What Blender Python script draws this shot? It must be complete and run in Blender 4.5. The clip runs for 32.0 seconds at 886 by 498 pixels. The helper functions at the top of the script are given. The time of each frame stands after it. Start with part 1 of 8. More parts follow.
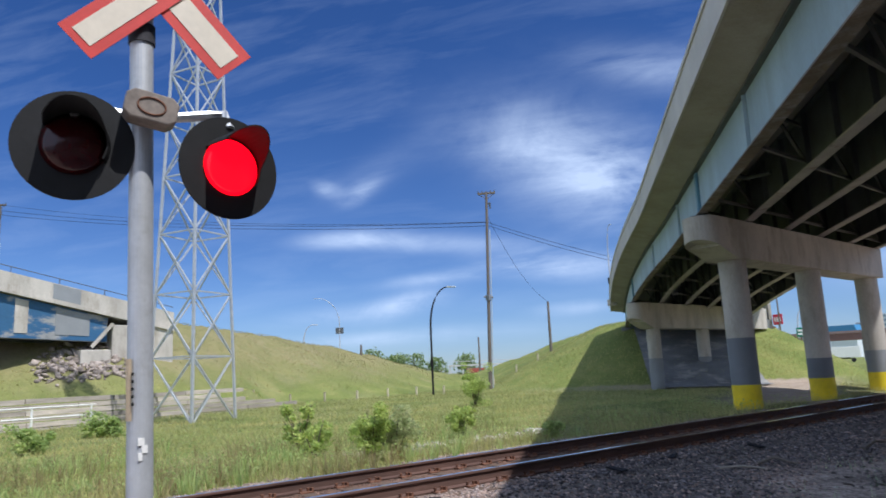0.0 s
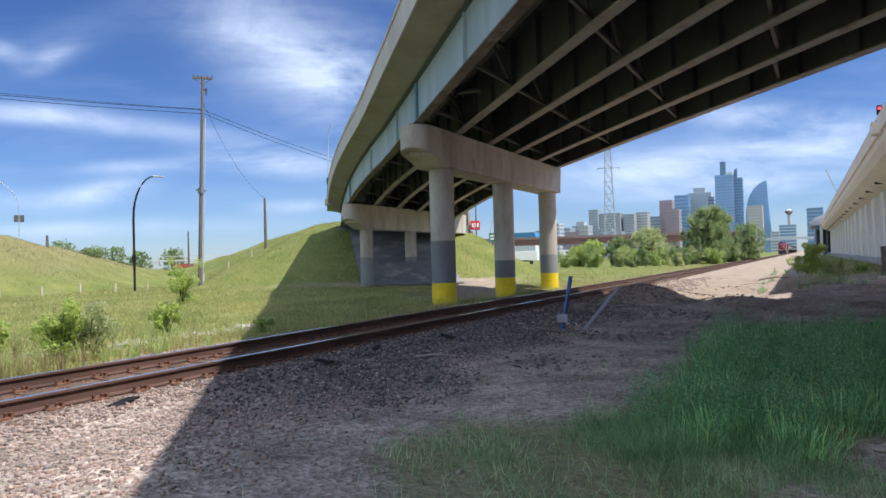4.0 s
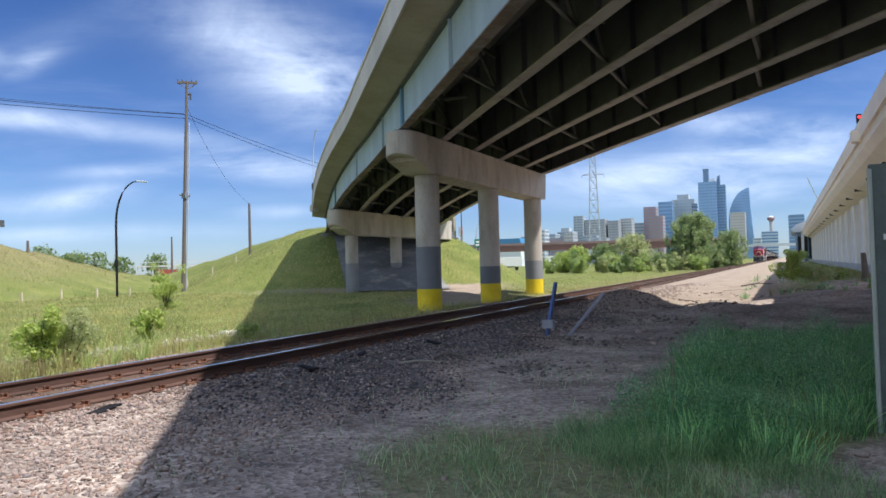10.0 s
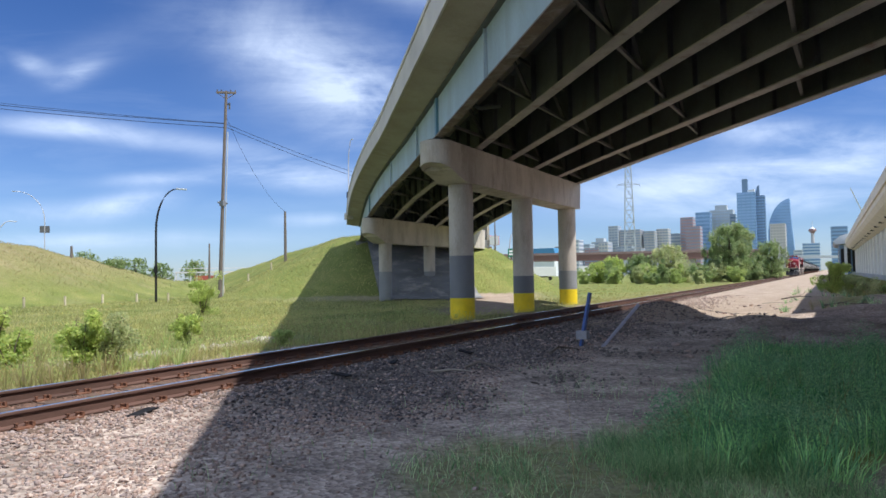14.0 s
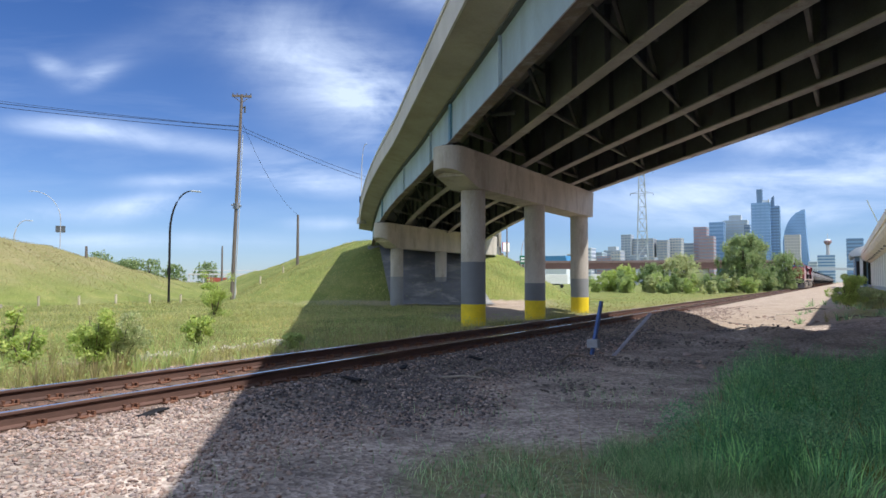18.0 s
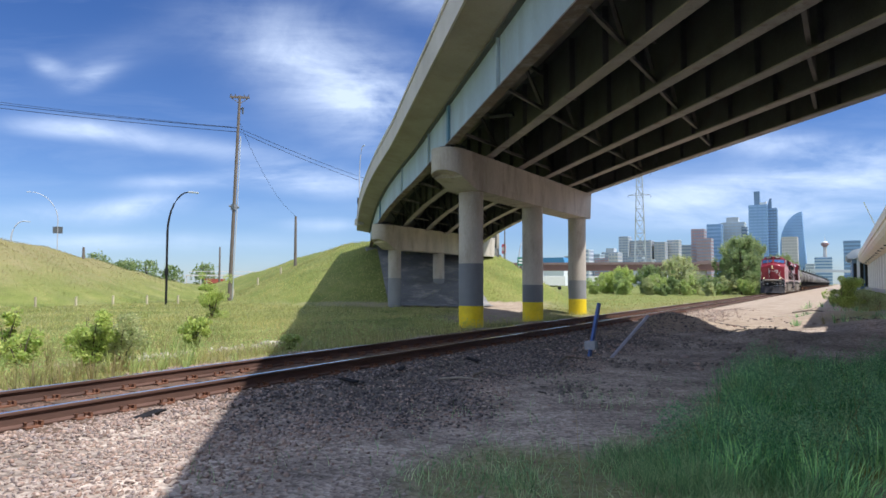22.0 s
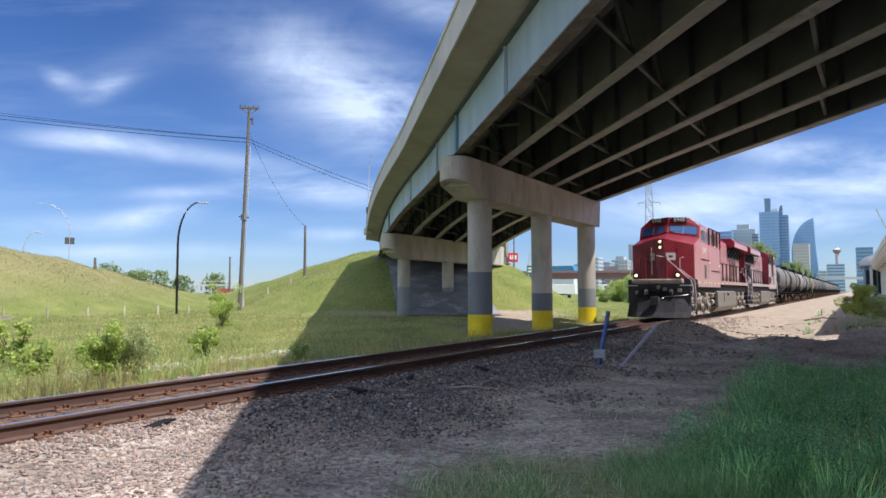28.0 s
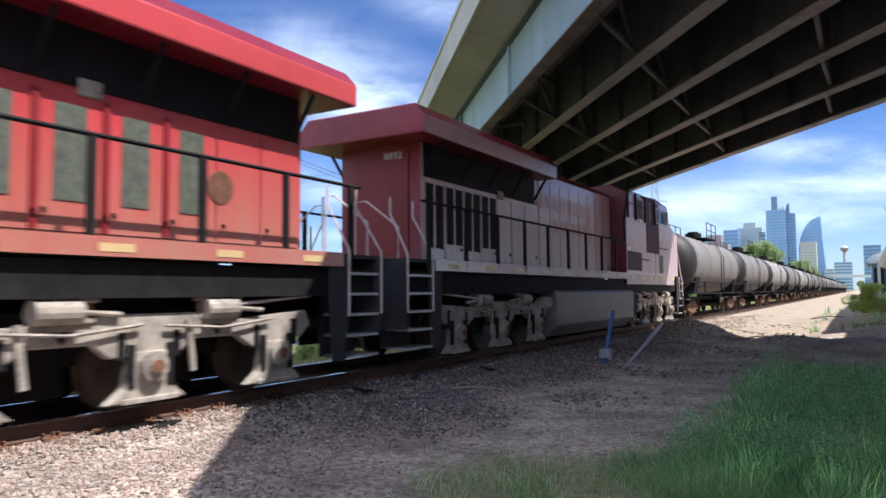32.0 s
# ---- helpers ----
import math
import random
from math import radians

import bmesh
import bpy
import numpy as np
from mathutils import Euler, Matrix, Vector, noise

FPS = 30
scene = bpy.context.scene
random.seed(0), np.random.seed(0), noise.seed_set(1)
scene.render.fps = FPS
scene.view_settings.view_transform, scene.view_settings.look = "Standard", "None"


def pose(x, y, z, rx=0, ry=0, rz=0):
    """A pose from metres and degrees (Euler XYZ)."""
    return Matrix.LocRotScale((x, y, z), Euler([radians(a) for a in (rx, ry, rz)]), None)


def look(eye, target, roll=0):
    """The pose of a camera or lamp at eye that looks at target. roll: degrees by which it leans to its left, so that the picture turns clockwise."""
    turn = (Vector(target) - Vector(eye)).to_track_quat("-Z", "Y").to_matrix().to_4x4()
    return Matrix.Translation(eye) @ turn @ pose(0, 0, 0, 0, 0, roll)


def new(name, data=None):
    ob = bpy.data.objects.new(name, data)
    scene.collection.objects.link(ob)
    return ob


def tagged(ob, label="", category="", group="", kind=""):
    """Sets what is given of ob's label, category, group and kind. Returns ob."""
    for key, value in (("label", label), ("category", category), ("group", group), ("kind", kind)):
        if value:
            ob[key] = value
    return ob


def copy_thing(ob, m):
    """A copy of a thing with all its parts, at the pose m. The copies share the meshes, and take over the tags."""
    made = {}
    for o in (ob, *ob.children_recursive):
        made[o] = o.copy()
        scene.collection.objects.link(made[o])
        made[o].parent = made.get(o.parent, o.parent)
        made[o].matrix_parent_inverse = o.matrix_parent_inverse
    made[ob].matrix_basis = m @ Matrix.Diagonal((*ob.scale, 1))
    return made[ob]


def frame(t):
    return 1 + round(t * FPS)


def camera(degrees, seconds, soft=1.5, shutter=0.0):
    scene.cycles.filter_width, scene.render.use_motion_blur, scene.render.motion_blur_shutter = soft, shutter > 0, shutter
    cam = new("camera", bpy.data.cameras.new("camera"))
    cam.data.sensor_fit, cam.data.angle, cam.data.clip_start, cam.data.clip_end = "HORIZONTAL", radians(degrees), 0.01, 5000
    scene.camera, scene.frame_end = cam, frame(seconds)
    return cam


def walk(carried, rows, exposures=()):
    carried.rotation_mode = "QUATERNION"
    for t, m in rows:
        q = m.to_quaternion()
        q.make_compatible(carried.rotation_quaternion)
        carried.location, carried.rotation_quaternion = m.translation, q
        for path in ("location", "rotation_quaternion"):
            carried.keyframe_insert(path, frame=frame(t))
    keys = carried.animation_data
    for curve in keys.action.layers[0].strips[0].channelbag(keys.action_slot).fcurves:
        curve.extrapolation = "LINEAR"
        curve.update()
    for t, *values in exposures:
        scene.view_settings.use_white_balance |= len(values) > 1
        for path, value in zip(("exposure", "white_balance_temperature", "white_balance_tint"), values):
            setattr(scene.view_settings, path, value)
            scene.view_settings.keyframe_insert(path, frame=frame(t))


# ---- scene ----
# The camera stands beside a level crossing; the track runs along +y, rail heads at z = RAIL.
RAIL = 0.27
TRACK_X = -8.24
EYE = (0.0, 0.0, 1.6)

cam = camera(64.5, 32.0, soft=1.6, shutter=0.2)
PATH = [
    (0, 100.086, 2.591, 50.154),
    (0.5, 97.368, 3.051, 43.792),
    (1, 94.684, 3.054, 37.611),
    (1.5, 92.696, 2.928, 32.932),
    (2, 91.562, 2.621, 30.043),
    (2.5, 91.077, 2.321, 28.460),
    (3, 90.949, 1.931, 27.706),
    (3.5, 90.974, 1.765, 27.402),
    (5.5, 90.890, 1.315, 26.979),
    (6, 90.915, 1.257, 26.814),
    (6.5, 90.993, 1.219, 26.657),
    (7, 91.108, 1.166, 26.510),
    (7.5, 91.228, 1.153, 26.387),
    (8, 91.312, 1.246, 26.277),
    (8.5, 91.366, 1.432, 26.201),
    (9, 91.391, 1.493, 26.134),
    (9.5, 91.406, 1.514, 26.087),
    (10, 91.418, 1.569, 26.080),
    (10.5, 91.452, 1.537, 26.115),
    (11, 91.529, 1.443, 26.288),
    (11.5, 91.613, 1.233, 26.621),
    (12, 91.711, 1.066, 27.096),
    (12.5, 91.804, 0.867, 27.571),
    (13, 91.903, 0.864, 28.027),
    (13.5, 92.016, 0.910, 28.445),
    (14, 92.209, 0.960, 28.777),
    (14.5, 92.438, 1.019, 29.012),
    (16.5, 92.744, 0.518, 29.379),
    (17, 92.661, 0.287, 29.511),
    (17.5, 92.641, 0.142, 29.598),
    (18, 92.689, 0.005, 29.693),
    (18.5, 92.749, -0.039, 29.699),
    (19, 92.765, -0.000, 29.697),
    (19.5, 92.770, -0.010, 29.658),
    (20, 92.704, 0.016, 29.654),
    (20.5, 92.689, -0.020, 29.646),
    (21, 92.699, 0.005, 29.638),
    (21.5, 92.755, -0.027, 29.590),
    (22, 92.816, -0.075, 29.511),
    (22.5, 92.888, -0.136, 29.448),
    (23, 92.969, -0.240, 29.430),
    (23.5, 93.051, -0.270, 29.484),
    (24, 93.120, -0.280, 29.557),
    (24.5, 93.178, -0.258, 29.624),
    (25, 93.226, -0.181, 29.724),
    (25.5, 93.281, -0.089, 29.841),
    (27.5, 93.422, 0.001, 30.248),
    (28, 93.534, 0.167, 30.281),
    (28.5, 93.685, 0.354, 30.338),
    (29, 93.818, 0.512, 30.445),
    (29.5, 93.936, 0.607, 30.565),
    (30, 93.943, 0.566, 30.701),
    (30.5, 93.931, 0.613, 30.807),
    (31, 93.773, 0.506, 30.830),
    (31.5, 93.618, 0.456, 30.817),
    (32, 93.559, 0.471, 30.765),
]


def eye(t):
    """Camera position; shifts 5 cm aside late on to keep the signal out of view."""
    k = min(max((t - 26.5) / 3.5, 0.0), 1.0)
    return (EYE[0] + 0.05 * k * k * (3 - 2 * k), EYE[1], EYE[2])


walk(cam, [(t, pose(*eye(t), a, b, c)) for t, a, b, c in PATH], exposures=[(t, e, k, 11) for t, e, k in ((0.0, 0.53, 5900), (0.6, 0.62, 6000), (1.2, 0.74, 6150), (3.0, 0.80, 6300), (29.8, 0.84, 6300), (31.0, 1.08, 6250), (32.0, 1.20, 6250))])

# ---- light ----
SUN_EL, SUN_AZ = 60.35, 84.9   # degrees; azimuth from +y towards +x
sun_dir = Vector((math.sin(radians(SUN_AZ)) * math.cos(radians(SUN_EL)),
                  math.cos(radians(SUN_AZ)) * math.cos(radians(SUN_EL)), math.sin(radians(SUN_EL))))
sun = new("sun", bpy.data.lights.new("sun", "SUN"))
sun.data.energy, sun.data.angle, sun.data.color = 3.5, radians(0.53), (1.0, 0.95, 0.87)
sun.matrix_basis = look(sun_dir * 50, (0, 0, 0))

# direction frame in which the cloud bands lie
CLOUD_F = Vector((-0.4949, 0.8676, 0.0482))
CLOUD_R = Vector((0.8687, 0.4954, 0.0))
CLOUD_U = CLOUD_R.cross(CLOUD_F)


def make_world():
    w = bpy.data.worlds.new("sky")
    scene.world = w
    w.use_nodes = True
    nt = w.node_tree
    nt.nodes.clear()
    N, L = nt.nodes.new, nt.links.new

    def mth(op, a, b=None, c=None, clamp=False):
        n = N("ShaderNodeMath")
        n.operation, n.use_clamp = op, clamp
        for i, x in enumerate((a, b, c)):
            if x is None:
                continue
            if isinstance(x, (int, float)):
                n.inputs[i].default_value = x
            else:
                L(x, n.inputs[i])
        return n.outputs[0]

    out, bg = N("ShaderNodeOutputWorld"), N("ShaderNodeBackground")
    sky = N("ShaderNodeTexSky")
    sky.sky_type, sky.sun_disc = "NISHITA", False
    sky.sun_elevation, sky.sun_rotation = radians(SUN_EL), radians(SUN_AZ)
    sky.altitude, sky.air_density, sky.dust_density, sky.ozone_density = 1050, 1.0, 0.6, 2.2
    tc = N("ShaderNodeTexCoord")

    def dot(v):
        n = N("ShaderNodeVectorMath")
        n.operation = "DOT_PRODUCT"
        L(tc.outputs["Generated"], n.inputs[0])
        n.inputs[1].default_value = v
        return n.outputs["Value"]

    f = mth("MAXIMUM", dot(CLOUD_F), 0.12)
    u, v = mth("DIVIDE", dot(CLOUD_R), f), mth("DIVIDE", dot(CLOUD_U), f)
    xy = N("ShaderNodeCombineXYZ")
    L(u, xy.inputs[0])
    L(v, xy.inputs[1])

    def streaks(sx, sy, ang, scale, seed, distort):
        mp = N("ShaderNodeMapping")
        L(xy.outputs[0], mp.inputs[0])
        mp.inputs["Location"].default_value = (seed, seed * 0.7, 0)
        mp.inputs["Rotation"].default_value = (0, 0, radians(ang))
        mp.inputs["Scale"].default_value = (sx, sy, 1)
        t = N("ShaderNodeTexNoise")
        L(mp.outputs[0], t.inputs["Vector"])
        t.inputs["Scale"].default_value, t.inputs["Detail"].default_value = scale, 9
        t.inputs["Roughness"].default_value, t.inputs["Distortion"].default_value = 0.6, distort
        return t.outputs["Fac"]

    n1 = streaks(1.0, 2.4, 28, 3.2, 2.3, 0.9)
    n2 = streaks(1.0, 6.0, 3, 3.5, 7.1, 0.4)
    n3 = streaks(1.0, 1.6, 35, 9.0, 4.4, 1.5)
    total = None
    # (u, v, half-length, half-height, tilt, strength, which streaks)
    for cu, cv, ru, rv, tilt, k, kind in CLOUDS:
        du, dv = mth("SUBTRACT", u, cu), mth("SUBTRACT", v, cv)
        c, s = math.cos(radians(tilt)), math.sin(radians(tilt))
        a = mth("DIVIDE", mth("ADD", mth("MULTIPLY", du, c), mth("MULTIPLY", dv, s)), ru)
        b = mth("DIVIDE", mth("SUBTRACT", mth("MULTIPLY", dv, c), mth("MULTIPLY", du, s)), rv)
        g = mth("POWER", 2.718, mth("MULTIPLY", mth("ADD", mth("MULTIPLY", a, a), mth("MULTIPLY", b, b)), -1.0))
        g = mth("MULTIPLY", g, k)
        total = g if total is None else mth("ADD", total, g)
    w1 = mth("MULTIPLY", mth("SUBTRACT", n1, 0.36), 3.2, clamp=True)
    w3 = mth("MULTIPLY", mth("SUBTRACT", n3, 0.30), 2.6, clamp=True)
    w2 = mth("MULTIPLY", mth("SUBTRACT", n2, 0.38), 3.0, clamp=True)
    wisps = mth("ADD", mth("MULTIPLY", mth("ADD", mth("MULTIPLY", w1, 0.6), mth("MULTIPLY", w2, 0.4)), mth("ADD", mth("MULTIPLY", w3, 0.28), 0.72)), 0.08)
    mask = mth("MULTIPLY", mth("MULTIPLY", total, wisps), 1.7, clamp=True)
    haze = mth("MULTIPLY", mth("SUBTRACT", n2, 0.45), 0.4, clamp=True)
    # unseen cloud cover away from the view, added to fill the shade
    cm = N("ShaderNodeMapping")
    L(tc.outputs["Generated"], cm.inputs[0])
    cm.inputs["Scale"].default_value = (1.0, 1.6, 3.0)
    cn = N("ShaderNodeTexNoise")
    L(cm.outputs[0], cn.inputs["Vector"])
    cn.inputs["Scale"].default_value, cn.inputs["Detail"].default_value, cn.inputs["Roughness"].default_value = 2.2, 9, 0.62
    fill_cloud = mth("MULTIPLY", mth("SUBTRACT", cn.outputs["Fac"], 0.12), 3.2, clamp=True)
    behind = mth("MULTIPLY", mth("SUBTRACT", 0.48, dot(CLOUD_F)), 2.0, clamp=True)
    mask = mth("MAXIMUM", mth("MAXIMUM", mask, haze), mth("MULTIPLY", fill_cloud, behind))
    mask = mth("MULTIPLY", mask, 0.8)
    mix = N("ShaderNodeMix")
    mix.data_type = "RGBA"
    L(mask, mix.inputs["Factor"])
    tint = N("ShaderNodeMix")
    tint.data_type, tint.blend_type = "RGBA", "MULTIPLY"
    tint.inputs["Factor"].default_value = 1.0
    L(sky.outputs[0], tint.inputs["A"])
    low = N("ShaderNodeMix")
    low.data_type = "RGBA"
    up = N("ShaderNodeSeparateXYZ")
    L(tc.outputs["Generated"], up.inputs[0])
    L(mth("MULTIPLY", up.outputs[2], 2.6, clamp=True), low.inputs["Factor"])
    low.inputs["A"].default_value, low.inputs["B"].default_value = SKY_LOW, SKY_TINT
    L(low.outputs["Result"], tint.inputs["B"])
    L(tint.outputs["Result"], mix.inputs["A"])
    mix.inputs["B"].default_value = CLOUD_COLOR
    L(mix.outputs["Result"], bg.inputs["Color"])
    bg.inputs["Strength"].default_value = SKY_STRENGTH
    L(bg.outputs[0], out.inputs[0])


SKY_STRENGTH = 0.09
SKY_LOW = (0.54, 0.63, 0.82, 1)
SKY_TINT = (0.28, 0.445, 0.73, 1)
CLOUD_COLOR = (5.8, 6.75, 8.3, 1)
CLOUDS = [
    (-0.14, 0.235, 0.15, 0.075, -32, 0.58, 0), (-0.10, 0.205, 0.085, 0.055, -30, 0.40, 0), (-0.26, 0.29, 0.14, 0.05, -30, 0.14, 0),
    (-0.495, 0.245, 0.035, 0.014, 20, 0.7, 0), (-0.555, 0.258, 0.035, 0.012, -25, 0.4, 0), (-0.47, 0.275, 0.10, 0.03, 20, 0.15, 0), (-0.195, 0.102, 0.085, 0.019, -8, 1.2, 1),
    (-0.33, 0.098, 0.12, 0.010, 2, 0.5, 1), (-0.43, 0.060, 0.06, 0.014, 8, 1.0, 1), (-0.55, 0.05, 0.12, 0.014, 0, 0.45, 1),
    (-0.52, 0.172, 0.09, 0.014, -3, 0.6, 1), (-0.36, 0.148, 0.12, 0.014, -6, 0.45, 1), (-0.16, 0.035, 0.06, 0.010, 0, 0.5, 1),
    (0.40, 0.085, 0.18, 0.028, 4, 1.1, 1), (0.54, 0.145, 0.16, 0.020, -4, 0.9, 1), (0.50, 0.050, 0.18, 0.018, 2, 0.85, 1), (0.58, 0.10, 0.12, 0.022, 0, 1.1, 1),
    (-0.02, 0.36, 0.12, 0.03, -20, 0.5, 0), (-0.50, 0.01, 0.30, 0.012, 0, 0.45, 1), (0.30, 0.40, 0.2, 0.05, 10, 0.4, 0),
]
make_world()


# ---- materials ----
def mat(name, base, rough=0.7, metal=0.0, var=0.25, scale=2.0, bump=0.15, bscale=30.0, alt=None, alt_at=0.55, alt_soft=0.12,
        emit=0.0, stretch=(1, 1, 1), spec=0.5, rnd=0.0, island=0.0, coat=0.0, sheen=0.0, hues=()):
    m = bpy.data.materials.new(name)
    m.use_nodes = True
    nt = m.node_tree
    b = nt.nodes["Principled BSDF"]
    N, L = nt.nodes.new, nt.links.new
    b.inputs["Roughness"].default_value, b.inputs["Metallic"].default_value = rough, metal
    b.inputs["Specular IOR Level"].default_value = spec
    b.inputs["Coat Weight"].default_value, b.inputs["Coat Roughness"].default_value, b.inputs["Coat IOR"].default_value = coat, 0.2, 1.6
    # grey sheen at a slant, standing in for reflected surroundings
    b.inputs["Sheen Weight"].default_value, b.inputs["Sheen Roughness"].default_value = sheen, 0.32
    b.inputs["Sheen Tint"].default_value = (0.95, 0.93, 0.97, 1)
    tc, mp = N("ShaderNodeTexCoord"), N("ShaderNodeMapping")
    L(tc.outputs["Object"], mp.inputs[0])
    mp.inputs["Scale"].default_value = stretch

    def noise_tex(s, d=5, r=0.6):
        t = N("ShaderNodeTexNoise")
        L(mp.outputs[0], t.inputs["Vector"])
        t.inputs["Scale"].default_value, t.inputs["Detail"].default_value, t.inputs["Roughness"].default_value = s, d, r
        return t.outputs["Fac"]

    def ramp(fac, a, ca, bb, cb):
        r = N("ShaderNodeValToRGB")
        L(fac, r.inputs[0])
        r.color_ramp.elements[0].position, r.color_ramp.elements[1].position = a, bb
        r.color_ramp.elements[0].color, r.color_ramp.elements[1].color = (*ca, 1), (*cb, 1)
        return r.outputs[0]

    def mul(a, c, kind="MULTIPLY", fac=1.0):
        x = N("ShaderNodeMix")
        x.data_type, x.blend_type = "RGBA", kind
        if isinstance(fac, float):
            x.inputs["Factor"].default_value = fac
        else:
            L(fac, x.inputs["Factor"])
        for k, q in (("A", a), ("B", c)):
            if isinstance(q, tuple):
                x.inputs[k].default_value = (*q, 1)
            else:
                L(q, x.inputs[k])
        return x.outputs["Result"]

    big, fine = noise_tex(scale), noise_tex(bscale, 3)
    col = ramp(big, 0.3, tuple(max(0, c * (1 - var)) for c in base), 0.7, tuple(c * (1 + var) for c in base))
    if alt is not None:
        f2 = noise_tex(scale * 1.7, 8, 0.7)
        fac = ramp(f2, alt_at - alt_soft, (0, 0, 0), alt_at + alt_soft, (1, 1, 1))
        col = mul(col, tuple(alt), "MIX", fac)
    g = ramp(fine, 0.25, (1 - var * 0.7,) * 3, 0.75, (1 + var * 0.5,) * 3)
    col = mul(col, g)
    if rnd or island:
        k = rnd or island
        if rnd:
            src = N("ShaderNodeObjectInfo").outputs["Random"]
        else:
            src = N("ShaderNodeNewGeometry").outputs["Random Per Island"]
        if hues:
            r = N("ShaderNodeValToRGB")
            L(src, r.inputs[0])
            els = r.color_ramp.elements
            while len(els) < len(hues):
                els.new(len(els) / len(hues) * 0.9)
            for e, (q, h) in zip(els, enumerate(hues)):
                e.position, e.color = q / (len(hues) - 1), (*h, 1)
            col = mul(col, r.outputs[0])
        else:
            col = mul(col, ramp(src, 0.0, (1 - k,) * 3, 1.0, (1 + k,) * 3))
    L(col, b.inputs["Base Color"])
    if bump:
        bn = N("ShaderNodeBump")
        bn.inputs["Strength"].default_value, bn.inputs["Distance"].default_value = bump, 0.02
        L(fine, bn.inputs["Height"])
        L(bn.outputs[0], b.inputs["Normal"])
    if emit:
        b.inputs["Emission Color"].default_value = (*base, 1)
        b.inputs["Emission Strength"].default_value = emit
    return m


def glass_mat(name, tint, rough=0.05):
    m = bpy.data.materials.new(name)
    m.use_nodes = True
    b = m.node_tree.nodes["Principled BSDF"]
    b.inputs["Base Color"].default_value = (*tint, 1)
    b.inputs["Roughness"].default_value, b.inputs["Metallic"].default_value = rough, 0.0
    b.inputs["Specular IOR Level"].default_value = 0.9
    return m


CONC = mat("concrete", (0.48, 0.44, 0.385), 0.85, var=0.18, scale=0.7, bump=0.25, bscale=25, alt=(0.28, 0.24, 0.19), alt_at=0.62, stretch=(1, 1, 0.35))
CONC_L = mat("pale_concrete", (0.50, 0.47, 0.445), 0.85, var=0.12, scale=0.5, bump=0.15, bscale=20)
# darker copy of the concrete: the deck underside's shade put into the colour
CONC_SOFFIT = mat("shaded_soffit_concrete", (0.35, 0.315, 0.29), 0.9, var=0.15, scale=0.4, bump=0.15, bscale=18, alt=(0.27, 0.23, 0.19), alt_at=0.6)
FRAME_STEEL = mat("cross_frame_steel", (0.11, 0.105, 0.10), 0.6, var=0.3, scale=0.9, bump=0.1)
# dark colour carries the shade between the girders under the deck
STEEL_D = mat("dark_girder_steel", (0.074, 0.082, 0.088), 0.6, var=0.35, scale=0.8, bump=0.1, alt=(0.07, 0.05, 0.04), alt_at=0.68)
# paler than the webs: light caught from below put into the colour
FLANGE = mat("lightened_flange_steel", (0.38, 0.355, 0.34), 0.75, var=0.2, scale=0.9, bump=0.1, alt=(0.16, 0.09, 0.05), alt_at=0.66)
FLANGE_D = mat("rusty_flange_steel", (0.17, 0.13, 0.105), 0.8, var=0.3, scale=1.2, bump=0.1, alt=(0.30, 0.30, 0.30), alt_at=0.6)
FASCIA = mat("pale_blue_paint", (0.34, 0.44, 0.49), 0.55, var=0.15, scale=0.5, bump=0.05, alt=(0.27, 0.33, 0.36), alt_at=0.6, stretch=(1, 1, 0.3))
YELLOW = mat("yellow_paint", (0.78, 0.58, 0.01), 0.6, var=0.12, scale=2, bump=0.1, alt=(0.45, 0.34, 0.04), alt_at=0.72)
GREYP = mat("grey_cover_paint", (0.16, 0.17, 0.19), 0.7, var=0.1, scale=1, bump=0.08)
# dark grey base carries the deck's shade; lighter patches vary at random
OVERPAINT = mat("patchy_overpainted_shade_concrete", (0.19, 0.195, 0.205), 0.8, var=0.3, scale=0.35, bump=0.15, alt=(0.34, 0.33, 0.31), alt_at=0.57, alt_soft=0.05, stretch=(1, 1, 2.5))
GREYP_L = mat("light_grey_cover_paint", (0.24, 0.25, 0.26), 0.7, var=0.1, scale=1, bump=0.08)
RAILM = mat("rusty_rail", (0.107, 0.058, 0.045), 0.8, 0.1, var=0.3, scale=3, bump=0.2, stretch=(1, 0.15, 1))
RAILTOP = mat("polished_rail_head", (0.80, 0.79, 0.78), 0.13, 0.97, var=0.12, scale=2, bump=0.02, stretch=(1, 0.1, 1))
TIE = mat("creosoted_tie", (0.10, 0.065, 0.045), 0.95, var=0.4, scale=4, bump=0.6, bscale=14, stretch=(0.3, 3, 3), rnd=0.35)
RUST = mat("rusty_iron", (0.16, 0.07, 0.04), 0.9, var=0.4, scale=6, bump=0.3)
STONE = mat("ballast_stone", (0.325, 0.268, 0.238), 0.95, var=0.2, scale=9, bump=0.3, bscale=60, island=0.38, hues=((0.45, 0.45, 0.5), (1.1, 0.95, 0.85), (0.7, 0.72, 0.8), (1.45, 1.3, 1.2), (0.55, 0.47, 0.45), (1.2, 1.2, 1.25), (0.8, 0.62, 0.55), (1.5, 1.45, 1.4)))
GALV = mat("galvanised_steel", (0.52, 0.53, 0.54), 0.42, 0.75, var=0.12, scale=4, bump=0.03)
ALU = mat("aluminium_paint", (0.50, 0.51, 0.53), 0.45, 0.35, var=0.12, scale=3, bump=0.04, alt=(0.36, 0.35, 0.34), alt_at=0.68)
BLACK = mat("flat_black_paint", (0.012, 0.012, 0.013), 0.6, spec=0.3, var=0.2, scale=4, bump=0.05)
WOODP = mat("weathered_pole_wood", (0.15, 0.125, 0.105), 0.9, var=0.3, scale=3, bump=0.4, bscale=18, stretch=(4, 4, 0.3))
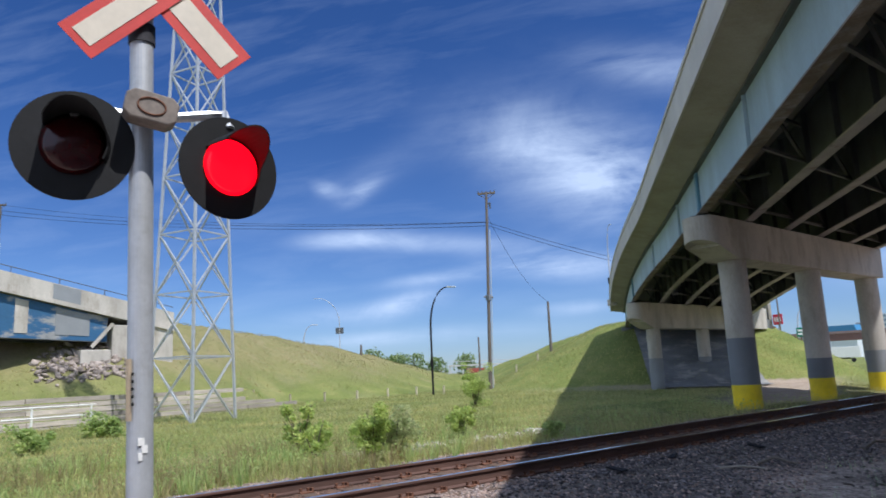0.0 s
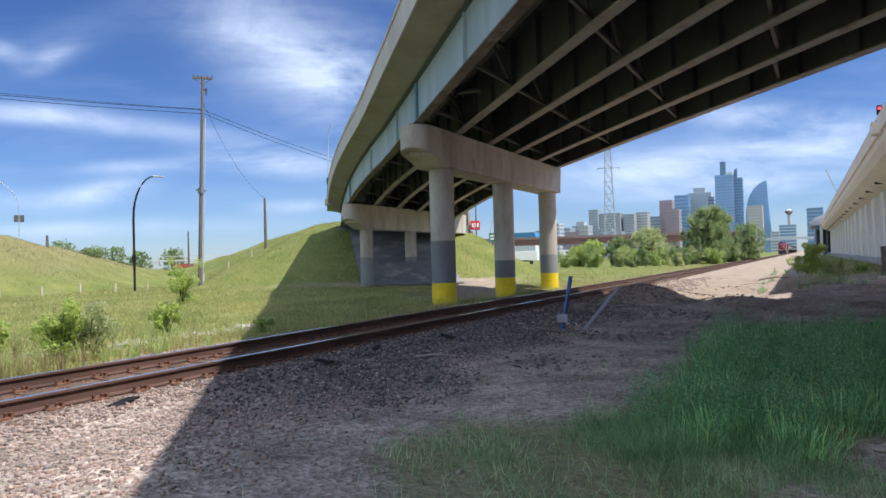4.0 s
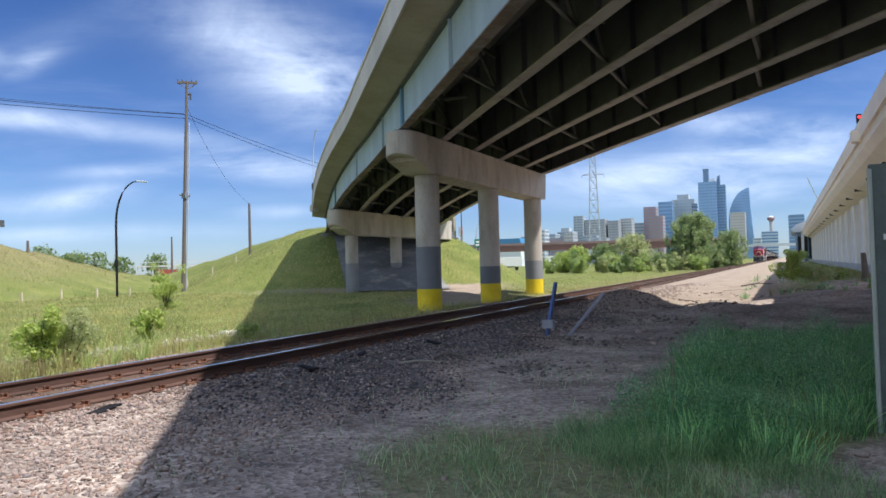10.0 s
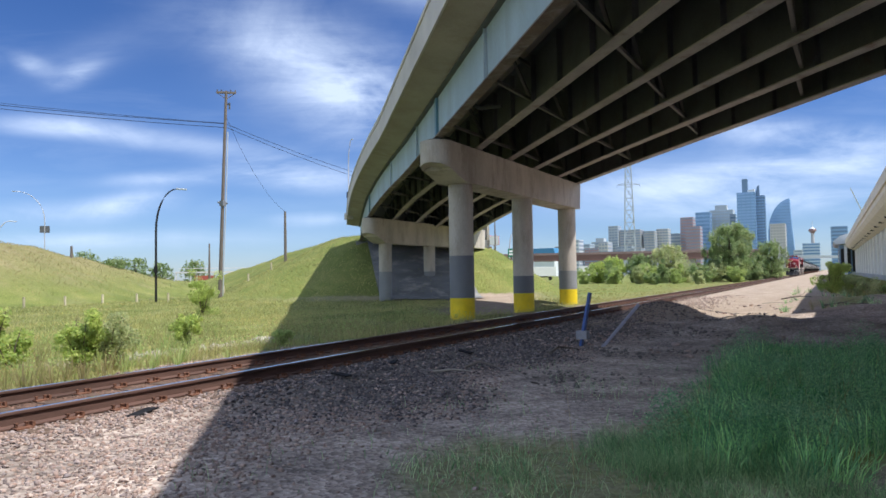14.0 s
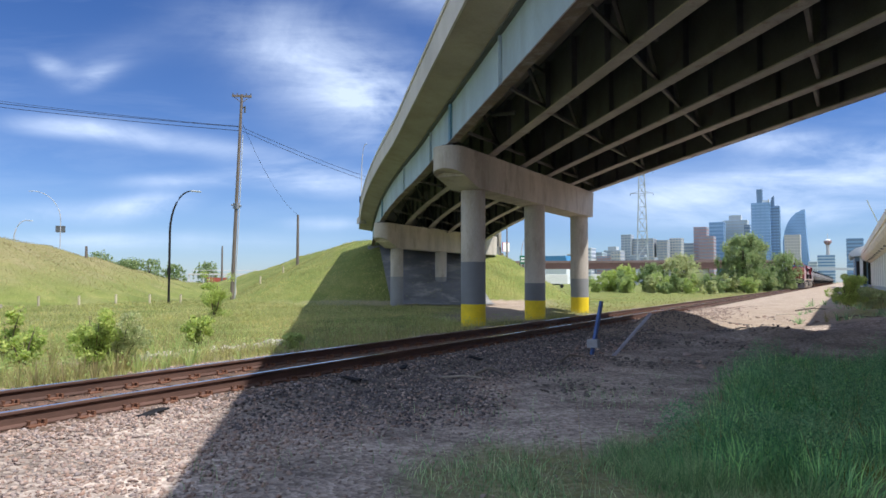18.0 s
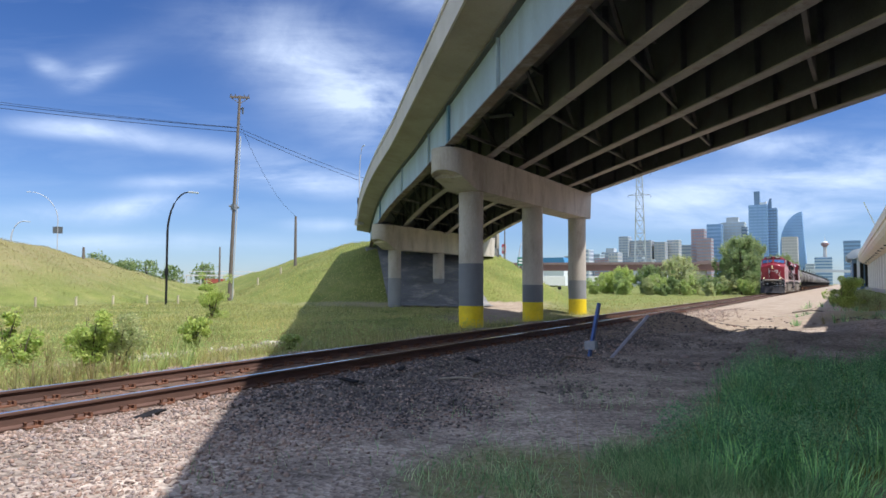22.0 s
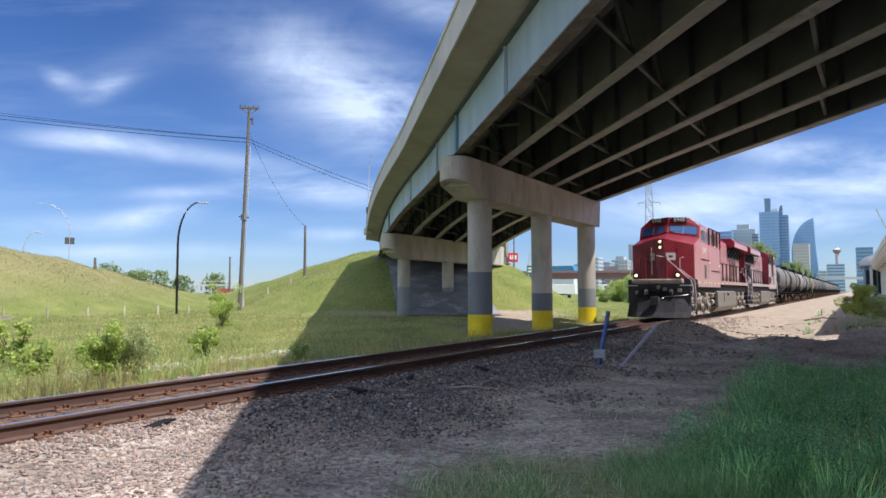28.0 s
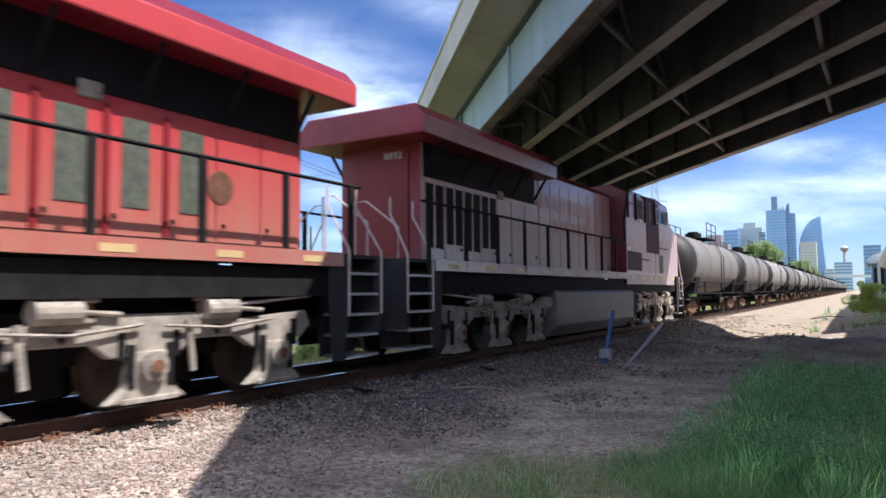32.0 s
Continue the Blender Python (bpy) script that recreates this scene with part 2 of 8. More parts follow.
WOODG = mat("grey_timber", (0.42, 0.37, 0.31), 0.9, var=0.3, scale=2, bump=0.4, bscale=14, stretch=(0.4, 0.4, 4), rnd=0.25)
WHITE = mat("white_paint", (0.78, 0.77, 0.74), 0.6, var=0.08, scale=3, bump=0.05)
# ---- building helpers ----
class M:
    """A small mesh builder: lists of corners and faces."""

    def __init__(self):
        self.v, self.f = [], []

    def add(self, vs, fs):
        o = len(self.v)
        self.v += [tuple(p) for p in vs]
        self.f += [tuple(o + i for i in q) for q in fs]
        return self

    def box(self, x0, x1, y0, y1, z0, z1):
        return self.add([(x0, y0, z0), (x1, y0, z0), (x1, y1, z0), (x0, y1, z0), (x0, y0, z1), (x1, y0, z1), (x1, y1, z1), (x0, y1, z1)],
                        [(0, 3, 2, 1), (4, 5, 6, 7), (0, 1, 5, 4), (1, 2, 6, 5), (2, 3, 7, 6), (3, 0, 4, 7)])

    def obox(self, m, sx, sy, sz):
        """A box of that size, centred on the pose m."""
        pts = [m @ Vector((a * sx / 2, b * sy / 2, c * sz / 2)) for c in (-1, 1) for a, b in ((-1, -1), (1, -1), (1, 1), (-1, 1))]
        return self.add(pts, [(0, 3, 2, 1), (4, 5, 6, 7), (0, 1, 5, 4), (1, 2, 6, 5), (2, 3, 7, 6), (3, 0, 4, 7)])

    def bar(self, a, b, w, h=None, up=(0, 0, 1)):
        """A square bar from a to b."""
        a, b = Vector(a), Vector(b)
        d = (b - a)
        if d.length < 1e-6:
            return self
        z = d.normalized()
        u = Vector(up)
        if abs(z.dot(u)) > 0.95:
            u = Vector((1, 0, 0))
        x = z.cross(u).normalized()
        y = x.cross(z)
        m = Matrix((x, z, y)).transposed().to_4x4()
        m.translation = (a + b) / 2
        return self.obox(m, w, d.length, h or w)

    def loft(self, rings, close=True, caps=True):
        n = len(rings[0])
        o = len(self.v)
        for r in rings:
            self.v += [tuple(p) for p in r]
        for i in range(len(rings) - 1):
            for j in range(n if close else n - 1):
                k = (j + 1) % n
                self.f.append((o + i * n + j, o + i * n + k, o + (i + 1) * n + k, o + (i + 1) * n + j))
        if caps and close:
            self.f.append(tuple(o + j for j in reversed(range(n))))
            self.f.append(tuple(o + (len(rings) - 1) * n + j for j in range(n)))
        return self

    def prism_x(self, poly, x0, x1):
        """poly: (y, z) corners."""
        return self.loft([[(x, y, z) for y, z in poly] for x in (x0, x1)])

    def prism_y(self, poly, y0, y1):
        """poly: (x, z) corners."""
        return self.loft([[(x, y, z) for x, z in poly] for y in (y0, y1)])

    def prism_z(self, poly, z0, z1):
        return self.loft([[(x, y, z) for x, y in poly] for z in (z0, z1)])

    def cyl(self, a, b, r0, r1=None, n=12, caps=True):
        a, b = Vector(a), Vector(b)
        z = (b - a).normalized()
        x = z.cross(Vector((0, 0, 1)) if abs(z.z) < 0.9 else Vector((1, 0, 0))).normalized()
        y = z.cross(x)
        r1 = r0 if r1 is None else r1
        rings = [[p + (x * math.cos(t) + y * math.sin(t)) * r for t in (2 * math.pi * i / n for i in range(n))] for p, r in ((a, r0), (b, r1))]
        return self.loft(rings, True, caps)

    def tube(self, pts, r, n=6, r1=None):
        pts = [Vector(p) for p in pts]
        rings = []
        for i, p in enumerate(pts):
            d = (pts[min(i + 1, len(pts) - 1)] - pts[max(i - 1, 0)]).normalized()
            x = d.cross(Vector((0, 0, 1)) if abs(d.z) < 0.9 else Vector((1, 0, 0))).normalized()
            y = d.cross(x)
            q = r if r1 is None else r + (r1 - r) * i / (len(pts) - 1)
            rings.append([p + (x * math.cos(t) + y * math.sin(t)) * q for t in (2 * math.pi * k / n for k in range(n))])
        return self.loft(rings)

    def mesh(self, name, material, smooth=False):
        me = bpy.data.meshes.new(name)
        me.from_pydata(self.v, [], self.f)
        me.materials.append(material)
        if smooth:
            me.polygons.foreach_set("use_smooth", [True] * len(me.polygons))
        me.update()
        return me


def part(name, m, material, parent=None, label="", bevel=0.0, smooth=False):
    """Links a mesh as one object, under a thing or a part."""
    me = m.mesh(name, material, smooth) if isinstance(m, M) else m
    ob = new(name, me)
    if parent is not None:
        ob.parent = parent
    if label:
        ob["label"] = label
    if bevel:
        bv = ob.modifiers.new("bevel", "BEVEL")
        bv.width, bv.segments, bv.limit_method, bv.angle_limit = bevel, 2, "ANGLE", radians(40)
    return ob


def thing(name, label, category, at=(0, 0, 0), rz=0.0, group="", kind=""):
    ob = new(name)
    ob.empty_display_size = 0.2
    ob.matrix_basis = pose(*at, 0, 0, rz)
    return tagged(ob, label, category, group, kind)


def arrays(name, verts, faces, material, smooth=False):
    """A big joined mesh out of arrays: verts (n, 3), faces (m, 3)."""
    me = bpy.data.meshes.new(name)
    verts, faces = np.asarray(verts, dtype=np.float32), np.asarray(faces, dtype=np.int32)
    k = faces.shape[1]
    me.vertices.add(len(verts))
    me.vertices.foreach_set("co", verts.ravel())
    me.loops.add(faces.size)
    me.loops.foreach_set("vertex_index", faces.ravel())
    me.polygons.add(len(faces))
    me.polygons.foreach_set("loop_start", np.arange(0, faces.size, k, dtype=np.int32))
    me.polygons.foreach_set("loop_total", np.full(len(faces), k, dtype=np.int32))
    if smooth:
        me.polygons.foreach_set("use_smooth", np.ones(len(faces), dtype=bool))
    me.materials.append(material)
    me.update(calc_edges=True)
    me.validate()
    return me


# ---- the ground ----
# road embankments: points (x, y, crest z, half width of the crest)
BANK_STEEP = [(-66, 15, 7.6, 5), (-78, 34, 6.7, 5)]
BANK_LEFT = [(-78, 34, 6.7, 5), (-81, 43, 5.7, 5), (-80, 48, 4.5, 5), (-80, 54, 3.1, 5), (-80, 66, 1.4, 5), (-84, 90, 0.4, 4)]
BANK_ROAD = [(-38.6, 62.4, 5.7, 6.6), (-45, 69, 6.0, 6.6), (-57, 75, 5.0, 6.6), (-70, 79, 3.2, 6), (-92, 86, 0.4, 6)]
BANK_FAR = [(-40, 80, 3.4, 1.5), (-45, 92, 2.0, 1.5), (-52, 120, 0.2, 2)]


def bank(x, y, pts, slope):
    best = np.full(np.shape(x), -9.0)
    for (ax, ay, az, aw), (bx, by, bz, bw) in zip(pts[:-1], pts[1:]):
        dx, dy = bx - ax, by - ay
        t = np.clip(((x - ax) * dx + (y - ay) * dy) / (dx * dx + dy * dy), 0, 1)
        d = np.hypot(x - ax - t * dx, y - ay - t * dy)
        best = np.maximum(best, az + (bz - az) * t - slope * np.maximum(0, d - aw - (bw - aw) * t))
    return best


def smooth_max(a, b, k=0.5):
    h = np.clip(0.5 + 0.5 * (a - b) / k, 0, 1)
    return b * (1 - h) + a * h + k * h * (1 - h)


def wob(x, y, s, seed):
    return (np.sin(x / s + seed) * np.cos(y / s * 1.3 + seed * 2.1) + 0.5 * np.sin(x / s * 2.3 + y / s * 1.7 + seed * 3.3)) / 1.5


def ground_z(x, y):
    x, y = np.asarray(x, dtype=float), np.asarray(y, dtype=float)
    d = np.abs(x - TRACK_X)
    z = 0.05 * wob(x, y, 2.6, 1.0) + 0.03 * wob(x, y, 0.9, 4.0)
    z = np.where(x < TRACK_X, z - 0.18 * np.clip((d - 2.2) / 3, 0, 1), z)
    # ballast bed under the track, with its shoulders
    bed = 0.11 - 0.30 * np.clip(d - 1.75, 0, 9)
    z = smooth_max(bed, z, 0.10)
    z = np.where(d < 1.45, 0.085, z)
    # spoil heaps on the near side of the track
    for hx, hy, hz, r in ((-4.95, 24.6, 0.42, 1.25), (-5.9, 25.8, 0.22, 1.0), (-1.75, 20.6, 0.20, 0.75), (-3.2, 22.4, 0.02, 1.0), (0.4, 20.5, 0.22, 1.6), (1.2, 25.5, 0.35, 1.8), (-0.6, 31, 0.25, 1.0), (-0.5, 36, 0.4, 1.6), (1.6, 31, 0.4, 2.0), (-14.5, 37.5, 0.35, 1.8), (-13.6, 33.5, 0.22, 1.5), (-12.3, 27, 0.1, 1.6)):
        z = z + hz * np.exp(-((x - hx) ** 2 + (y - hy) ** 2) / r ** 2) * (d > 1.9)
    z = z + 0.17 * np.clip((x + 6.4) / 1.2, 0, 1) * np.clip((y - 16) / 4, 0, 1)
    z = z + 0.25 * np.clip((x - 1.0) / 4, 0, 1) * np.clip((y - 18) / 10, 0, 1)
    road = bank(x, y, BANK_ROAD, 0.46)
    # the fill ends in a steep side under the far edge of the deck
    road = np.minimum(road, 6.5 - 1.0 * ((x + 12.3) * 0.773 + (y - 30.35) * 0.634 - 5.5))
    b = np.maximum(np.maximum(bank(x, y, BANK_LEFT, 0.36), bank(x, y, BANK_STEEP, 0.62)), np.maximum(road, bank(x, y, BANK_FAR, 0.42)))
    z = smooth_max(b, z, 0.6)
    # terrace behind the timber wall
    z = np.maximum(z, -0.4 + 1.5 * np.clip((-40.6 - 0.395 * (y - 4) - x) / 1.2, 0, 1) * np.clip((x + 60) / 5, 0, 1) * np.clip((25 - y) / 2, 0, 1) * np.clip((y + 16) / 4, 0, 1))
    far = np.clip((np.hypot(x, y) - 350) / 400, 0, 1)
    return z * (1 - far) - 0.1 * far


def zones(x, y):
    """Shares of gravel, sand and dry grass at a place."""
    d = np.abs(x - TRACK_X)
    n = 0.7 * wob(x, y, 1.7, 2.0) + 0.4 * wob(x, y, 0.6, 5.0)
    gravel = np.clip((3.0 + n * 0.35 - d) / 0.5, 0, 1)
    near = np.clip((30 - y + n) / 3, 0, 1) * np.clip((x + 10.4) / 0.4, 0, 1)
    patch = grass_patch(x, y)
    gravel = np.maximum(gravel, near * (1 - patch))
    gravel = np.maximum(gravel, np.clip((x - 0.5 + n * 0.6) / 1.5, 0, 1) * np.clip((55 - y) / 8, 0, 1) * (1 - patch))
    sand = np.clip((x + 8.0) / 0.8, 0, 1) * np.clip((1.2 - x + n) / 1.2, 0, 1) * np.clip((y - 21 + n - 0.9 * (x + 3.4)) / 1.5, 0, 1)
    path = np.exp(-((x + 0.3 + 0.458 * y) / (0.9 + 0.045 * np.clip(y, 1, 200))) ** 2) * np.clip((y - 27) / 3, 0, 1) * np.clip((105 - y) / 10, 0, 1) * (x < -12)
    sand = np.clip(np.maximum(sand, np.clip(path * 1.5 + n * 0.15, 0, 1)), 0, 1)
    under = np.clip((y - 41) / 4, 0, 1) * np.clip((42 - np.abs(y - 48) - 20) / 6, 0, 1) * np.clip((-22 - x) / 4, 0, 1) * np.clip((x + 42) / 4, 0, 1) * np.clip((70 - y + (x + 29) * 0.8) / 6, 0, 1) * 0.6
    sand = np.maximum(sand, under * (n > -0.4)) * (bank(x, y, BANK_ROAD, 0.46) < 0.1)
    sand = np.maximum(sand, 0.8 * np.clip((-56 - x) / 3, 0, 1) * np.clip((17 - y) / 3, 0, 1) * np.clip((y + 30) / 5, 0, 1) * np.clip((x + 75) / 3, 0, 1) * (n > -0.5))
    # stony strip along the ditch
    sand = np.maximum(sand, np.exp(-((x + 14.45 + 0.1 * wob(x, y, 0.9, 2.0)) / 0.55) ** 2) * np.clip((y - 8.5 + n) / 1.5, 0, 1) * np.clip((17 - y + n) / 3, 0, 1))
    dry = 0.45 * np.clip(1.3 - (d - 2.6) / 5, 0, 1) * (x < TRACK_X) + np.clip((np.maximum(bank(x, y, BANK_LEFT, 0.36), bank(x, y, BANK_STEEP, 0.62)) - 0.4) / 3.5, 0, 1) * 0.75 + 0.25 * np.clip(n, 0, 1)
    return gravel, sand, dry


def grass_patch(x, y):
    """Share of rank grass on the near side, with a thinner fringe before it."""
    n = 0.35 * wob(x, y, 0.8, 3.0) + 0.15 * wob(x, y, 0.33, 1.0)
    left = (x + 1.72 + 0.35 * n) / 0.4
    front = (y - 5.25 - 2.2 * np.clip(x + 0.1, 0, 9) - 0.5 * np.clip(-0.9 - x, 0, 2) + 0.8 * n) / 0.7
    back = (16.2 + 0.6 * np.clip(x, -1, 2) + 1.2 * n - y) / 1.2
    right = (2.3 + 0.03 * (y - 8) - x + 0.3 * n) / 0.4
    a = np.clip(np.minimum(np.minimum(left, front), np.minimum(back, right)), 0, 1)
    b = np.clip(1.1 - np.hypot((x + 1.75) / 1.5, (y - 5.1) / 1.9) + n * 0.8, 0, 1)
    return np.clip(np.maximum(a, np.minimum(b * 2, 0.62)), 0, 1)


def shade_fines(x, y):
    """Share of dark fines beside the track, laid along the bridge's shadow edge to deepen its shade."""
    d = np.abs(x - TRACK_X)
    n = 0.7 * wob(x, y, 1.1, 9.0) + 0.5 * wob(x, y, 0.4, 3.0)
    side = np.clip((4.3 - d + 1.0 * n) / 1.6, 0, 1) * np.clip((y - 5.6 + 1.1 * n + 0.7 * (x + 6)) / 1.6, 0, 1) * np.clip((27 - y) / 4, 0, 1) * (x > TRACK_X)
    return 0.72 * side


def ground_material():
    m = bpy.data.materials.new("ground")
    m.use_nodes = True
    nt = m.node_tree
    b = nt.nodes["Principled BSDF"]
    b.inputs["Roughness"].default_value = 0.95
    b.inputs["Specular IOR Level"].default_value = 0.2
    N, L = nt.nodes.new, nt.links.new
    tc = N("ShaderNodeTexCoord")

    def nz(s, d=6, r=0.62):
        t = N("ShaderNodeTexNoise")
        L(tc.outputs["Object"], t.inputs["Vector"])
        t.inputs["Scale"].default_value, t.inputs["Detail"].default_value, t.inputs["Roughness"].default_value = s, d, r
        return t.outputs["Fac"]

    def ramp(fac, *stops):
        r = N("ShaderNodeValToRGB")
        L(fac, r.inputs[0])
        els = r.color_ramp.elements
        while len(els) < len(stops):
            els.new(0.5)
        for e, (p, c) in zip(els, stops):
            e.position, e.color = p, (*c, 1)
        return r.outputs[0]

    def mix(a, c, fac, kind="MIX"):
        x = N("ShaderNodeMix")
        x.data_type, x.blend_type = "RGBA", kind
        if isinstance(fac, float):
            x.inputs["Factor"].default_value = fac
        else:
            L(fac, x.inputs["Factor"])
        L(a, x.inputs["A"])
        L(c, x.inputs["B"])
        return x.outputs["Result"]

    at = N("ShaderNodeAttribute")
    at.attribute_name = "zone"
    sep = N("ShaderNodeSeparateColor")
    L(at.outputs["Color"], sep.inputs[0])
    vor = N("ShaderNodeTexVoronoi")
    L(tc.outputs["Object"], vor.inputs["Vector"])
    vor.inputs["Scale"].default_value = 22
    stones = N("ShaderNodeSeparateColor")
    L(vor.outputs["Color"], stones.inputs[0])
    grass = ramp(nz(0.35), (0.3, (0.125, 0.160, 0.040)), (0.5, (0.175, 0.205, 0.055)), (0.7, (0.255, 0.26, 0.085)))
    grass = mix(grass, ramp(nz(9.0, 4), (0.3, (0.6, 0.6, 0.6)), (0.7, (1.3, 1.3, 1.3))), 1.0, "MULTIPLY")
    dryc = ramp(nz(1.6), (0.3, (0.19, 0.175, 0.075)), (0.7, (0.30, 0.25, 0.13)))
    gravel = ramp(stones.outputs[0], (0.0, (0.25, 0.205, 0.175)), (0.5, (0.42, 0.345, 0.29)), (1.0, (0.60, 0.505, 0.435)))
    gravel = mix(gravel, ramp(nz(0.9), (0.35, (0.50, 0.50, 0.51)), (0.65, (1.12, 1.11, 1.12))), 1.0, "MULTIPLY")
    # dark tone over the gravel, deepening the bridge's shade
    shadowed = ramp(nz(7.0, 7, 0.75), (0.3, (0.035, 0.033, 0.036)), (0.55, (0.10, 0.092, 0.092)), (0.72, (0.26, 0.24, 0.23)))
    gravel = mix(gravel, shadowed, at.outputs["Alpha"])
    # rust and brake dust between the rails
    sx = N("ShaderNodeSeparateXYZ")
    L(tc.outputs["Object"], sx.inputs[0])
    off = N("ShaderNodeMath")
    off.operation = "ADD"
    L(sx.outputs[0], off.inputs[0])
    off.inputs[1].default_value = -TRACK_X
    dist = N("ShaderNodeMath")
    dist.operation = "ABSOLUTE"
    L(off.outputs[0], dist.inputs[0])
    bed = N("ShaderNodeMapRange")
    L(dist.outputs[0], bed.inputs["Value"])
    bed.inputs["From Min"].default_value, bed.inputs["From Max"].default_value = 1.15, 0.80
    rusty = ramp(nz(6.0, 7, 0.7), (0.3, (0.06, 0.038, 0.03)), (0.7, (0.22, 0.135, 0.10)))
    gravel = mix(gravel, rusty, bed.outputs[0])
    sand = ramp(nz(0.8, 9, 0.7), (0.3, (0.31, 0.245, 0.19)), (0.7, (0.46, 0.375, 0.30)))
    sand = mix(sand, ramp(nz(14, 4), (0.3, (0.75, 0.75, 0.75)), (0.7, (1.15, 1.15, 1.15))), 1.0, "MULTIPLY")
    col = mix(grass, dryc, sep.outputs[2])
    col = mix(col, gravel, sep.outputs[0])
    col = mix(col, sand, sep.outputs[1])
    L(col, b.inputs["Base Color"])
    bn = N("ShaderNodeBump")
    bn.inputs["Strength"].default_value, bn.inputs["Distance"].default_value = 0.7, 0.03
    L(vor.outputs["Distance"], bn.inputs["Height"])
    b2 = N("ShaderNodeBump")
    b2.inputs["Strength"].default_value, b2.inputs["Distance"].default_value = 0.6, 0.06
    L(nz(5.0), b2.inputs["Height"])
    L(bn.outputs[0], b2.inputs["Normal"])
    L(b2.outputs[0], b.inputs["Normal"])
    return m


def axis_steps(lo, mid0, mid1, hi, fine, grow):
    xs = list(np.arange(mid0, mid1, fine))
    s, x = fine, mid1
    while x < hi:
        xs.append(x)
        s *= grow
        x += s
    xs.append(hi)
    s, x = fine, mid0
    while x > lo:
        s *= grow
        x -= s
        xs.insert(0, max(x, lo))
    return np.array(xs)


def make_ground():
    xs = axis_steps(-4200, -24, 4, 4200, 0.22, 1.045)
    ys = axis_steps(-4200, -3, 42, 4500, 0.25, 1.045)
    X, Y = np.meshgrid(xs, ys)
    Z = ground_z(X, Y)
    v = np.stack([X.ravel(), Y.ravel(), Z.ravel()], 1)
    nx, ny = len(xs), len(ys)
    i = (np.arange(ny - 1)[:, None] * nx + np.arange(nx - 1)[None]).ravel()
    f = np.stack([i, i + 1, i + nx + 1, i + nx], 1)
    me = arrays("ground", v, f, ground_material(), smooth=True)
    g, s, dr = zones(v[:, 0], v[:, 1])
    at = me.color_attributes.new("zone", "FLOAT_COLOR", "POINT")
    at.data.foreach_set("color", np.stack([g, s, dr, shade_fines(v[:, 0], v[:, 1])], 1).astype(np.float32).ravel())
    return tagged(new("ground", me), "grassy ground with gravel beside the railway and sandy tracks", "ground", kind="structure")


make_ground()


# ---- the track ----
def make_track():
    tr = thing("railway_track", "single railway track of rusty rails on timber ties in stone ballast", "railway track", kind="structure")
    prof = [(-0.07, -0.175), (0.07, -0.175), (0.07, -0.160), (0.012, -0.140), (0.010, -0.045), (0.036, -0.030), (0.036, -0.006), (0.028, 0.0), (-0.028, 0.0), (-0.036, -0.006), (-0.036, -0.030), (-0.010, -0.045), (-0.012, -0.140), (-0.07, -0.160)]
    for side in (-0.7525, 0.7525):
        m = M()
        m.loft([[(TRACK_X + side + x, y, RAIL + z) for x, z in prof] for y in (-160, -20, 0, 10, 20, 30, 60, 120, 300, 1000)])
        r = part("rail", m, RAILM, tr)
        t = M().box(TRACK_X + side - 0.027, TRACK_X + side + 0.027, -160, 1000, RAIL - 0.002, RAIL + 0.002)
        part("rail_head", t, RAILTOP, r, "worn bright running surface of the rail")
    tie = M().box(-1.3, 1.3, -0.115, 0.115, -0.17, 0.0).mesh("tie", TIE)
    plate = M()
    for s in (-0.7525, 0.7525):
        plate.box(s - 0.18, s + 0.18, -0.09, 0.09, 0, 0.016)
        for q in (-0.10, 0.10):
            for w in (-0.055, 0.055):
                plate.box(s + q - 0.012, s + q + 0.012, w - 0.012, w + 0.012, 0.016, 0.05)
                plate.box(s + q - 0.02, s + q + 0.02, w - 0.018, w + 0.018, 0.05, 0.062)
            plate.box(s + q - 0.03, s + q + 0.03, 0.10, 0.13, -0.01, 0.055)
    plate = plate.mesh("tie_plate", RUST)
    rnd = random.Random(4)
    for i in range(300):
        y = -22 + i * 0.56
        o = new("tie", tie)
        o.parent = tr
        o.matrix_basis = pose(TRACK_X + rnd.uniform(-0.03, 0.03), y + rnd.uniform(-0.03, 0.03), RAIL - 0.176, 0, 0, rnd.uniform(-1.2, 1.2))
        if -8 < y < 40:
            p = new("tie_plate", plate)
            p.parent = tr
            p.matrix_basis = pose(TRACK_X, y, RAIL - 0.175 + 0.001, 0, 0, 0)
    far = M()
    for i in range(700):
        y = 146 + i * 0.56
        far.box(TRACK_X - 1.3, TRACK_X + 1.3, y - 0.11, y + 0.11, RAIL - 0.34, RAIL - 0.172)
    tagged(part("far_ties", far, TIE, tr), kind="stuff")


make_track()
# ---- the overpass ----
DECK_C = Vector((-12.3, 30.35, 0))
DECK_U = Vector((-0.634, 0.773, 0)).normalized()
DECK_V = Vector((DECK_U.y, -DECK_U.x, 0))      # towards the far edge
GIRDER_D = 1.5
GIRDERS = [-5.15, -3.16, -1.19, 0.74, 2.78, 4.76]
DECK_EDGE = 6.40
K0, K1 = -70.0, 35.5


def girder_z(k):
    """Underside of the girders at the distance k along the deck."""
    return 6.62 - 0.0011 * max(0.0, k + 4) ** 2


def deck_at(k, off, z=0.0):
    """A place on the deck; a 0.4 m sideways bulge fits its edge to the camera's view."""
    b = max(0.0, k - 2)
    p = DECK_C + DECK_U * k + DECK_V * (off - 0.4 * math.sin(math.pi * min(1.0, b / 33)))
    return Vector((p.x, p.y, girder_z(k) + z))


KS = [K0 + (K1 - K0) * i / 42 for i in range(43)]


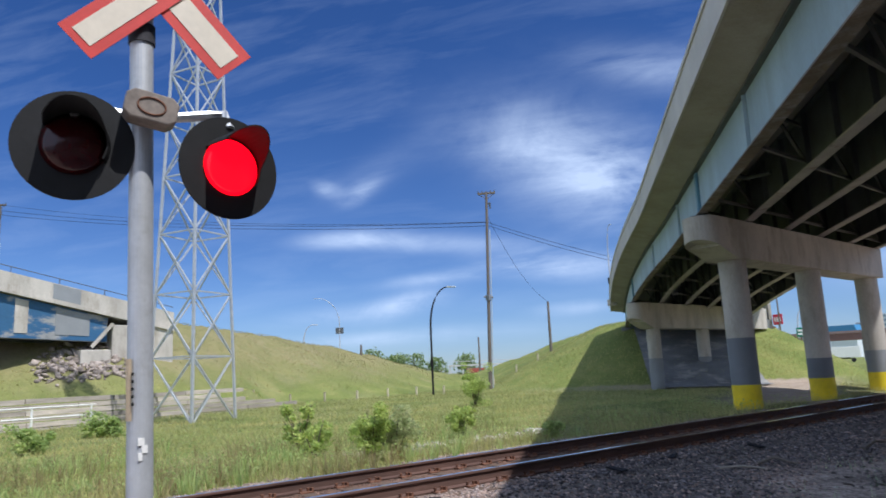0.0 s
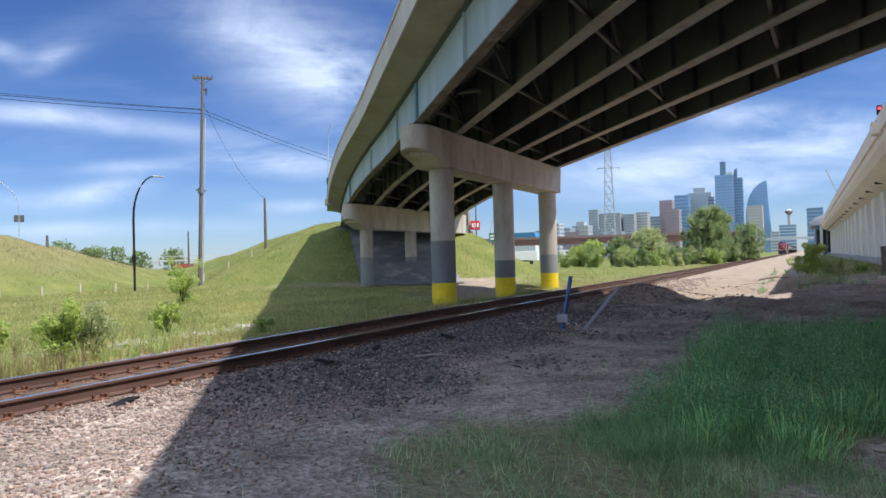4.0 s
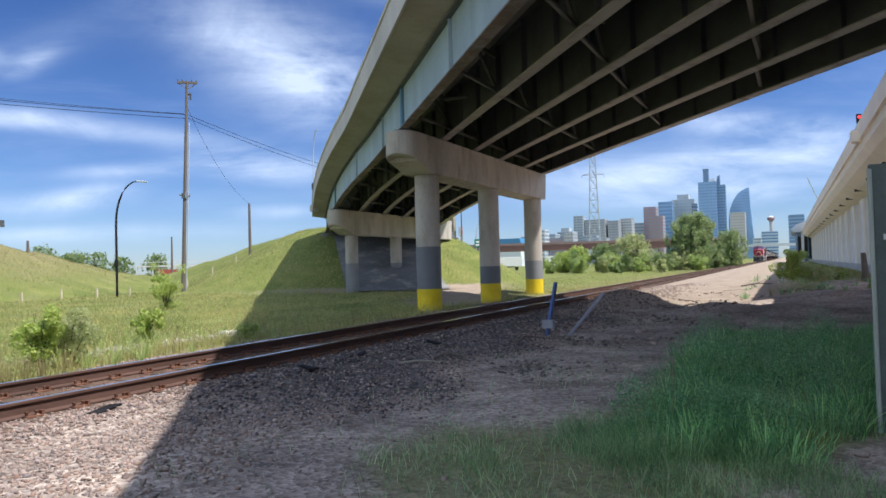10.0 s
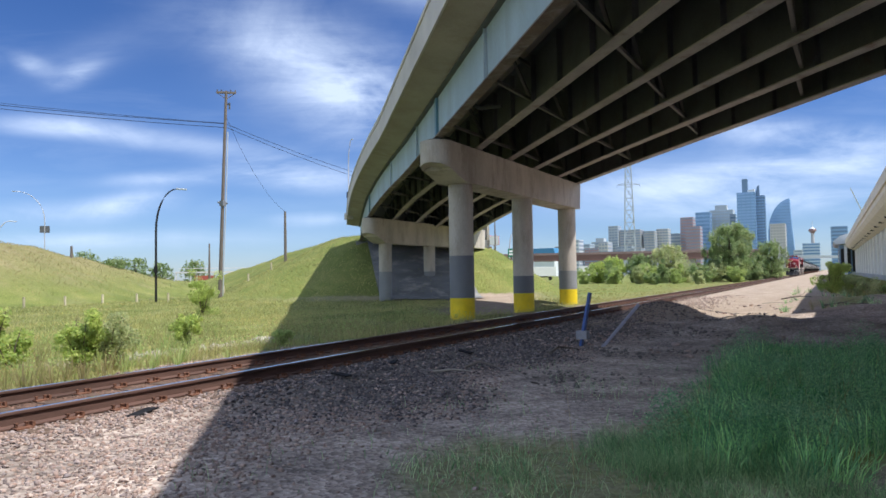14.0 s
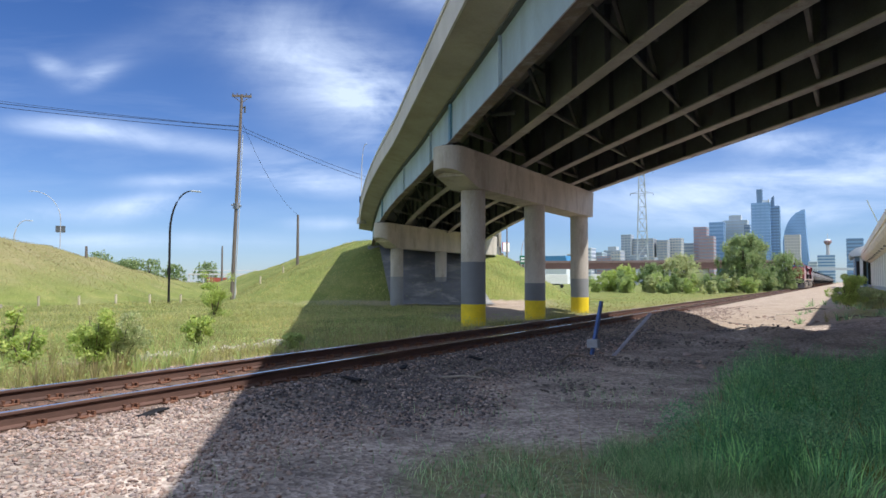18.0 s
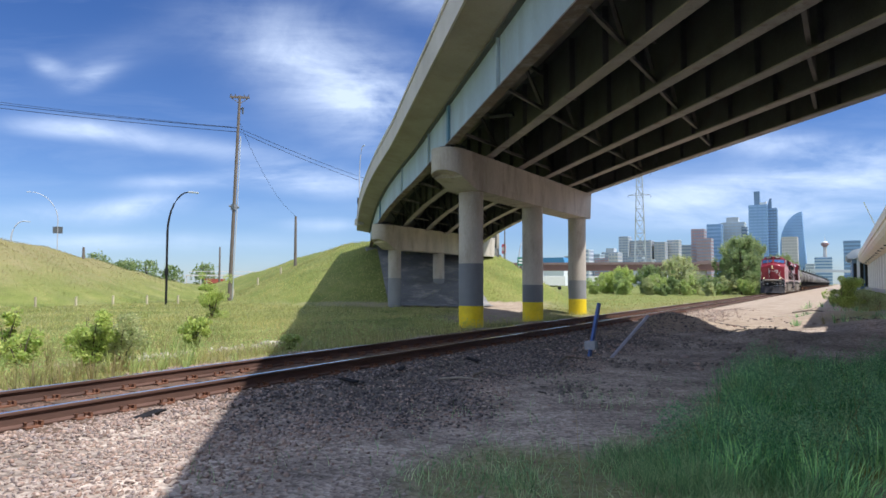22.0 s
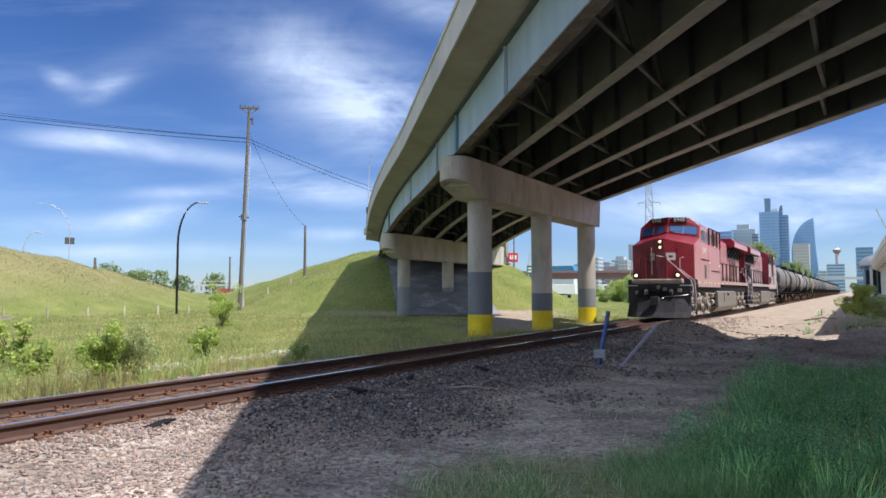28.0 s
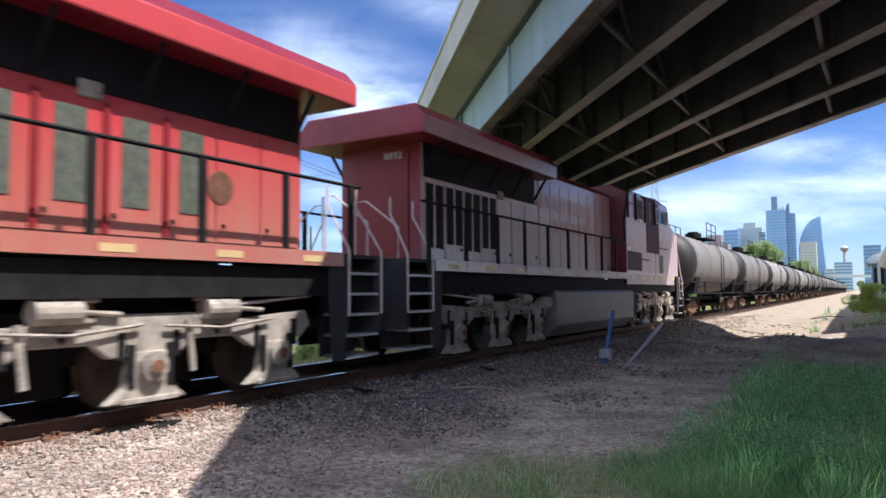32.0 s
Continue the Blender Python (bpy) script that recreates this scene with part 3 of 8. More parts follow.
def deck_loft(profile, ks=None):
    """profile: (offset, height over the girders' underside)."""
    return M().loft([[deck_at(k, o, z) for o, z in profile] for k in (ks or KS)])


def make_overpass():
    br = thing("road_overpass", "curved concrete and steel girder road overpass on round piers", "overpass", kind="structure")
    G = GIRDER_D
    part("deck_slab", deck_loft([(-DECK_EDGE, G + 0.26), (-DECK_EDGE, G + 0.20), (-5.4, G + 0.04), (5.4, G + 0.04), (DECK_EDGE, G + 0.20), (DECK_EDGE, G + 0.45), (-DECK_EDGE, G + 0.45)]), CONC_SOFFIT, br, "concrete deck with haunched overhangs, its shade put in the colour")
    ks = KS
    for s, e in ((-1, -DECK_EDGE), (1, DECK_EDGE)):
        p = part("parapet", deck_loft([(e, G + 0.18), (e + 0.06 * s, G + 0.18), (e + 0.06 * s, G + 1.05), (e - 0.24 * s, G + 1.05), (e - 0.34 * s, G + 0.46), (e, G + 0.46)][::s], ks), CONC_L, br, "pale concrete parapet along the deck edge")
        part("coping", deck_loft([(e + 0.10 * s, G + 1.05), (e + 0.10 * s, G + 1.17), (e - 0.28 * s, G + 1.17), (e - 0.28 * s, G + 1.05)][::s], ks), CONC_L, p)
        rail = M().tube([deck_at(k, e - 0.1 * s, G + 1.55) for k in ks], 0.04, 6)
        for k in ks:
            rail.cyl(deck_at(k, e - 0.1 * s, G + 1.15), deck_at(k, e - 0.1 * s, G + 1.55), 0.03, n=6)
        part("bridge_rail", rail, GALV, p)
    for i, o in enumerate(GIRDERS):
        edge = i in (0, 5)
        # inner and far girders get the shade colour instead of fascia blue
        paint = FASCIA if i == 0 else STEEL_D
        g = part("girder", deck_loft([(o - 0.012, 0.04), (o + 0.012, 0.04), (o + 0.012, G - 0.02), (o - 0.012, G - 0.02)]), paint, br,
                 "pale blue painted fascia girder" if i == 0 else "steel plate girder, darkened for the deck's shade")
        part("bottom_flange", deck_loft([(o - 0.165, 0.0), (o + 0.165, 0.0), (o + 0.165, 0.04), (o - 0.165, 0.04)]), FLANGE_D if i == 0 else FLANGE, g)
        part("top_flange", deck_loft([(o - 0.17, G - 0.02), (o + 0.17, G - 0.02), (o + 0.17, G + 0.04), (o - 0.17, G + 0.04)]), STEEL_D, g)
        inner = 1 if i == 0 else -1
        st = M()
        for n in range(48):
            k = K0 + 1.2 + n * 2.2
            sides = (inner,) if edge else (-1, 1)
            for sd in sides:
                a, b = deck_at(k, o + 0.012 * sd, 0.04), deck_at(k, o + 0.012 * sd, G - 0.02)
                a2, b2 = deck_at(k, o + 0.16 * sd, 0.04), deck_at(k, o + 0.16 * sd, G - 0.02)
                w = DECK_U * 0.008
                st.add([a - w, a2 - w, b2 - w, b - w, a + w, a2 + w, b2 + w, b + w],
                       [(0, 1, 2, 3), (7, 6, 5, 4), (0, 4, 5, 1), (1, 5, 6, 2), (2, 6, 7, 3), (3, 7, 4, 0)])
        part("stiffener_row", st, STEEL_D, g)
        # splice and bearing plates on the face of the fascia girder
        if i == 0:
            for k, w, z0 in ((-6.3, 0.30, 0.04), (-13.6, 0.06, 0.1), (-1.5, 0.05, 0.1), (19.0, 0.3, 0.04), (-22, 0.06, 0.1), (7, 0.05, 0.1)):
                q = M()
                a, b = deck_at(k - w / 2, o - 0.02), deck_at(k + w / 2, o - 0.02)
                out = DECK_V * -0.10
                q.add([a + Vector((0, 0, z0)), b + Vector((0, 0, z0)), b + Vector((0, 0, G - 0.05)), a + Vector((0, 0, G - 0.05)),
                       a + out + Vector((0, 0, z0)), b + out + Vector((0, 0, z0)), b + out * 0.9 + Vector((0, 0, G - 0.05)), a + out * 0.9 + Vector((0, 0, G - 0.05))],
                      [(0, 1, 2, 3), (7, 6, 5, 4), (0, 4, 5, 1), (1, 5, 6, 2), (2, 6, 7, 3), (3, 7, 4, 0)])
                part("bearing_stiffener", q, mat("blue_stiffener_paint", (0.10, 0.22, 0.30), 0.5, var=0.15) if w > 0.1 else FASCIA, g)
    # cross frames between the girders, parallel to the piers
    for n in range(18):
        k = -64.5 + n * 5.75
        for i in range(5):
            o0, o1 = GIRDERS[i] + 0.05, GIRDERS[i + 1] - 0.05
            kk = k + GIRDERS[i] * 1.25
            if not K0 < kk < K1:
                continue
            c = M()
            q = kk + 2.2
            c.bar(deck_at(kk, o0, 0.22), deck_at(q, o1, 0.22), 0.09)
            c.bar(deck_at(kk, o0, G - 0.25), deck_at(q, o1, G - 0.25), 0.09)
            mid = deck_at((kk + q) / 2, (o0 + o1) / 2, G - 0.25)
            c.bar(deck_at(kk, o0, 0.22), mid, 0.08)
            c.bar(deck_at(q, o1, 0.22), mid, 0.08)
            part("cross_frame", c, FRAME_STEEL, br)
    # drain pipe at the fascia
    d = M().tube([deck_at(-8.6, -4.6, G - 0.1), deck_at(-8.6, -4.5, 0.8), deck_at(-8.7, -4.2, 0.55), deck_at(-9.3, -3.6, 0.5)], 0.07, 8)
    part("drain_pipe", d, STEEL_D, br)
    # piers, parallel to the track
    for px, y0, y1, ztop, cols, zb, marks in (
            (-12.45, 21.75, 37.8, girder_z(0) - 0.09, (24.2, 30.45, 36.8), 5.13, ((0.75, 2.37), (0.75, 1.55), (0.78, 1.78))),
            (-29.0, 41.4, 60.5, girder_z(20) - 0.12, (43.9, 50.5, 57.1), 4.1, ()),
            (9.5, -3.0, 15.5, girder_z(-33) - 0.09, (0.0, 6.2, 12.4), 4.9, ())):
        pier = thing("bridge_pier", "concrete pier cap on three round columns%s" % (" with grey and yellow painted feet" if marks else ""), "bridge pier", kind="structure")
        h = ztop - zb
        # cap beam: half-round nose in plan, its underside rising to the nose
        cap = M()
        nose = [(px + 0.62 * math.cos(math.pi + math.pi * i / 14), y0 + 0.62 + 0.62 * math.sin(math.pi + math.pi * i / 14)) for i in range(15)]
        cap.loft([[(x, y, ztop) for x, y in nose] + [(px + 0.62, y1 - 0.35, ztop), (px + 0.45, y1, ztop), (px - 0.45, y1, ztop), (px - 0.62, y1 - 0.35, ztop)],
                  [(x, y, zb + h * (0.40 - 0.40 * min(1.0, (y - y0) / 1.7))) for x, y in nose] + [(px + 0.62, y1 - 0.55, zb), (px + 0.45, y1 - 0.2, zb + 0.05), (px - 0.45, y1 - 0.2, zb + 0.05), (px - 0.62, y1 - 0.55, zb)]])
        cap.loft([[(px + d, y0 + 0.64, ztop - 0.004), (px + d, y1 - 0.4, ztop - 0.004), (px + d, y1 - 0.6, zb + 0.002), (px + d, y0 + 1.75, zb + 0.002), (px + d, y0 + 0.64, zb + h * 0.25)] for d in (-0.6, 0.6)])
        part("pier_cap", cap, CONC, pier, "rain-streaked concrete cap beam with a rounded nose", bevel=0.02)
        for i, cy in enumerate(cols):
            g0 = float(ground_z(px, cy)) - 0.3
            c = part("column", M().cyl((px, cy, g0), (px, cy, zb + 0.02), 0.475, n=32), CONC, pier, smooth=False)
            if marks:
                ye, gr = marks[i]
                part("yellow_band", M().cyl((px, cy, g0), (px, cy, ye), 0.479, n=32), YELLOW, c, "yellow painted column foot")
                part("grey_band", M().cyl((px, cy, ye), (px, cy, gr), 0.478, n=32), GREYP if i < 2 else GREYP_L, c, "grey paint over graffiti")
            elif px < -20:
                part("grey_band", M().cyl((px, cy, g0), (px, cy, 2.0), 0.478, n=32), GREYP_L, c, "grey paint over graffiti")
        for o in GIRDERS:
            # bearings where the girders cross the cap
            k = ((px - DECK_C.x) - DECK_V.x * o) / DECK_U.x
            p = deck_at(k, o)
            part("bearing", M().box(p.x - 0.25, p.x + 0.25, p.y - 0.25, p.y + 0.25, ztop - 0.01, p.z), STEEL_D, pier)
    # abutment at the end of the bank
    ab = thing("bridge_abutment", "concrete abutment wall with grey overpainting under the deck end", "abutment", kind="structure")
    a0, a1 = deck_at(34.5, -5.6), deck_at(34.5, 7.2)
    w = M()
    u = DECK_U
    base = Vector((0, 0, -2.6))
    w.add([a0 + base, a1 + base, a1 + base + u * 1.2, a0 + base + u * 1.2, a0, a1, a1 + u * 1.2, a0 + u * 1.2],
          [(0, 3, 2, 1), (4, 5, 6, 7), (0, 1, 5, 4), (1, 2, 6, 5), (2, 3, 7, 6), (3, 0, 4, 7)])
    part("abutment_wall", w, GREYP_L, ab)
    slab = M()
    ko = [(20.5 + 14.3 * i / 12, [-4.6 + 7.8 * j / 10 for j in range(11)]) for i in range(13)]
    rows = []
    for k, offs in ko:
        row = []
        for o in offs:
            q = DECK_C + DECK_U * k + DECK_V * o
            row.append((q.x, q.y, float(ground_z(q.x, q.y)) + 0.10))
        rows.append(row)
    slab.loft(rows, close=False, caps=False)
    # made-up slope standing in for the wall behind the second pier
    part("slope_paving", slab, OVERPAINT, ab, "grey overpainted slope in place of the abutment wall, darkened for the deck's shade")
    for o in (7.2,):
        s0 = deck_at(34.5, o)
        e = u * 6.0
        ww = M()
        t = DECK_V * (0.25 if o < 0 else -0.25)
        ww.add([s0 + base, s0 + e + Vector((0, 0, -2.5)), s0 + e + Vector((0, 0, 1.6)), s0 + Vector((0, 0, 1.6)), s0 + t + base, s0 + t + e + Vector((0, 0, -2.5)), s0 + t + e + Vector((0, 0, 1.6)), s0 + t + Vector((0, 0, 1.6))],
               [(0, 1, 2, 3), (7, 6, 5, 4), (0, 4, 5, 1), (1, 5, 6, 2), (2, 6, 7, 3), (3, 7, 4, 0)])
        part("wing_wall", ww, CONC, ab)
    return br


make_overpass()

# unseen plain wall, added to block low sky light from the train's side
sky_screen = thing("wall_east", "unseen plain concrete wall blocking low sky light", "wall", kind="structure")
part("wall", M().box(12.0, 12.4, -60, 17, -0.6, 5.5), CONC, sky_screen)


# ---- the guideway on columns beside the line ----
def make_guideway():
    E = 0.3
    gw = thing("elevated_guideway", "cream concrete rail guideway with a curved soffit on blade columns", "elevated guideway", kind="structure")
    gc = mat("cream_concrete", (0.80, 0.71, 0.60), 0.8, var=0.08, scale=0.3, bump=0.08)
    gcol = mat("column_concrete", (0.68, 0.66, 0.65), 0.85, var=0.1, scale=0.4, bump=0.1)
    prof = [(3.45, 8.1), (3.45, 7.15), (3.75, 6.75), (4.5, 6.3), (5.4, 6.02), (6.4, 5.9), (9.6, 5.9), (11.5, 6.3), (12.5, 7.15), (12.5, 8.1)]
    part("box_beam", M().loft([[(x + E, y, z) for x, z in prof] for y in (25, 60, 100, 150, 192)]), gc, gw)
    part("guideway_parapet", M().box(3.3 + E, 3.5 + E, 25, 192, 7.6, 8.5), gc, gw)
    blade = M().prism_z([(5.2, -1.9), (5.5, -2.1), (7.6, -2.1), (7.6, 2.1), (5.5, 2.1), (5.2, 1.9)], -0.6, 6.0).mesh("column", gcol)
    # white strips painted for the bright slivers of light on the columns
    edge = M().box(5.08, 5.2, -1.95, -1.55, -0.5, 5.9).mesh("column_edge", mat("white_light_strip", (0.82, 0.81, 0.78), 0.7, var=0.06, scale=0.6, bump=0.05))
    slot = M().box(4.3, 4.9, -0.07, 0.07, 6.2, 6.36).mesh("drain_slot", BLACK)
    for i in range(19):
        y = 40 + i * 8.2
        c = new("column", blade)
        c.parent, c.location = gw, (E, y, 0)
        q = new("column_edge", edge)
        q.parent, q.location = gw, (E, y, 0)
        s = new("drain_slot", slot)
        s.parent, s.location = gw, (E, y + 2.5, 0)
    # two unseen blocks, added to cast shade on the ground below
    part("end_block", M().box(3.75, 12.6, 21.6, 25, 6.3, 7.6), gc, gw)
    part("end_abutment", M().box(2.75, 12.6, 16.0, 21.6, -0.6, 6.3), gcol, gw, "unseen plain concrete block added to shade the ground")
    part("base_wall", M().box(4.75, 5.0, 34, 190, -0.4, 0.95), mat("wall_concrete", (0.46, 0.45, 0.45), 0.9, var=0.15, scale=0.6), gw, "low grey retaining wall below the columns")
    # signal mast on the guideway
    sg = thing("rail_signal", "black colour-light rail signal with a red lamp above the guideway", "signal")
    sg.location = (3.66, 42.6, 8.1)
    part("bracket", M().box(-0.4, 0.2, -0.5, 0.5, -0.6, 0.0), gc, sg)
    part("mast", M().cyl((0, 0, 0), (0, 0, 0.5), 0.05, n=8), GALV, sg)
    part("lamp_housing", M().box(-0.12, 0.12, -0.12, 0.1, 0.4, 0.9), BLACK, sg, bevel=0.05)
    part("red_lens", M().cyl((0, -0.12, 0.72), (0, -0.14, 0.72), 0.07, n=14), mat("red_signal_glow", (0.9, 0.02, 0.03), 0.3, emit=3.0, var=0.0, bump=0), sg, "lit red lens")


make_guideway()
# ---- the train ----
# darker than the sides: shade on the front put into the red
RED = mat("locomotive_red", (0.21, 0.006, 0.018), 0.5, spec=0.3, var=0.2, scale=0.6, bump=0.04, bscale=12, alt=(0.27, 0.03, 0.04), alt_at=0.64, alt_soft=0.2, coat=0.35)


def lit_dust_paint(name, red, side_tone, low, high, most):
    """Glossy side red with light and reflections in its colour, under streaky dust thickening towards the sill."""
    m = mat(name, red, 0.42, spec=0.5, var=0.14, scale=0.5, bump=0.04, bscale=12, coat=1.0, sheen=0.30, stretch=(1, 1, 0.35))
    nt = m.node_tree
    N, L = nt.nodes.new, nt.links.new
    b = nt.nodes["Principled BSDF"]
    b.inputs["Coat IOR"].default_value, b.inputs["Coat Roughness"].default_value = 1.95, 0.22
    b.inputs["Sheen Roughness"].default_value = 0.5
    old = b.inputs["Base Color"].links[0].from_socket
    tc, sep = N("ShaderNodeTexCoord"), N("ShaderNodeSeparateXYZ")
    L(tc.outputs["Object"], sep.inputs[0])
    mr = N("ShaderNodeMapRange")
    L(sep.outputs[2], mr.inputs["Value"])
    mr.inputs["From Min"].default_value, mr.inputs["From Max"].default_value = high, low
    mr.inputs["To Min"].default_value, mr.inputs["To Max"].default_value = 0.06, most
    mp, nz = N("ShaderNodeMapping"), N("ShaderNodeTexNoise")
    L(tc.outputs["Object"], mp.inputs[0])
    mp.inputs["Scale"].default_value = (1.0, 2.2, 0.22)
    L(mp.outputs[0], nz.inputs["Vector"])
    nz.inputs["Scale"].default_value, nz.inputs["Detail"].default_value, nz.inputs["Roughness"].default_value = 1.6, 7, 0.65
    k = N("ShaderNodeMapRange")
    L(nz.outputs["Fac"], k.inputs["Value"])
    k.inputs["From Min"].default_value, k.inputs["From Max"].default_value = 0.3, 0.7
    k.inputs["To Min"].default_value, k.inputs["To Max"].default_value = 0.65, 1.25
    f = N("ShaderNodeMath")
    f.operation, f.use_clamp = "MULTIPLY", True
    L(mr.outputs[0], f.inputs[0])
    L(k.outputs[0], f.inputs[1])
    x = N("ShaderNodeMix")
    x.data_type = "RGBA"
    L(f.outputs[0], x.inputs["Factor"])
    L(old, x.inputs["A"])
    x.inputs["B"].default_value = (*side_tone, 1)
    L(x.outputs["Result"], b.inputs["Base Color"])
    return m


# second unit's side paled: slanting reflections and dust share the colour
RED_PALED = lit_dust_paint("paled_red_side", (0.34, 0.075, 0.085), (0.50, 0.36, 0.355), 1.65, 5.6, 0.94)
# brighter red for the sides: sunlight on them put into the colour
RED_DUST_LIT = lit_dust_paint("lit_dusty_red_side", (0.55, 0.016, 0.030), (0.40, 0.225, 0.155), 1.65, 3.5, 0.72)


def lit_dust_sides(ob, side_tone):
    """Gives the faces along the train the brighter dusty red, those facing ahead keep the shade red."""
    ob.data.materials.append(side_tone)
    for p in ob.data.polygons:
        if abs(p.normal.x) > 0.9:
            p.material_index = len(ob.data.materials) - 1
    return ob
RED_D = mat("deep_red", (0.22, 0.012, 0.02), 0.5, var=0.15, scale=1, bump=0.03)
TRUCK = mat("dusty_truck_casting", (0.36, 0.315, 0.275), 0.9, var=0.3, scale=3, bump=0.25, alt=(0.15, 0.12, 0.10), alt_at=0.60)
UNDER = mat("greasy_underframe", (0.014, 0.013, 0.014), 0.8, spec=0.2, var=0.4, scale=3, bump=0.2)
TANKG = mat("fuel_tank_grey", (0.185, 0.17, 0.155), 0.5, var=0.18, scale=0.9, bump=0.06, alt=(0.25, 0.20, 0.15), alt_at=0.6, stretch=(1, 1, 3))
STEPG = mat("dark_grey_steel", (0.045, 0.044, 0.050), 0.75, spec=0.2, var=0.25, scale=3, bump=0.08)
PLOW = mat("scratched_black_plow", (0.030, 0.029, 0.034), 0.8, spec=0.2, var=0.4, scale=1.5, bump=0.15, alt=(0.10, 0.09, 0.085), alt_at=0.72, alt_soft=0.04, stretch=(2.5, 1, 0.6))
GRAB = mat("pale_handrail", (0.62, 0.50, 0.50), 0.5, var=0.1, scale=5, bump=0.03)
# blue base colour stands in for the reflected sky
GLASS = glass_mat("sky_toned_cab_glass", (0.03, 0.095, 0.26))
INTAKE = mat("brown_intake_screen", (0.07, 0.05, 0.045), 0.7, var=0.3, scale=8, bump=0.2)
DUCT = mat("dark_maroon_duct", (0.055, 0.012, 0.018), 0.6, spec=0.3, var=0.25, scale=4, bump=0.05)
# near-black puts the wing's shade into the intakes; louvres share it
RECESS = mat("black_radiator_screen", (0.012, 0.010, 0.012), 0.7, spec=0.2, var=0.3, scale=8, bump=0.2)
GRILLE = mat("dark_grille", (0.085, 0.095, 0.075), 0.7, var=0.3, scale=8, bump=0.3)
LETTER = mat("cream_lettering", (0.60, 0.54, 0.46), 0.5, var=0.1, scale=4, bump=0.0, coat=0.6)
# cream dulled towards red: glare over the lettering put into its colour
LETTER_VEILED = mat("veiled_lettering", (0.46, 0.20, 0.18), 0.5, var=0.25, scale=3, bump=0.0, coat=0.6)
LOGO = mat("grey_white_emblem", (0.50, 0.47, 0.46), 0.6, var=0.1, scale=4, bump=0.0)
REFL = mat("amber_reflector", (0.60, 0.43, 0.22), 0.4, var=0.1, scale=5, bump=0.0)
GLOW = mat("headlamp_glow", (1.0, 0.74, 0.44), 0.3, emit=1.1, var=0.0, bump=0)
WHEEL = mat("wheel_steel", (0.10, 0.075, 0.06), 0.6, 0.4, var=0.3, scale=4, bump=0.1)


def writing(text, size, at, material, parent, depth=0.004, bold=0.012):
    """Raised characters in the built-in font, laid on the face whose pose is given."""
    cu = bpy.data.curves.new("text", "FONT")
    cu.body, cu.size, cu.extrude, cu.offset = text, size, depth, bold
    cu.align_x, cu.align_y, cu.resolution_u, cu.space_character = "CENTER", "CENTER", 3, 1.12
    tmp = bpy.data.objects.new("text", cu)
    me = bpy.data.meshes.new_from_object(tmp)
    bpy.data.objects.remove(tmp)
    bpy.data.curves.remove(cu)
    me.transform(at)
    me.materials.clear()
    me.materials.append(material)
    return part("lettering", me, None, parent)


def wheelset(r=0.52, gauge=0.7525):
    m = M()
    for s in (-1, 1):
        m.cyl((s * (gauge - 0.07), 0, 0), (s * (gauge + 0.06), 0, 0), r, r - 0.01, n=28)
        m.cyl((s * (gauge - 0.095), 0, 0), (s * (gauge - 0.07), 0, 0), r + 0.028, n=28)
        m.cyl((s * (gauge + 0.06), 0, 0), (s * (gauge + 0.11), 0, 0), 0.16, n=14)
        for q in range(4):
            a = q * math.pi / 2
            m.cyl((s * (gauge + 0.06), 0.3 * math.cos(a), 0.3 * math.sin(a)), (s * (gauge + 0.075), 0.3 * math.cos(a), 0.3 * math.sin(a)), 0.06, n=8)
    m.cyl((-gauge, 0, 0), (gauge, 0, 0), 0.09, n=12)
    return m.mesh("wheelset", WHEEL)


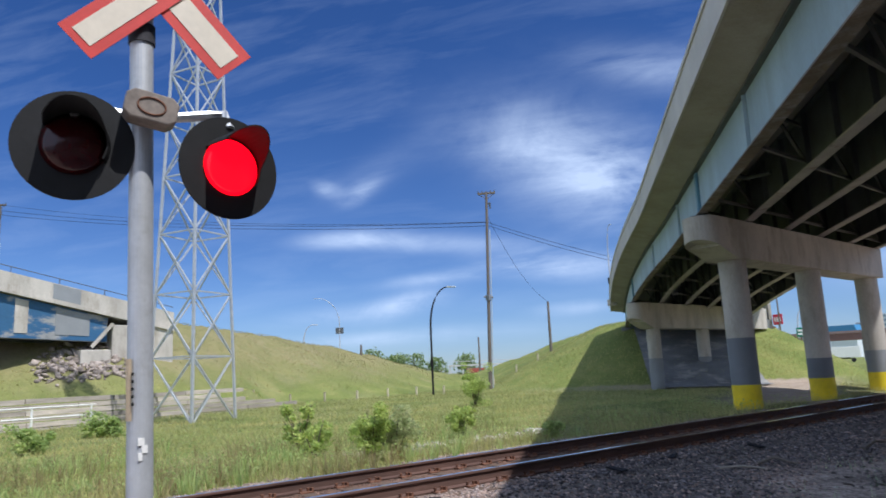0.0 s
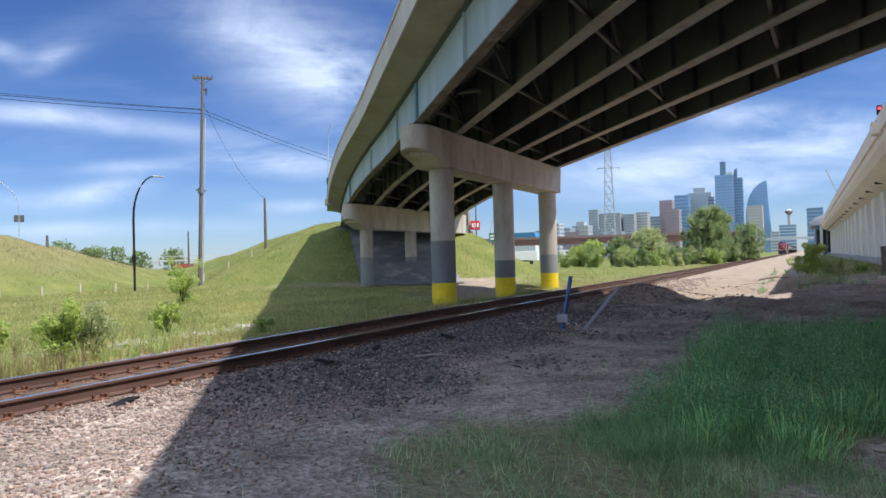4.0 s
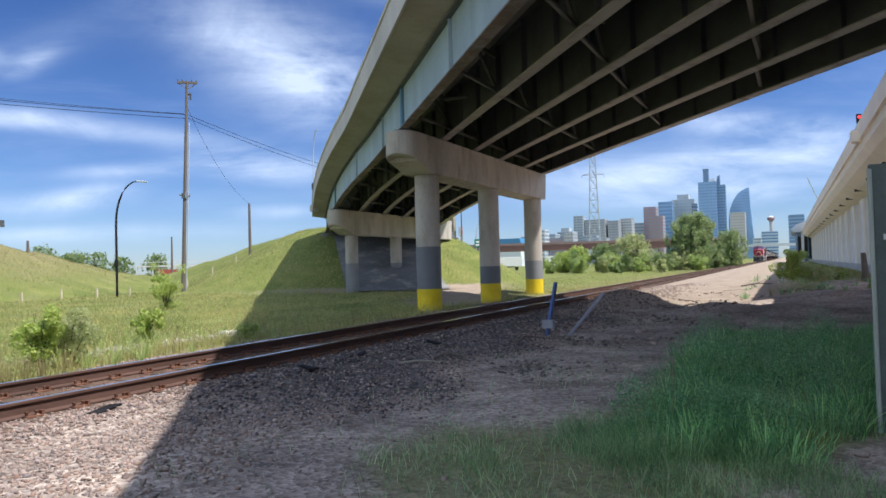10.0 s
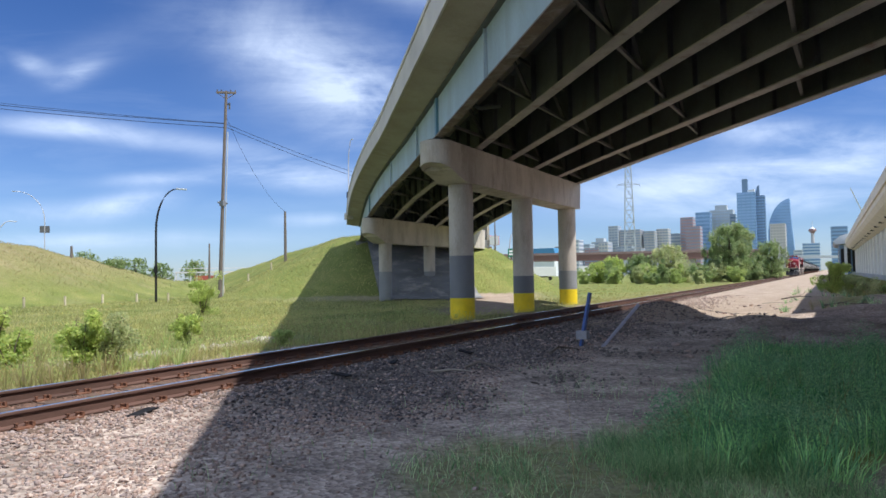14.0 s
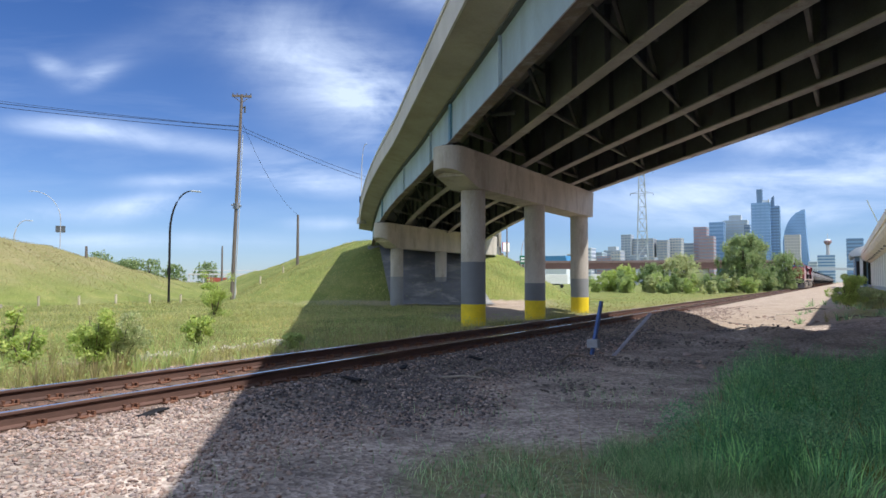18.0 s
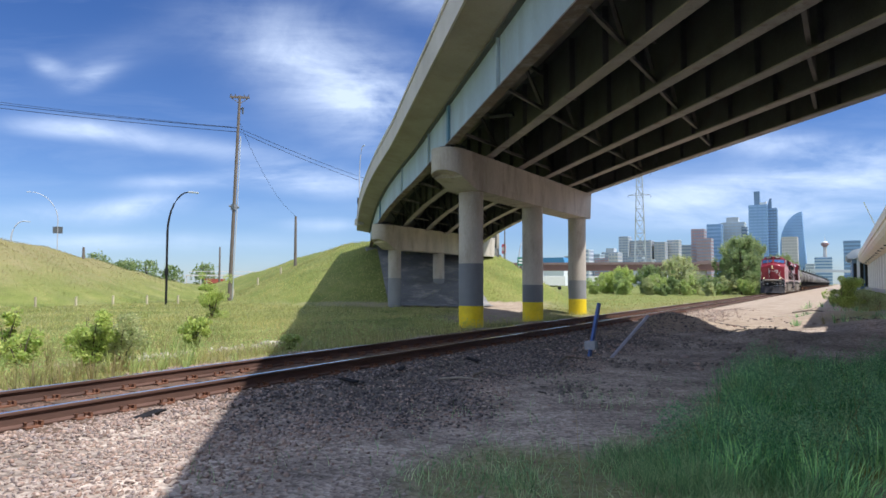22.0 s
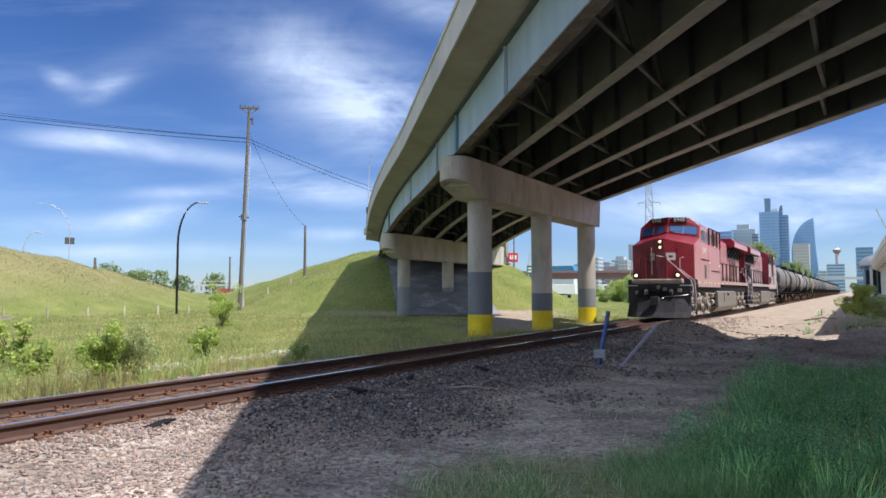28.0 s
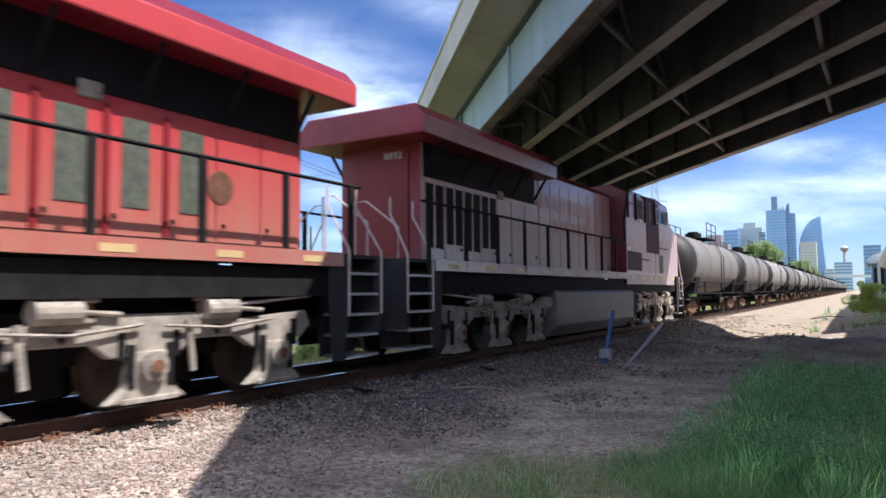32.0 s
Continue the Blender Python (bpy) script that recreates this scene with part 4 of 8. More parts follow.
def make_locomotive(number, side_tone, louvred):
    lo = thing("diesel_locomotive", "dark red diesel freight locomotive with lit headlamps and a dusty underframe", "locomotive")
    P = lambda name, m, mt, label="", bevel=0.0, par=None, smooth=False: part(name, m, mt, par or lo, label, bevel, smooth)
    # frame and walkway
    P("frame", M().box(-1.42, 1.42, -1.05, 20.9, 1.30, 1.70).box(-0.5, 0.5, -1.2, 21.1, 0.95, 1.35), UNDER)
    for s in (-1, 1):
        sill = P("side_sill", M().prism_x([(7.55, 1.74), (19.95, 1.74), (19.95, 1.95), (7.55, 1.95)], s * 1.47 if s > 0 else s * 1.53, s * 1.53 if s > 0 else s * 1.47), side_tone)
        for i in range(8):
            y = 8.2 + i * 1.55
            part("reflector", M().box(s * 1.53 if s > 0 else s * 1.536, s * 1.536 if s > 0 else s * 1.53, y, y + 0.42, 1.79, 1.88), REFL, sill)
    P("walkway", M().box(-1.47, 1.47, 7.5, 20.9, 1.88, 1.94), STEPG)
    P("front_porch", M().box(-1.47, 1.47, -1.05, 0.05, 1.86, 1.94), STEPG)
    # cab body: nose, cab and the wide cabinet behind it
    plan = [(1.5, 0.06, 3.67), (0.22, -0.56, 4.0), (-0.22, -0.58, 4.0), (-1.5, -0.2, 3.68), (-1.53, 1.5, 4.12), (0, 1.2, 4.42), (1.53, 1.5, 4.12)]
    nose = M().add([(x, y, 1.94) for x, y, z in plan] + plan,
                   [(i, (i + 1) % 7, 7 + (i + 1) % 7, 7 + i)[::-1] for i in range(7)] + [(0, 1, 2, 3, 4, 5, 6), (13, 12, 8, 7), (12, 9, 8), (12, 11, 10, 9)])
    nose = lit_dust_sides(P("nose", nose, RED, bevel=0.03), side_tone)
    lower = M()
    for s in (-1, 1):
        x0, x1 = (1.49, 1.53) if s > 0 else (-1.53, -1.49)
        lower.prism_x([(0.06, 1.94), (0.55, 1.94), (0.75, 1.57), (1.6, 1.57), (7.55, 1.57), (7.55, 1.95), (0.06, 1.95)], x0, x1)
    P("skirt", lower, side_tone)
    cab = M().loft([
        [(1.53, 1.35, 1.94), (0, 0.9, 1.94), (-1.53, 1.35, 1.94), (-1.53, 3.75, 1.94), (1.53, 3.75, 1.94)],
        [(1.53, 1.35, 4.10), (0, 0.9, 4.42), (-1.53, 1.35, 4.10), (-1.53, 3.75, 4.10), (1.53, 3.75, 4.10)],
        [(1.53, 1.62, 4.74), (0, 1.12, 4.84), (-1.53, 1.62, 4.74), (-1.53, 3.75, 4.74), (1.53, 3.75, 4.74)],
        [(1.0, 1.58, 5.17), (0, 1.17, 5.22), (-1.0, 1.58, 5.17), (-1.0, 3.75, 5.02), (1.0, 3.75, 5.02)]])
    cab = lit_dust_sides(P("cab", cab, RED, bevel=0.03), side_tone)
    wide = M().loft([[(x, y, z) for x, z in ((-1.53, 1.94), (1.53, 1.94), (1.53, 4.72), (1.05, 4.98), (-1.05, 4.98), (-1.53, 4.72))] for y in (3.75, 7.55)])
    wide = lit_dust_sides(P("cabinet", wide, RED, bevel=0.03), side_tone)
    # windscreens
    for s in (-1, 1):
        edge = lambda u, v: Vector((s * 1.53 * u, 0.9 + 0.45 * u, 4.42 - 0.32 * u)).lerp(Vector((s * 1.53 * u, 1.12 + 0.5 * u, 4.84 - 0.10 * u)), v) + Vector((s * 0.004, -0.012, 0.004))
        fr = M().add([edge(0.09, 0.12), edge(0.90, 0.16), edge(0.90, 0.90), edge(0.09, 0.86)], [(0, 1, 2, 3) if s > 0 else (3, 2, 1, 0)])
        ws = part("windscreen", fr, GLASS, cab, "windscreen with the sky's blue reflection in its colour")
        q = Vector((0, -0.02, 0))
        part("gasket", M().bar(edge(0.07, 0.1), edge(0.92, 0.14), 0.03).bar(edge(0.92, 0.14), edge(0.92, 0.92), 0.03).bar(edge(0.07, 0.1), edge(0.07, 0.88), 0.03).bar(edge(0.07, 0.88), edge(0.92, 0.92), 0.03), RED_D, ws)
        part("wiper", M().bar(edge(0.5, 0.1) + q, edge(0.48, 0.85) + q, 0.02).bar(edge(0.2, 0.08) + q, edge(0.5, 0.1) + q, 0.02), GRAB, cab)
        # number boards over the windscreens
        bm4 = pose(s * 0.55, 1.27, 5.05, 4, 0, s * 20)
        nb = part("number_board", M().obox(bm4, 0.74, 0.14, 0.25), BLACK, cab, "black number board")
        writing(number, 0.25, bm4 @ pose(0, -0.074, 0, 90), LETTER, nb)
        # side windows
        x = s * 1.535
        for y0, y1 in ((1.70, 2.12), (2.16, 3.02), (3.17, 3.52)):
            wn = part("side_window", M().box(min(x, x - s * 0.02), max(x, x - s * 0.02) + 0.0, y0 + 0.04, y1 - 0.04, 3.99, 4.52), GLASS, cab, "dark cab side window")
            f = M()
            xa, xb = min(x - s * 0.01, x + s * 0.025), max(x - s * 0.01, x + s * 0.025)
            f.box(xa, xb, y0, y1, 3.95, 4.0).box(xa, xb, y0, y1, 4.51, 4.56).box(xa, xb, y0, y0 + 0.05, 4.0, 4.51).box(xa, xb, y1 - 0.05, y1, 4.0, 4.51)
            part("window_frame", f, GALV, wn)
        part("mirror", M().box(min(x, x + s * 0.14), max(x, x + s * 0.14), 2.13, 2.19, 4.0, 4.5), LOGO, cab)
        # unit number
        xn0, xn1 = (1.531, 1.538) if s > 0 else (-1.538, -1.531)
        writing(number, 0.47, pose(s * 1.534, 2.66, 3.45, 90, 0, 90 * s), LETTER, cab, bold=0.016)
        part("decal", M().box(xn0, xn1, 0.42, 0.56, 3.35, 3.58), LETTER, nose)
        part("vent_grille", M().box(xn0, xn1, 2.55, 3.15, 2.02, 2.72), GRILLE, cab, "dark louvred vent")
        for y0, y1, z in ((1.6, 4.1, 2.98), (4.6, 7.4, 2.45)):
            part("rub_strip", M().box(xn0, xn1 + (0.02 if s > 0 else 0), y0, y1, z, z + 0.045), DUCT, wide)
        # cabinet openings and the black ducts across them
        for y0 in (4.48, 5.42):
            it = part("intake", M().box(xn0, xn1, y0, y0 + 0.8, 3.92, 4.60), INTAKE, wide, "dark air intake")
            xa, xb = (xn0, xn1 + 0.02) if s > 0 else (xn0 - 0.02, xn1)
            part("intake_frame", M().box(xa, xb, y0 - 0.04, y0, 3.9, 4.64), GRAB, it)
        for y in (3.78, 5.16, 6.37, 7.36):
            part("duct", M().prism_x([(y, 4.76), (y + 0.015, 3.98), (y - 0.03, 3.84), (y + 0.15, 3.84), (y + 0.105, 3.98), (y + 0.12, 4.76)], min(s * 1.53, s * 1.60), max(s * 1.53, s * 1.60)), DUCT, wide, bevel=0.012)
        part("roof_rail", M().bar((s * 1.57, 3.8, 4.77), (s * 1.57, 7.4, 4.76), 0.035), UNDER, wide)
        part("guard_rail", M().bar((s * 1.61, 3.8, 4.34), (s * 1.61, 7.45, 4.34), 0.024), UNDER, wide)
        for y, z, w in ((4.15, 4.40, 0.16), (5.60, 3.80, 0.15), (6.62, 3.82, 0.09), (3.95, 2.86, 0.24), (7.1, 2.75, 0.3)):
            part("placard", M().box(xn0, xn1, y, y + w, z, z + 0.09), WHITE, wide, "small white placard")
        part("panel_seam", M().box(xn0, xn1 - 0.003 if s > 0 else xn1, 3.74, 3.765, 1.96, 4.7).box(xn0, xn1 - 0.003 if s > 0 else xn1, 4.2, 7.3, 3.80, 3.815), RED_D, wide)
        part("conduit", M().tube([(s * 1.57, 7.4, 4.76), (s * 1.5, 7.75, 3.7), (s * 1.5, 7.65, 3.0)], 0.03), UNDER, wide)
        for i, (y, w) in enumerate(((0.75, 0.45), (2.3, 0.3), (2.75, 0.3), (3.6, 0.35), (4.3, 0.42), (5.4, 0.5), (6.6, 0.4))):
            part("reflector", M().box(xn0, xn1, y, y + w, 1.74, 1.84).box(xn0, xn1 + 0.001, y + w * 0.55, y + w * 1.05, 1.82, 1.90), REFL, cab)
    # nose details
    hl = part("headlight_box", M().box(-0.19, 0.19, -0.66, -0.5, 3.36, 3.98), RED_D, nose, bevel=0.02)
    for z in (3.82, 3.54):
        part("lamp_rim", M().cyl((0, -0.66, z), (0, -0.675, z), 0.125, n=18), BLACK, hl)
        part("headlamp", M().cyl((0, -0.675, z), (0, -0.69, z), 0.068, 0.056, n=16), GLOW, hl, "lit sealed-beam headlamp")
    right, left = pose(0.22, -0.565, 0, 0, 0, 26.0), pose(-0.22, -0.585, 0, 0, 0, 180 - 16.5)
    part("nose_door", M().obox(left @ pose(0.62, 0, 2.78), 0.62, 0.05, 1.55), RED_D, nose, bevel=0.015)
    part("door_grab", M().tube([(-0.42, -0.6, 2.2), (-0.42, -0.68, 2.25), (-0.42, -0.68, 3.5), (-0.42, -0.6, 3.55)], 0.02), GRAB, nose)
    for mm, cx in ((right, 0.27), (left, 0.32)):
        em = M()
        for dx, dz, w, h in ((0, 0.14, 0.46, 0.13), (-0.17, 0.02, 0.12, 0.36), (0, -0.10, 0.46, 0.12), (0.17, 0.03, 0.12, 0.2)):
            em.obox(mm @ pose(cx + dx, 0, 3.06 + dz), w, 0.02 + 0.002 * (w > 0.3), h)
        part("emblem", em, LOGO, nose, "large grey-white emblem block")
    for z in (2.2, 2.65, 3.1, 3.5):
        part("hinge", M().obox(right @ pose(0.62, -0.02, z), 0.10, 0.05, 0.05), RED_D, nose)
    part("nose_seam", M().obox(right @ pose(0.75, 0, 2.45), 0.012, 0.012, 1.0).obox(right @ pose(0.4, 0, 1.99), 0.8, 0.012, 0.012), RED_D, nose)
    # porch, ditch lights, plow, steps
    pil = P("pilot", M().box(-1.5, 1.5, -1.12, -1.0, 0.75, 1.92), STEPG)
    part("anticlimber", M().prism_x([(-1.12, 1.72), (-1.58, 1.80), (-1.58, 1.93), (-1.0, 1.96)], -1.2, 1.2), TRUCK, pil, "dusty ledge over the pilot", bevel=0.02)
    for s in (-1, 1):
        dl = part("ditch_light", M().cyl((s * 1.0, -1.28, 2.13), (s * 1.0, -1.50, 2.13), 0.13, 0.165, n=18).box(s * 1.0 - 0.12, s * 1.0 + 0.12, -1.4, -1.2, 1.94, 2.05), STEPG, pil)
        part("ditch_lamp", M().cyl((s * 1.0, -1.50, 2.13), (s * 1.0, -1.515, 2.13), 0.080, 0.066, n=16), GLOW, dl, "lit ditch lamp")
    for x0 in (-0.92, 0.10):
        gt = part("porch_gate", M().box(x0, x0 + 0.38, -1.34, -1.30, 1.96, 3.03).box(x0, x0 + 0.05, -1.40, -1.30, 1.96, 3.03).box(x0 + 0.33, x0 + 0.38, -1.40, -1.30, 1.96, 3.03), RED, pil, "red steel plate gate on the front porch", bevel=0.01)
        part("gate_slot", M().box(x0 + 0.15, x0 + 0.23, -1.346, -1.34, 2.0, 2.98), RED_D, gt)
    part("gate_chain", M().tube([(-0.54, -1.32, 2.85), (-0.3, -1.32, 2.72), (-0.1, -1.32, 2.72), (0.1, -1.32, 2.85)], 0.015), UNDER, pil)
    for s in (-1, 1):
        part("porch_rail", M().tube([(s * 0.3 - 0.44, -0.85, 3.13), (s * 0.3, -0.85, 3.02), (s * 1.5, -0.85, 1.85), (s * 1.57, -0.85, 1.5), (s * 1.55, -0.86, 1.1)] if s > 0 else
                                [(-1.35, -0.85, 3.0), (-1.5, -0.85, 1.85), (-1.55, -0.86, 1.1)], 0.022), GRAB, pil, "pale bent grab rail")
        part("nose_rail", M().tube([(s * 1.02, -0.22, 3.05), (s * 0.88, -0.36, 2.98), (s * 0.88, -0.36, 2.45), (s * 1.54, -0.16, 1.86), (s * 1.58, -0.12, 0.95)], 0.022), GRAB, pil, "pale bent grab rail")
    part("uncoupling_lever", M().tube([(1.42, -1.3, 1.2), (1.2, -1.5, 1.15), (0.4, -1.5, 1.1), (0.25, -1.7, 1.0)], 0.018), GALV, pil)
    part("mu_cables", M().tube([(-0.5, -1.14, 1.62), (-0.45, -1.35, 1.3), (-0.2, -1.4, 1.15), (0.1, -1.35, 1.35), (0.15, -1.14, 1.6)], 0.03), BLACK, pil)
    for x in (0.55, -0.65):
        part("cut_lever_bracket", M().box(x, x + 0.15, -1.3, -1.1, 1.2, 1.45), GALV, pil, bevel=0.02)
    plow = M()
    for s in (-1, 1):
        rings = []
        for z, yo, xo in ((0.10, -1.95, 1.5), (0.35, -1.72, 1.52), (0.7, -1.55, 1.5), (1.0, -1.42, 1.42)):
            rings.append([(0.0, yo - 0.22, z), (s * xo * 0.6, yo - 0.12, z), (s * xo, yo + 0.55, z), (s * xo, yo + 0.63, z), (s * xo * 0.6, yo - 0.02, z), (0.0, yo - 0.12, z)])
        plow.loft(rings)
    part("snow_plow", plow, PLOW, pil, "dark steel plow blade")
    part("coupler", M().box(-0.14, 0.14, -1.9, -1.1, 0.78, 1.02).box(-0.2, 0.2, -2.05, -1.8, 0.70, 1.10), STEPG, pil, bevel=0.04)
    for i, x in enumerate((-0.75, -0.55, 0.45, 0.62, 0.78, -0.95)):
        part("air_hose", M().tube([(x, -1.1, 1.45), (x, -1.35, 1.3), (x + 0.02, -1.45, 0.95), (x + 0.05, -1.42, 0.75)], 0.035), BLACK, pil)
    for x, z, w in ((-0.55, 1.35, 0.16), (0.3, 1.45, 0.2), (-1.05, 1.3, 0.18), (1.0, 1.4, 0.2), (0.0, 1.55, 0.15)):
        part("receptacle", M().box(x - w / 2, x + w / 2, -1.2, -1.1, z - 0.09, z + 0.09), TRUCK, pil, bevel=0.02)
    for end, y0 in ((-1, -1.05), (1, 20.05)):
        for s in (-1, 1):
            st = P("step_well", M().box(min(s * 0.95, s * 1.0), max(s * 0.95, s * 1.0), y0, y0 + 0.85, 0.35, 1.9)
                   .prism_x([(y0 + 0.95 if end < 0 else y0 - 0.02, 0.32), (y0 + (1.15 if end < 0 else -0.3), 0.32), (y0 + (1.17 if end < 0 else -0.4), 1.94), (y0 + (0.40 if end < 0 else 0.1), 1.94)], min(s * 1.46, s * 1.5), max(s * 1.46, s * 1.5)), STEPG)
            for i in range(5):
                z = 0.34 + i * 0.32
                ys = (-0.80 - (z - 0.34) * 0.30) if end < 0 else y0 + 0.03
                part("step", M().box(min(s * 1.02, s * 1.52), max(s * 1.02, s * 1.52), ys, ys + (0.66 if end < 0 else 0.77), z, z + 0.04), GALV, st, "worn bright step tread")
            for q, yy in enumerate((y0 + 0.02, y0 + 0.86) if end > 0 else ()):
                top = 0.55 if end < 0 else -0.35
                part("grab_rail", M().tube([(s * 1.54, yy, 1.0), (s * 1.54, yy, 2.0), (s * 1.35, yy + (0.5 if q else 0.1), 2.75), (s * 1.35, yy + (0.5 if q else 0.1), 3.1), (s * 1.2, yy + (0.7 if q else 0.3), 3.12)]
                                           if end < 0 else [(s * 1.54, yy, 1.0), (s * 1.54, yy, 2.0), (s * 1.1, yy - 0.1 * q, 2.75), (s * 1.1, yy - 0.1 * q, 3.05)], 0.017), GRAB, st, "pale bent grab rail")
    # long hood
    hood = P("hood", M().loft([[(x, y, z) for x, z in ((-0.98, 1.94), (0.98, 1.94), (0.98, 4.52), (0.72, 4.75), (-0.72, 4.75), (-0.98, 4.52))] for y in (7.55, 19.6)]), RED, bevel=0.02)
    lit_dust_sides(hood, side_tone)
    # made-up dark boxes, added where deep shade closes the gaps
    P("tank_cradle", M().box(-1.05, 1.05, 5.0, 6.74, 0.40, 1.30).box(-1.05, 1.05, 13.92, 14.5, 0.45, 1.30), UNDER)
    for s in (-1, 1):
        P("battery_box", M().box(min(s * 1.05, s * 1.42), max(s * 1.05, s * 1.42), 6.2, 6.7, 0.5, 1.30), UNDER, bevel=0.02)
    for s in (-1, 1):
        x0, x1 = (0.98, 1.005) if s > 0 else (-1.005, -0.98)
        for i in range(8):
            y = 7.75 + i * 0.76
            part("hood_door", M().box(x0, x1, y, y + 0.72, 2.02, 4.34), side_tone, hood)
        for i in range(7):
            y = 13.95 + i * 0.8
            d = part("hood_door", M().box(x0, x1, y, y + 0.76, 2.02, 3.55), side_tone, hood)
            if not louvred and i in (1, 2, 3, 4):
                part("door_grille", M().box(x0 + (0.0 if s > 0 else -0.012), x1 + (0.012 if s > 0 else 0.0), y + 0.2, y + 0.56, 2.35, 3.4), GRILLE, d)
                part("door_post", M().box(x0 + (0.0 if s > 0 else -0.03), x1 + (0.03 if s > 0 else 0.0), y - 0.05, y + 0.03, 2.02, 3.5), RED_D, d)
            if louvred and i >= 3:
                for q in (0.05, 0.43):
                    part("louvre", M().box(x0 + (0.0 if s > 0 else -0.012), x1 + (0.012 if s > 0 else 0.0), y + q, y + q + 0.28, 2.22 + 0.1 * (i % 2), 3.5), RECESS, d, "tall black louvre")
            part("latch", M().box(x0 + (0 if s > 0 else -0.03), x1 + (0.03 if s > 0 else 0), y + 0.08, y + 0.12, 2.2, 2.26), UNDER, d)
        if not louvred:
            # thin disc standing for a brown rust stain on the doors
            part("fan_port", M().cyl((s * 0.99, 18.0, 2.75), (s * 1.02, 18.0, 2.75), 0.22, n=14), RUST, hood, "round rust stain")
        part("sand_filler", M().box(min(s * 0.98, s * 1.04), max(s * 0.98, s * 1.04), 16.0, 16.28, 3.52, 3.72), TRUCK, hood, "pale filler hatch", bevel=0.02)
        # brand lettering as two rows of plain bars
        for z0, y0, y1, n, h in ((3.56, 9.70, 14.05, 8, 0.42), (2.95, 9.70, 12.9, 7, 0.40)):
            st = (y1 - y0) / n
            for q in range(n):
                hh = h * (1.35 if q == 0 else 1.0)
                xa, xb = x0 + (0.026 if s > 0 else -0.006), x1 + (0.006 if s > 0 else -0.026)
                ya, w = y0 + q * st, st * 0.30
                b = M().box(xa, xb, ya, ya + w, z0 + h - hh, z0 + h).box(xa, xb, ya + st * 0.44, ya + st * 0.44 + w, z0 + h - h * 0.9, z0 + h)
                part("lettering_block", b, LETTER_VEILED, hood, "lettering block dulled as by glare")
        part("radiator_intake", M().box(min(s * 0.98, s * 1.01), max(s * 0.98, s * 1.01), 14.1, 19.5, 3.62, 4.28), RECESS, hood, "radiator intakes blackened for the wing's shade")
        for i in range(5):
            y = 14.2 + i * 1.3
            # near-black instead of red, so the braces look shaded by the wing
            part("wing_brace", M().bar((s * 1.05, y, 3.72), (s * 1.40, y, 4.28), 0.05), UNDER, hood)
    wing = P("radiator_wing", M().loft([[(x, y, z) for x, z in ((-1.52, 4.28), (1.52, 4.28), (1.52, 4.62), (1.3, 4.86), (-1.3, 4.86), (-1.52, 4.62))] for y in (13.75, 20.3)]), RED, "overhanging radiator housing", bevel=0.03)
    lit_dust_sides(wing, side_tone)
    part("wing_roof_grille", M().box(-1.2, 1.2, 14.0, 20.0, 4.855, 4.89), GRILLE, wing)
    P("exhaust_stack", M().box(-0.5, 0.5, 10.0, 11.2, 4.6, 4.85), UNDER)
    P("horn", M().cyl((0.2, 3.0, 4.98), (0.2, 2.6, 5.0), 0.03, 0.07).cyl((0.05, 3.0, 4.98), (0.05, 2.65, 5.0), 0.03, 0.06).box(-0.05, 0.3, 2.95, 3.05, 4.88, 5.0), GALV)
    P("antenna", M().cyl((-0.5, 2.4, 4.88), (-0.5, 2.4, 5.0), 0.2, 0.14, n=14), WHITE)
    # handrails of the walkway
    for s in (-1, 1):
        for i in range(9):
            y = 8.72 + i * 1.43
            P("handrail_post", M().box(s * 1.50 - 0.03, s * 1.50 + 0.02, y - 0.045, y + 0.045, 1.80, 3.0), UNDER)
        P("handrail", M().tube([(s * 1.50, 7.6, 3.0), (s * 1.50, 14, 3.0), (s * 1.50, 20.4, 3.0)], 0.028), UNDER)
    # rear end of the hood
    rear = M().box(-0.7, 0.7, 19.6, 19.63, 2.1, 4.2)
    rdoor = P("rear_door", rear, RED_D)
    writing(number, 0.20, pose(-0.35, 19.635, 4.06, 90, 0, 180), LETTER, rdoor, bold=0.004)
    rp = P("rear_pilot", M().box(-1.5, 1.5, 20.85, 20.95, 0.7, 1.92), STEPG)
    part("coupler", M().box(-0.14, 0.14, 20.9, 21.3, 0.78, 1.02), RUST, rp)
    for s in (-1, 1):
        part("end_rail", M().tube([(s * 1.3, 20.85, 1.9), (s * 1.3, 20.85, 2.5), (s * 0.6, 20.85, 3.0), (s * 0.35, 20.85, 3.0), (s * 0.35, 20.85, 1.9)], 0.017), GRAB, rp)
    # fuel tank
    tank = M().prism_y([(-1.5, 0.45), (-1.2, 0.15), (1.2, 0.15), (1.5, 0.45), (1.5, 1.30), (1.42, 1.36), (-1.42, 1.36), (-1.5, 1.30)], 6.75, 13.9)
    tk = P("fuel_tank", tank, TANKG, "dusty grey fuel tank", bevel=0.03)
    part("filler", M().cyl((1.5, 10.2, 1.15), (1.6, 10.2, 1.2), 0.08), RUST, tk)
    for y in (8.9, 8.97):
        part("sight_gauge", M().box(1.5, 1.515, y, y + 0.03, 0.75, 1.25), UNDER, tk)
    for s in (-1, 1):
        for y, z in ((5.35, 1.12), (5.45, 0.74), (14.0, 1.05)):
            P("air_reservoir", M().cyl((s * 1.28, y, z), (s * 1.28, y + 0.48, z), 0.16, n=18), TRUCK, bevel=0.02)
        P("brake_pipe", M().tube([(s * 1.45, 4.2, 1.22), (s * 1.45, 5.3, 1.18), (s * 1.42, 6.3, 1.25)], 0.025), TRUCK)
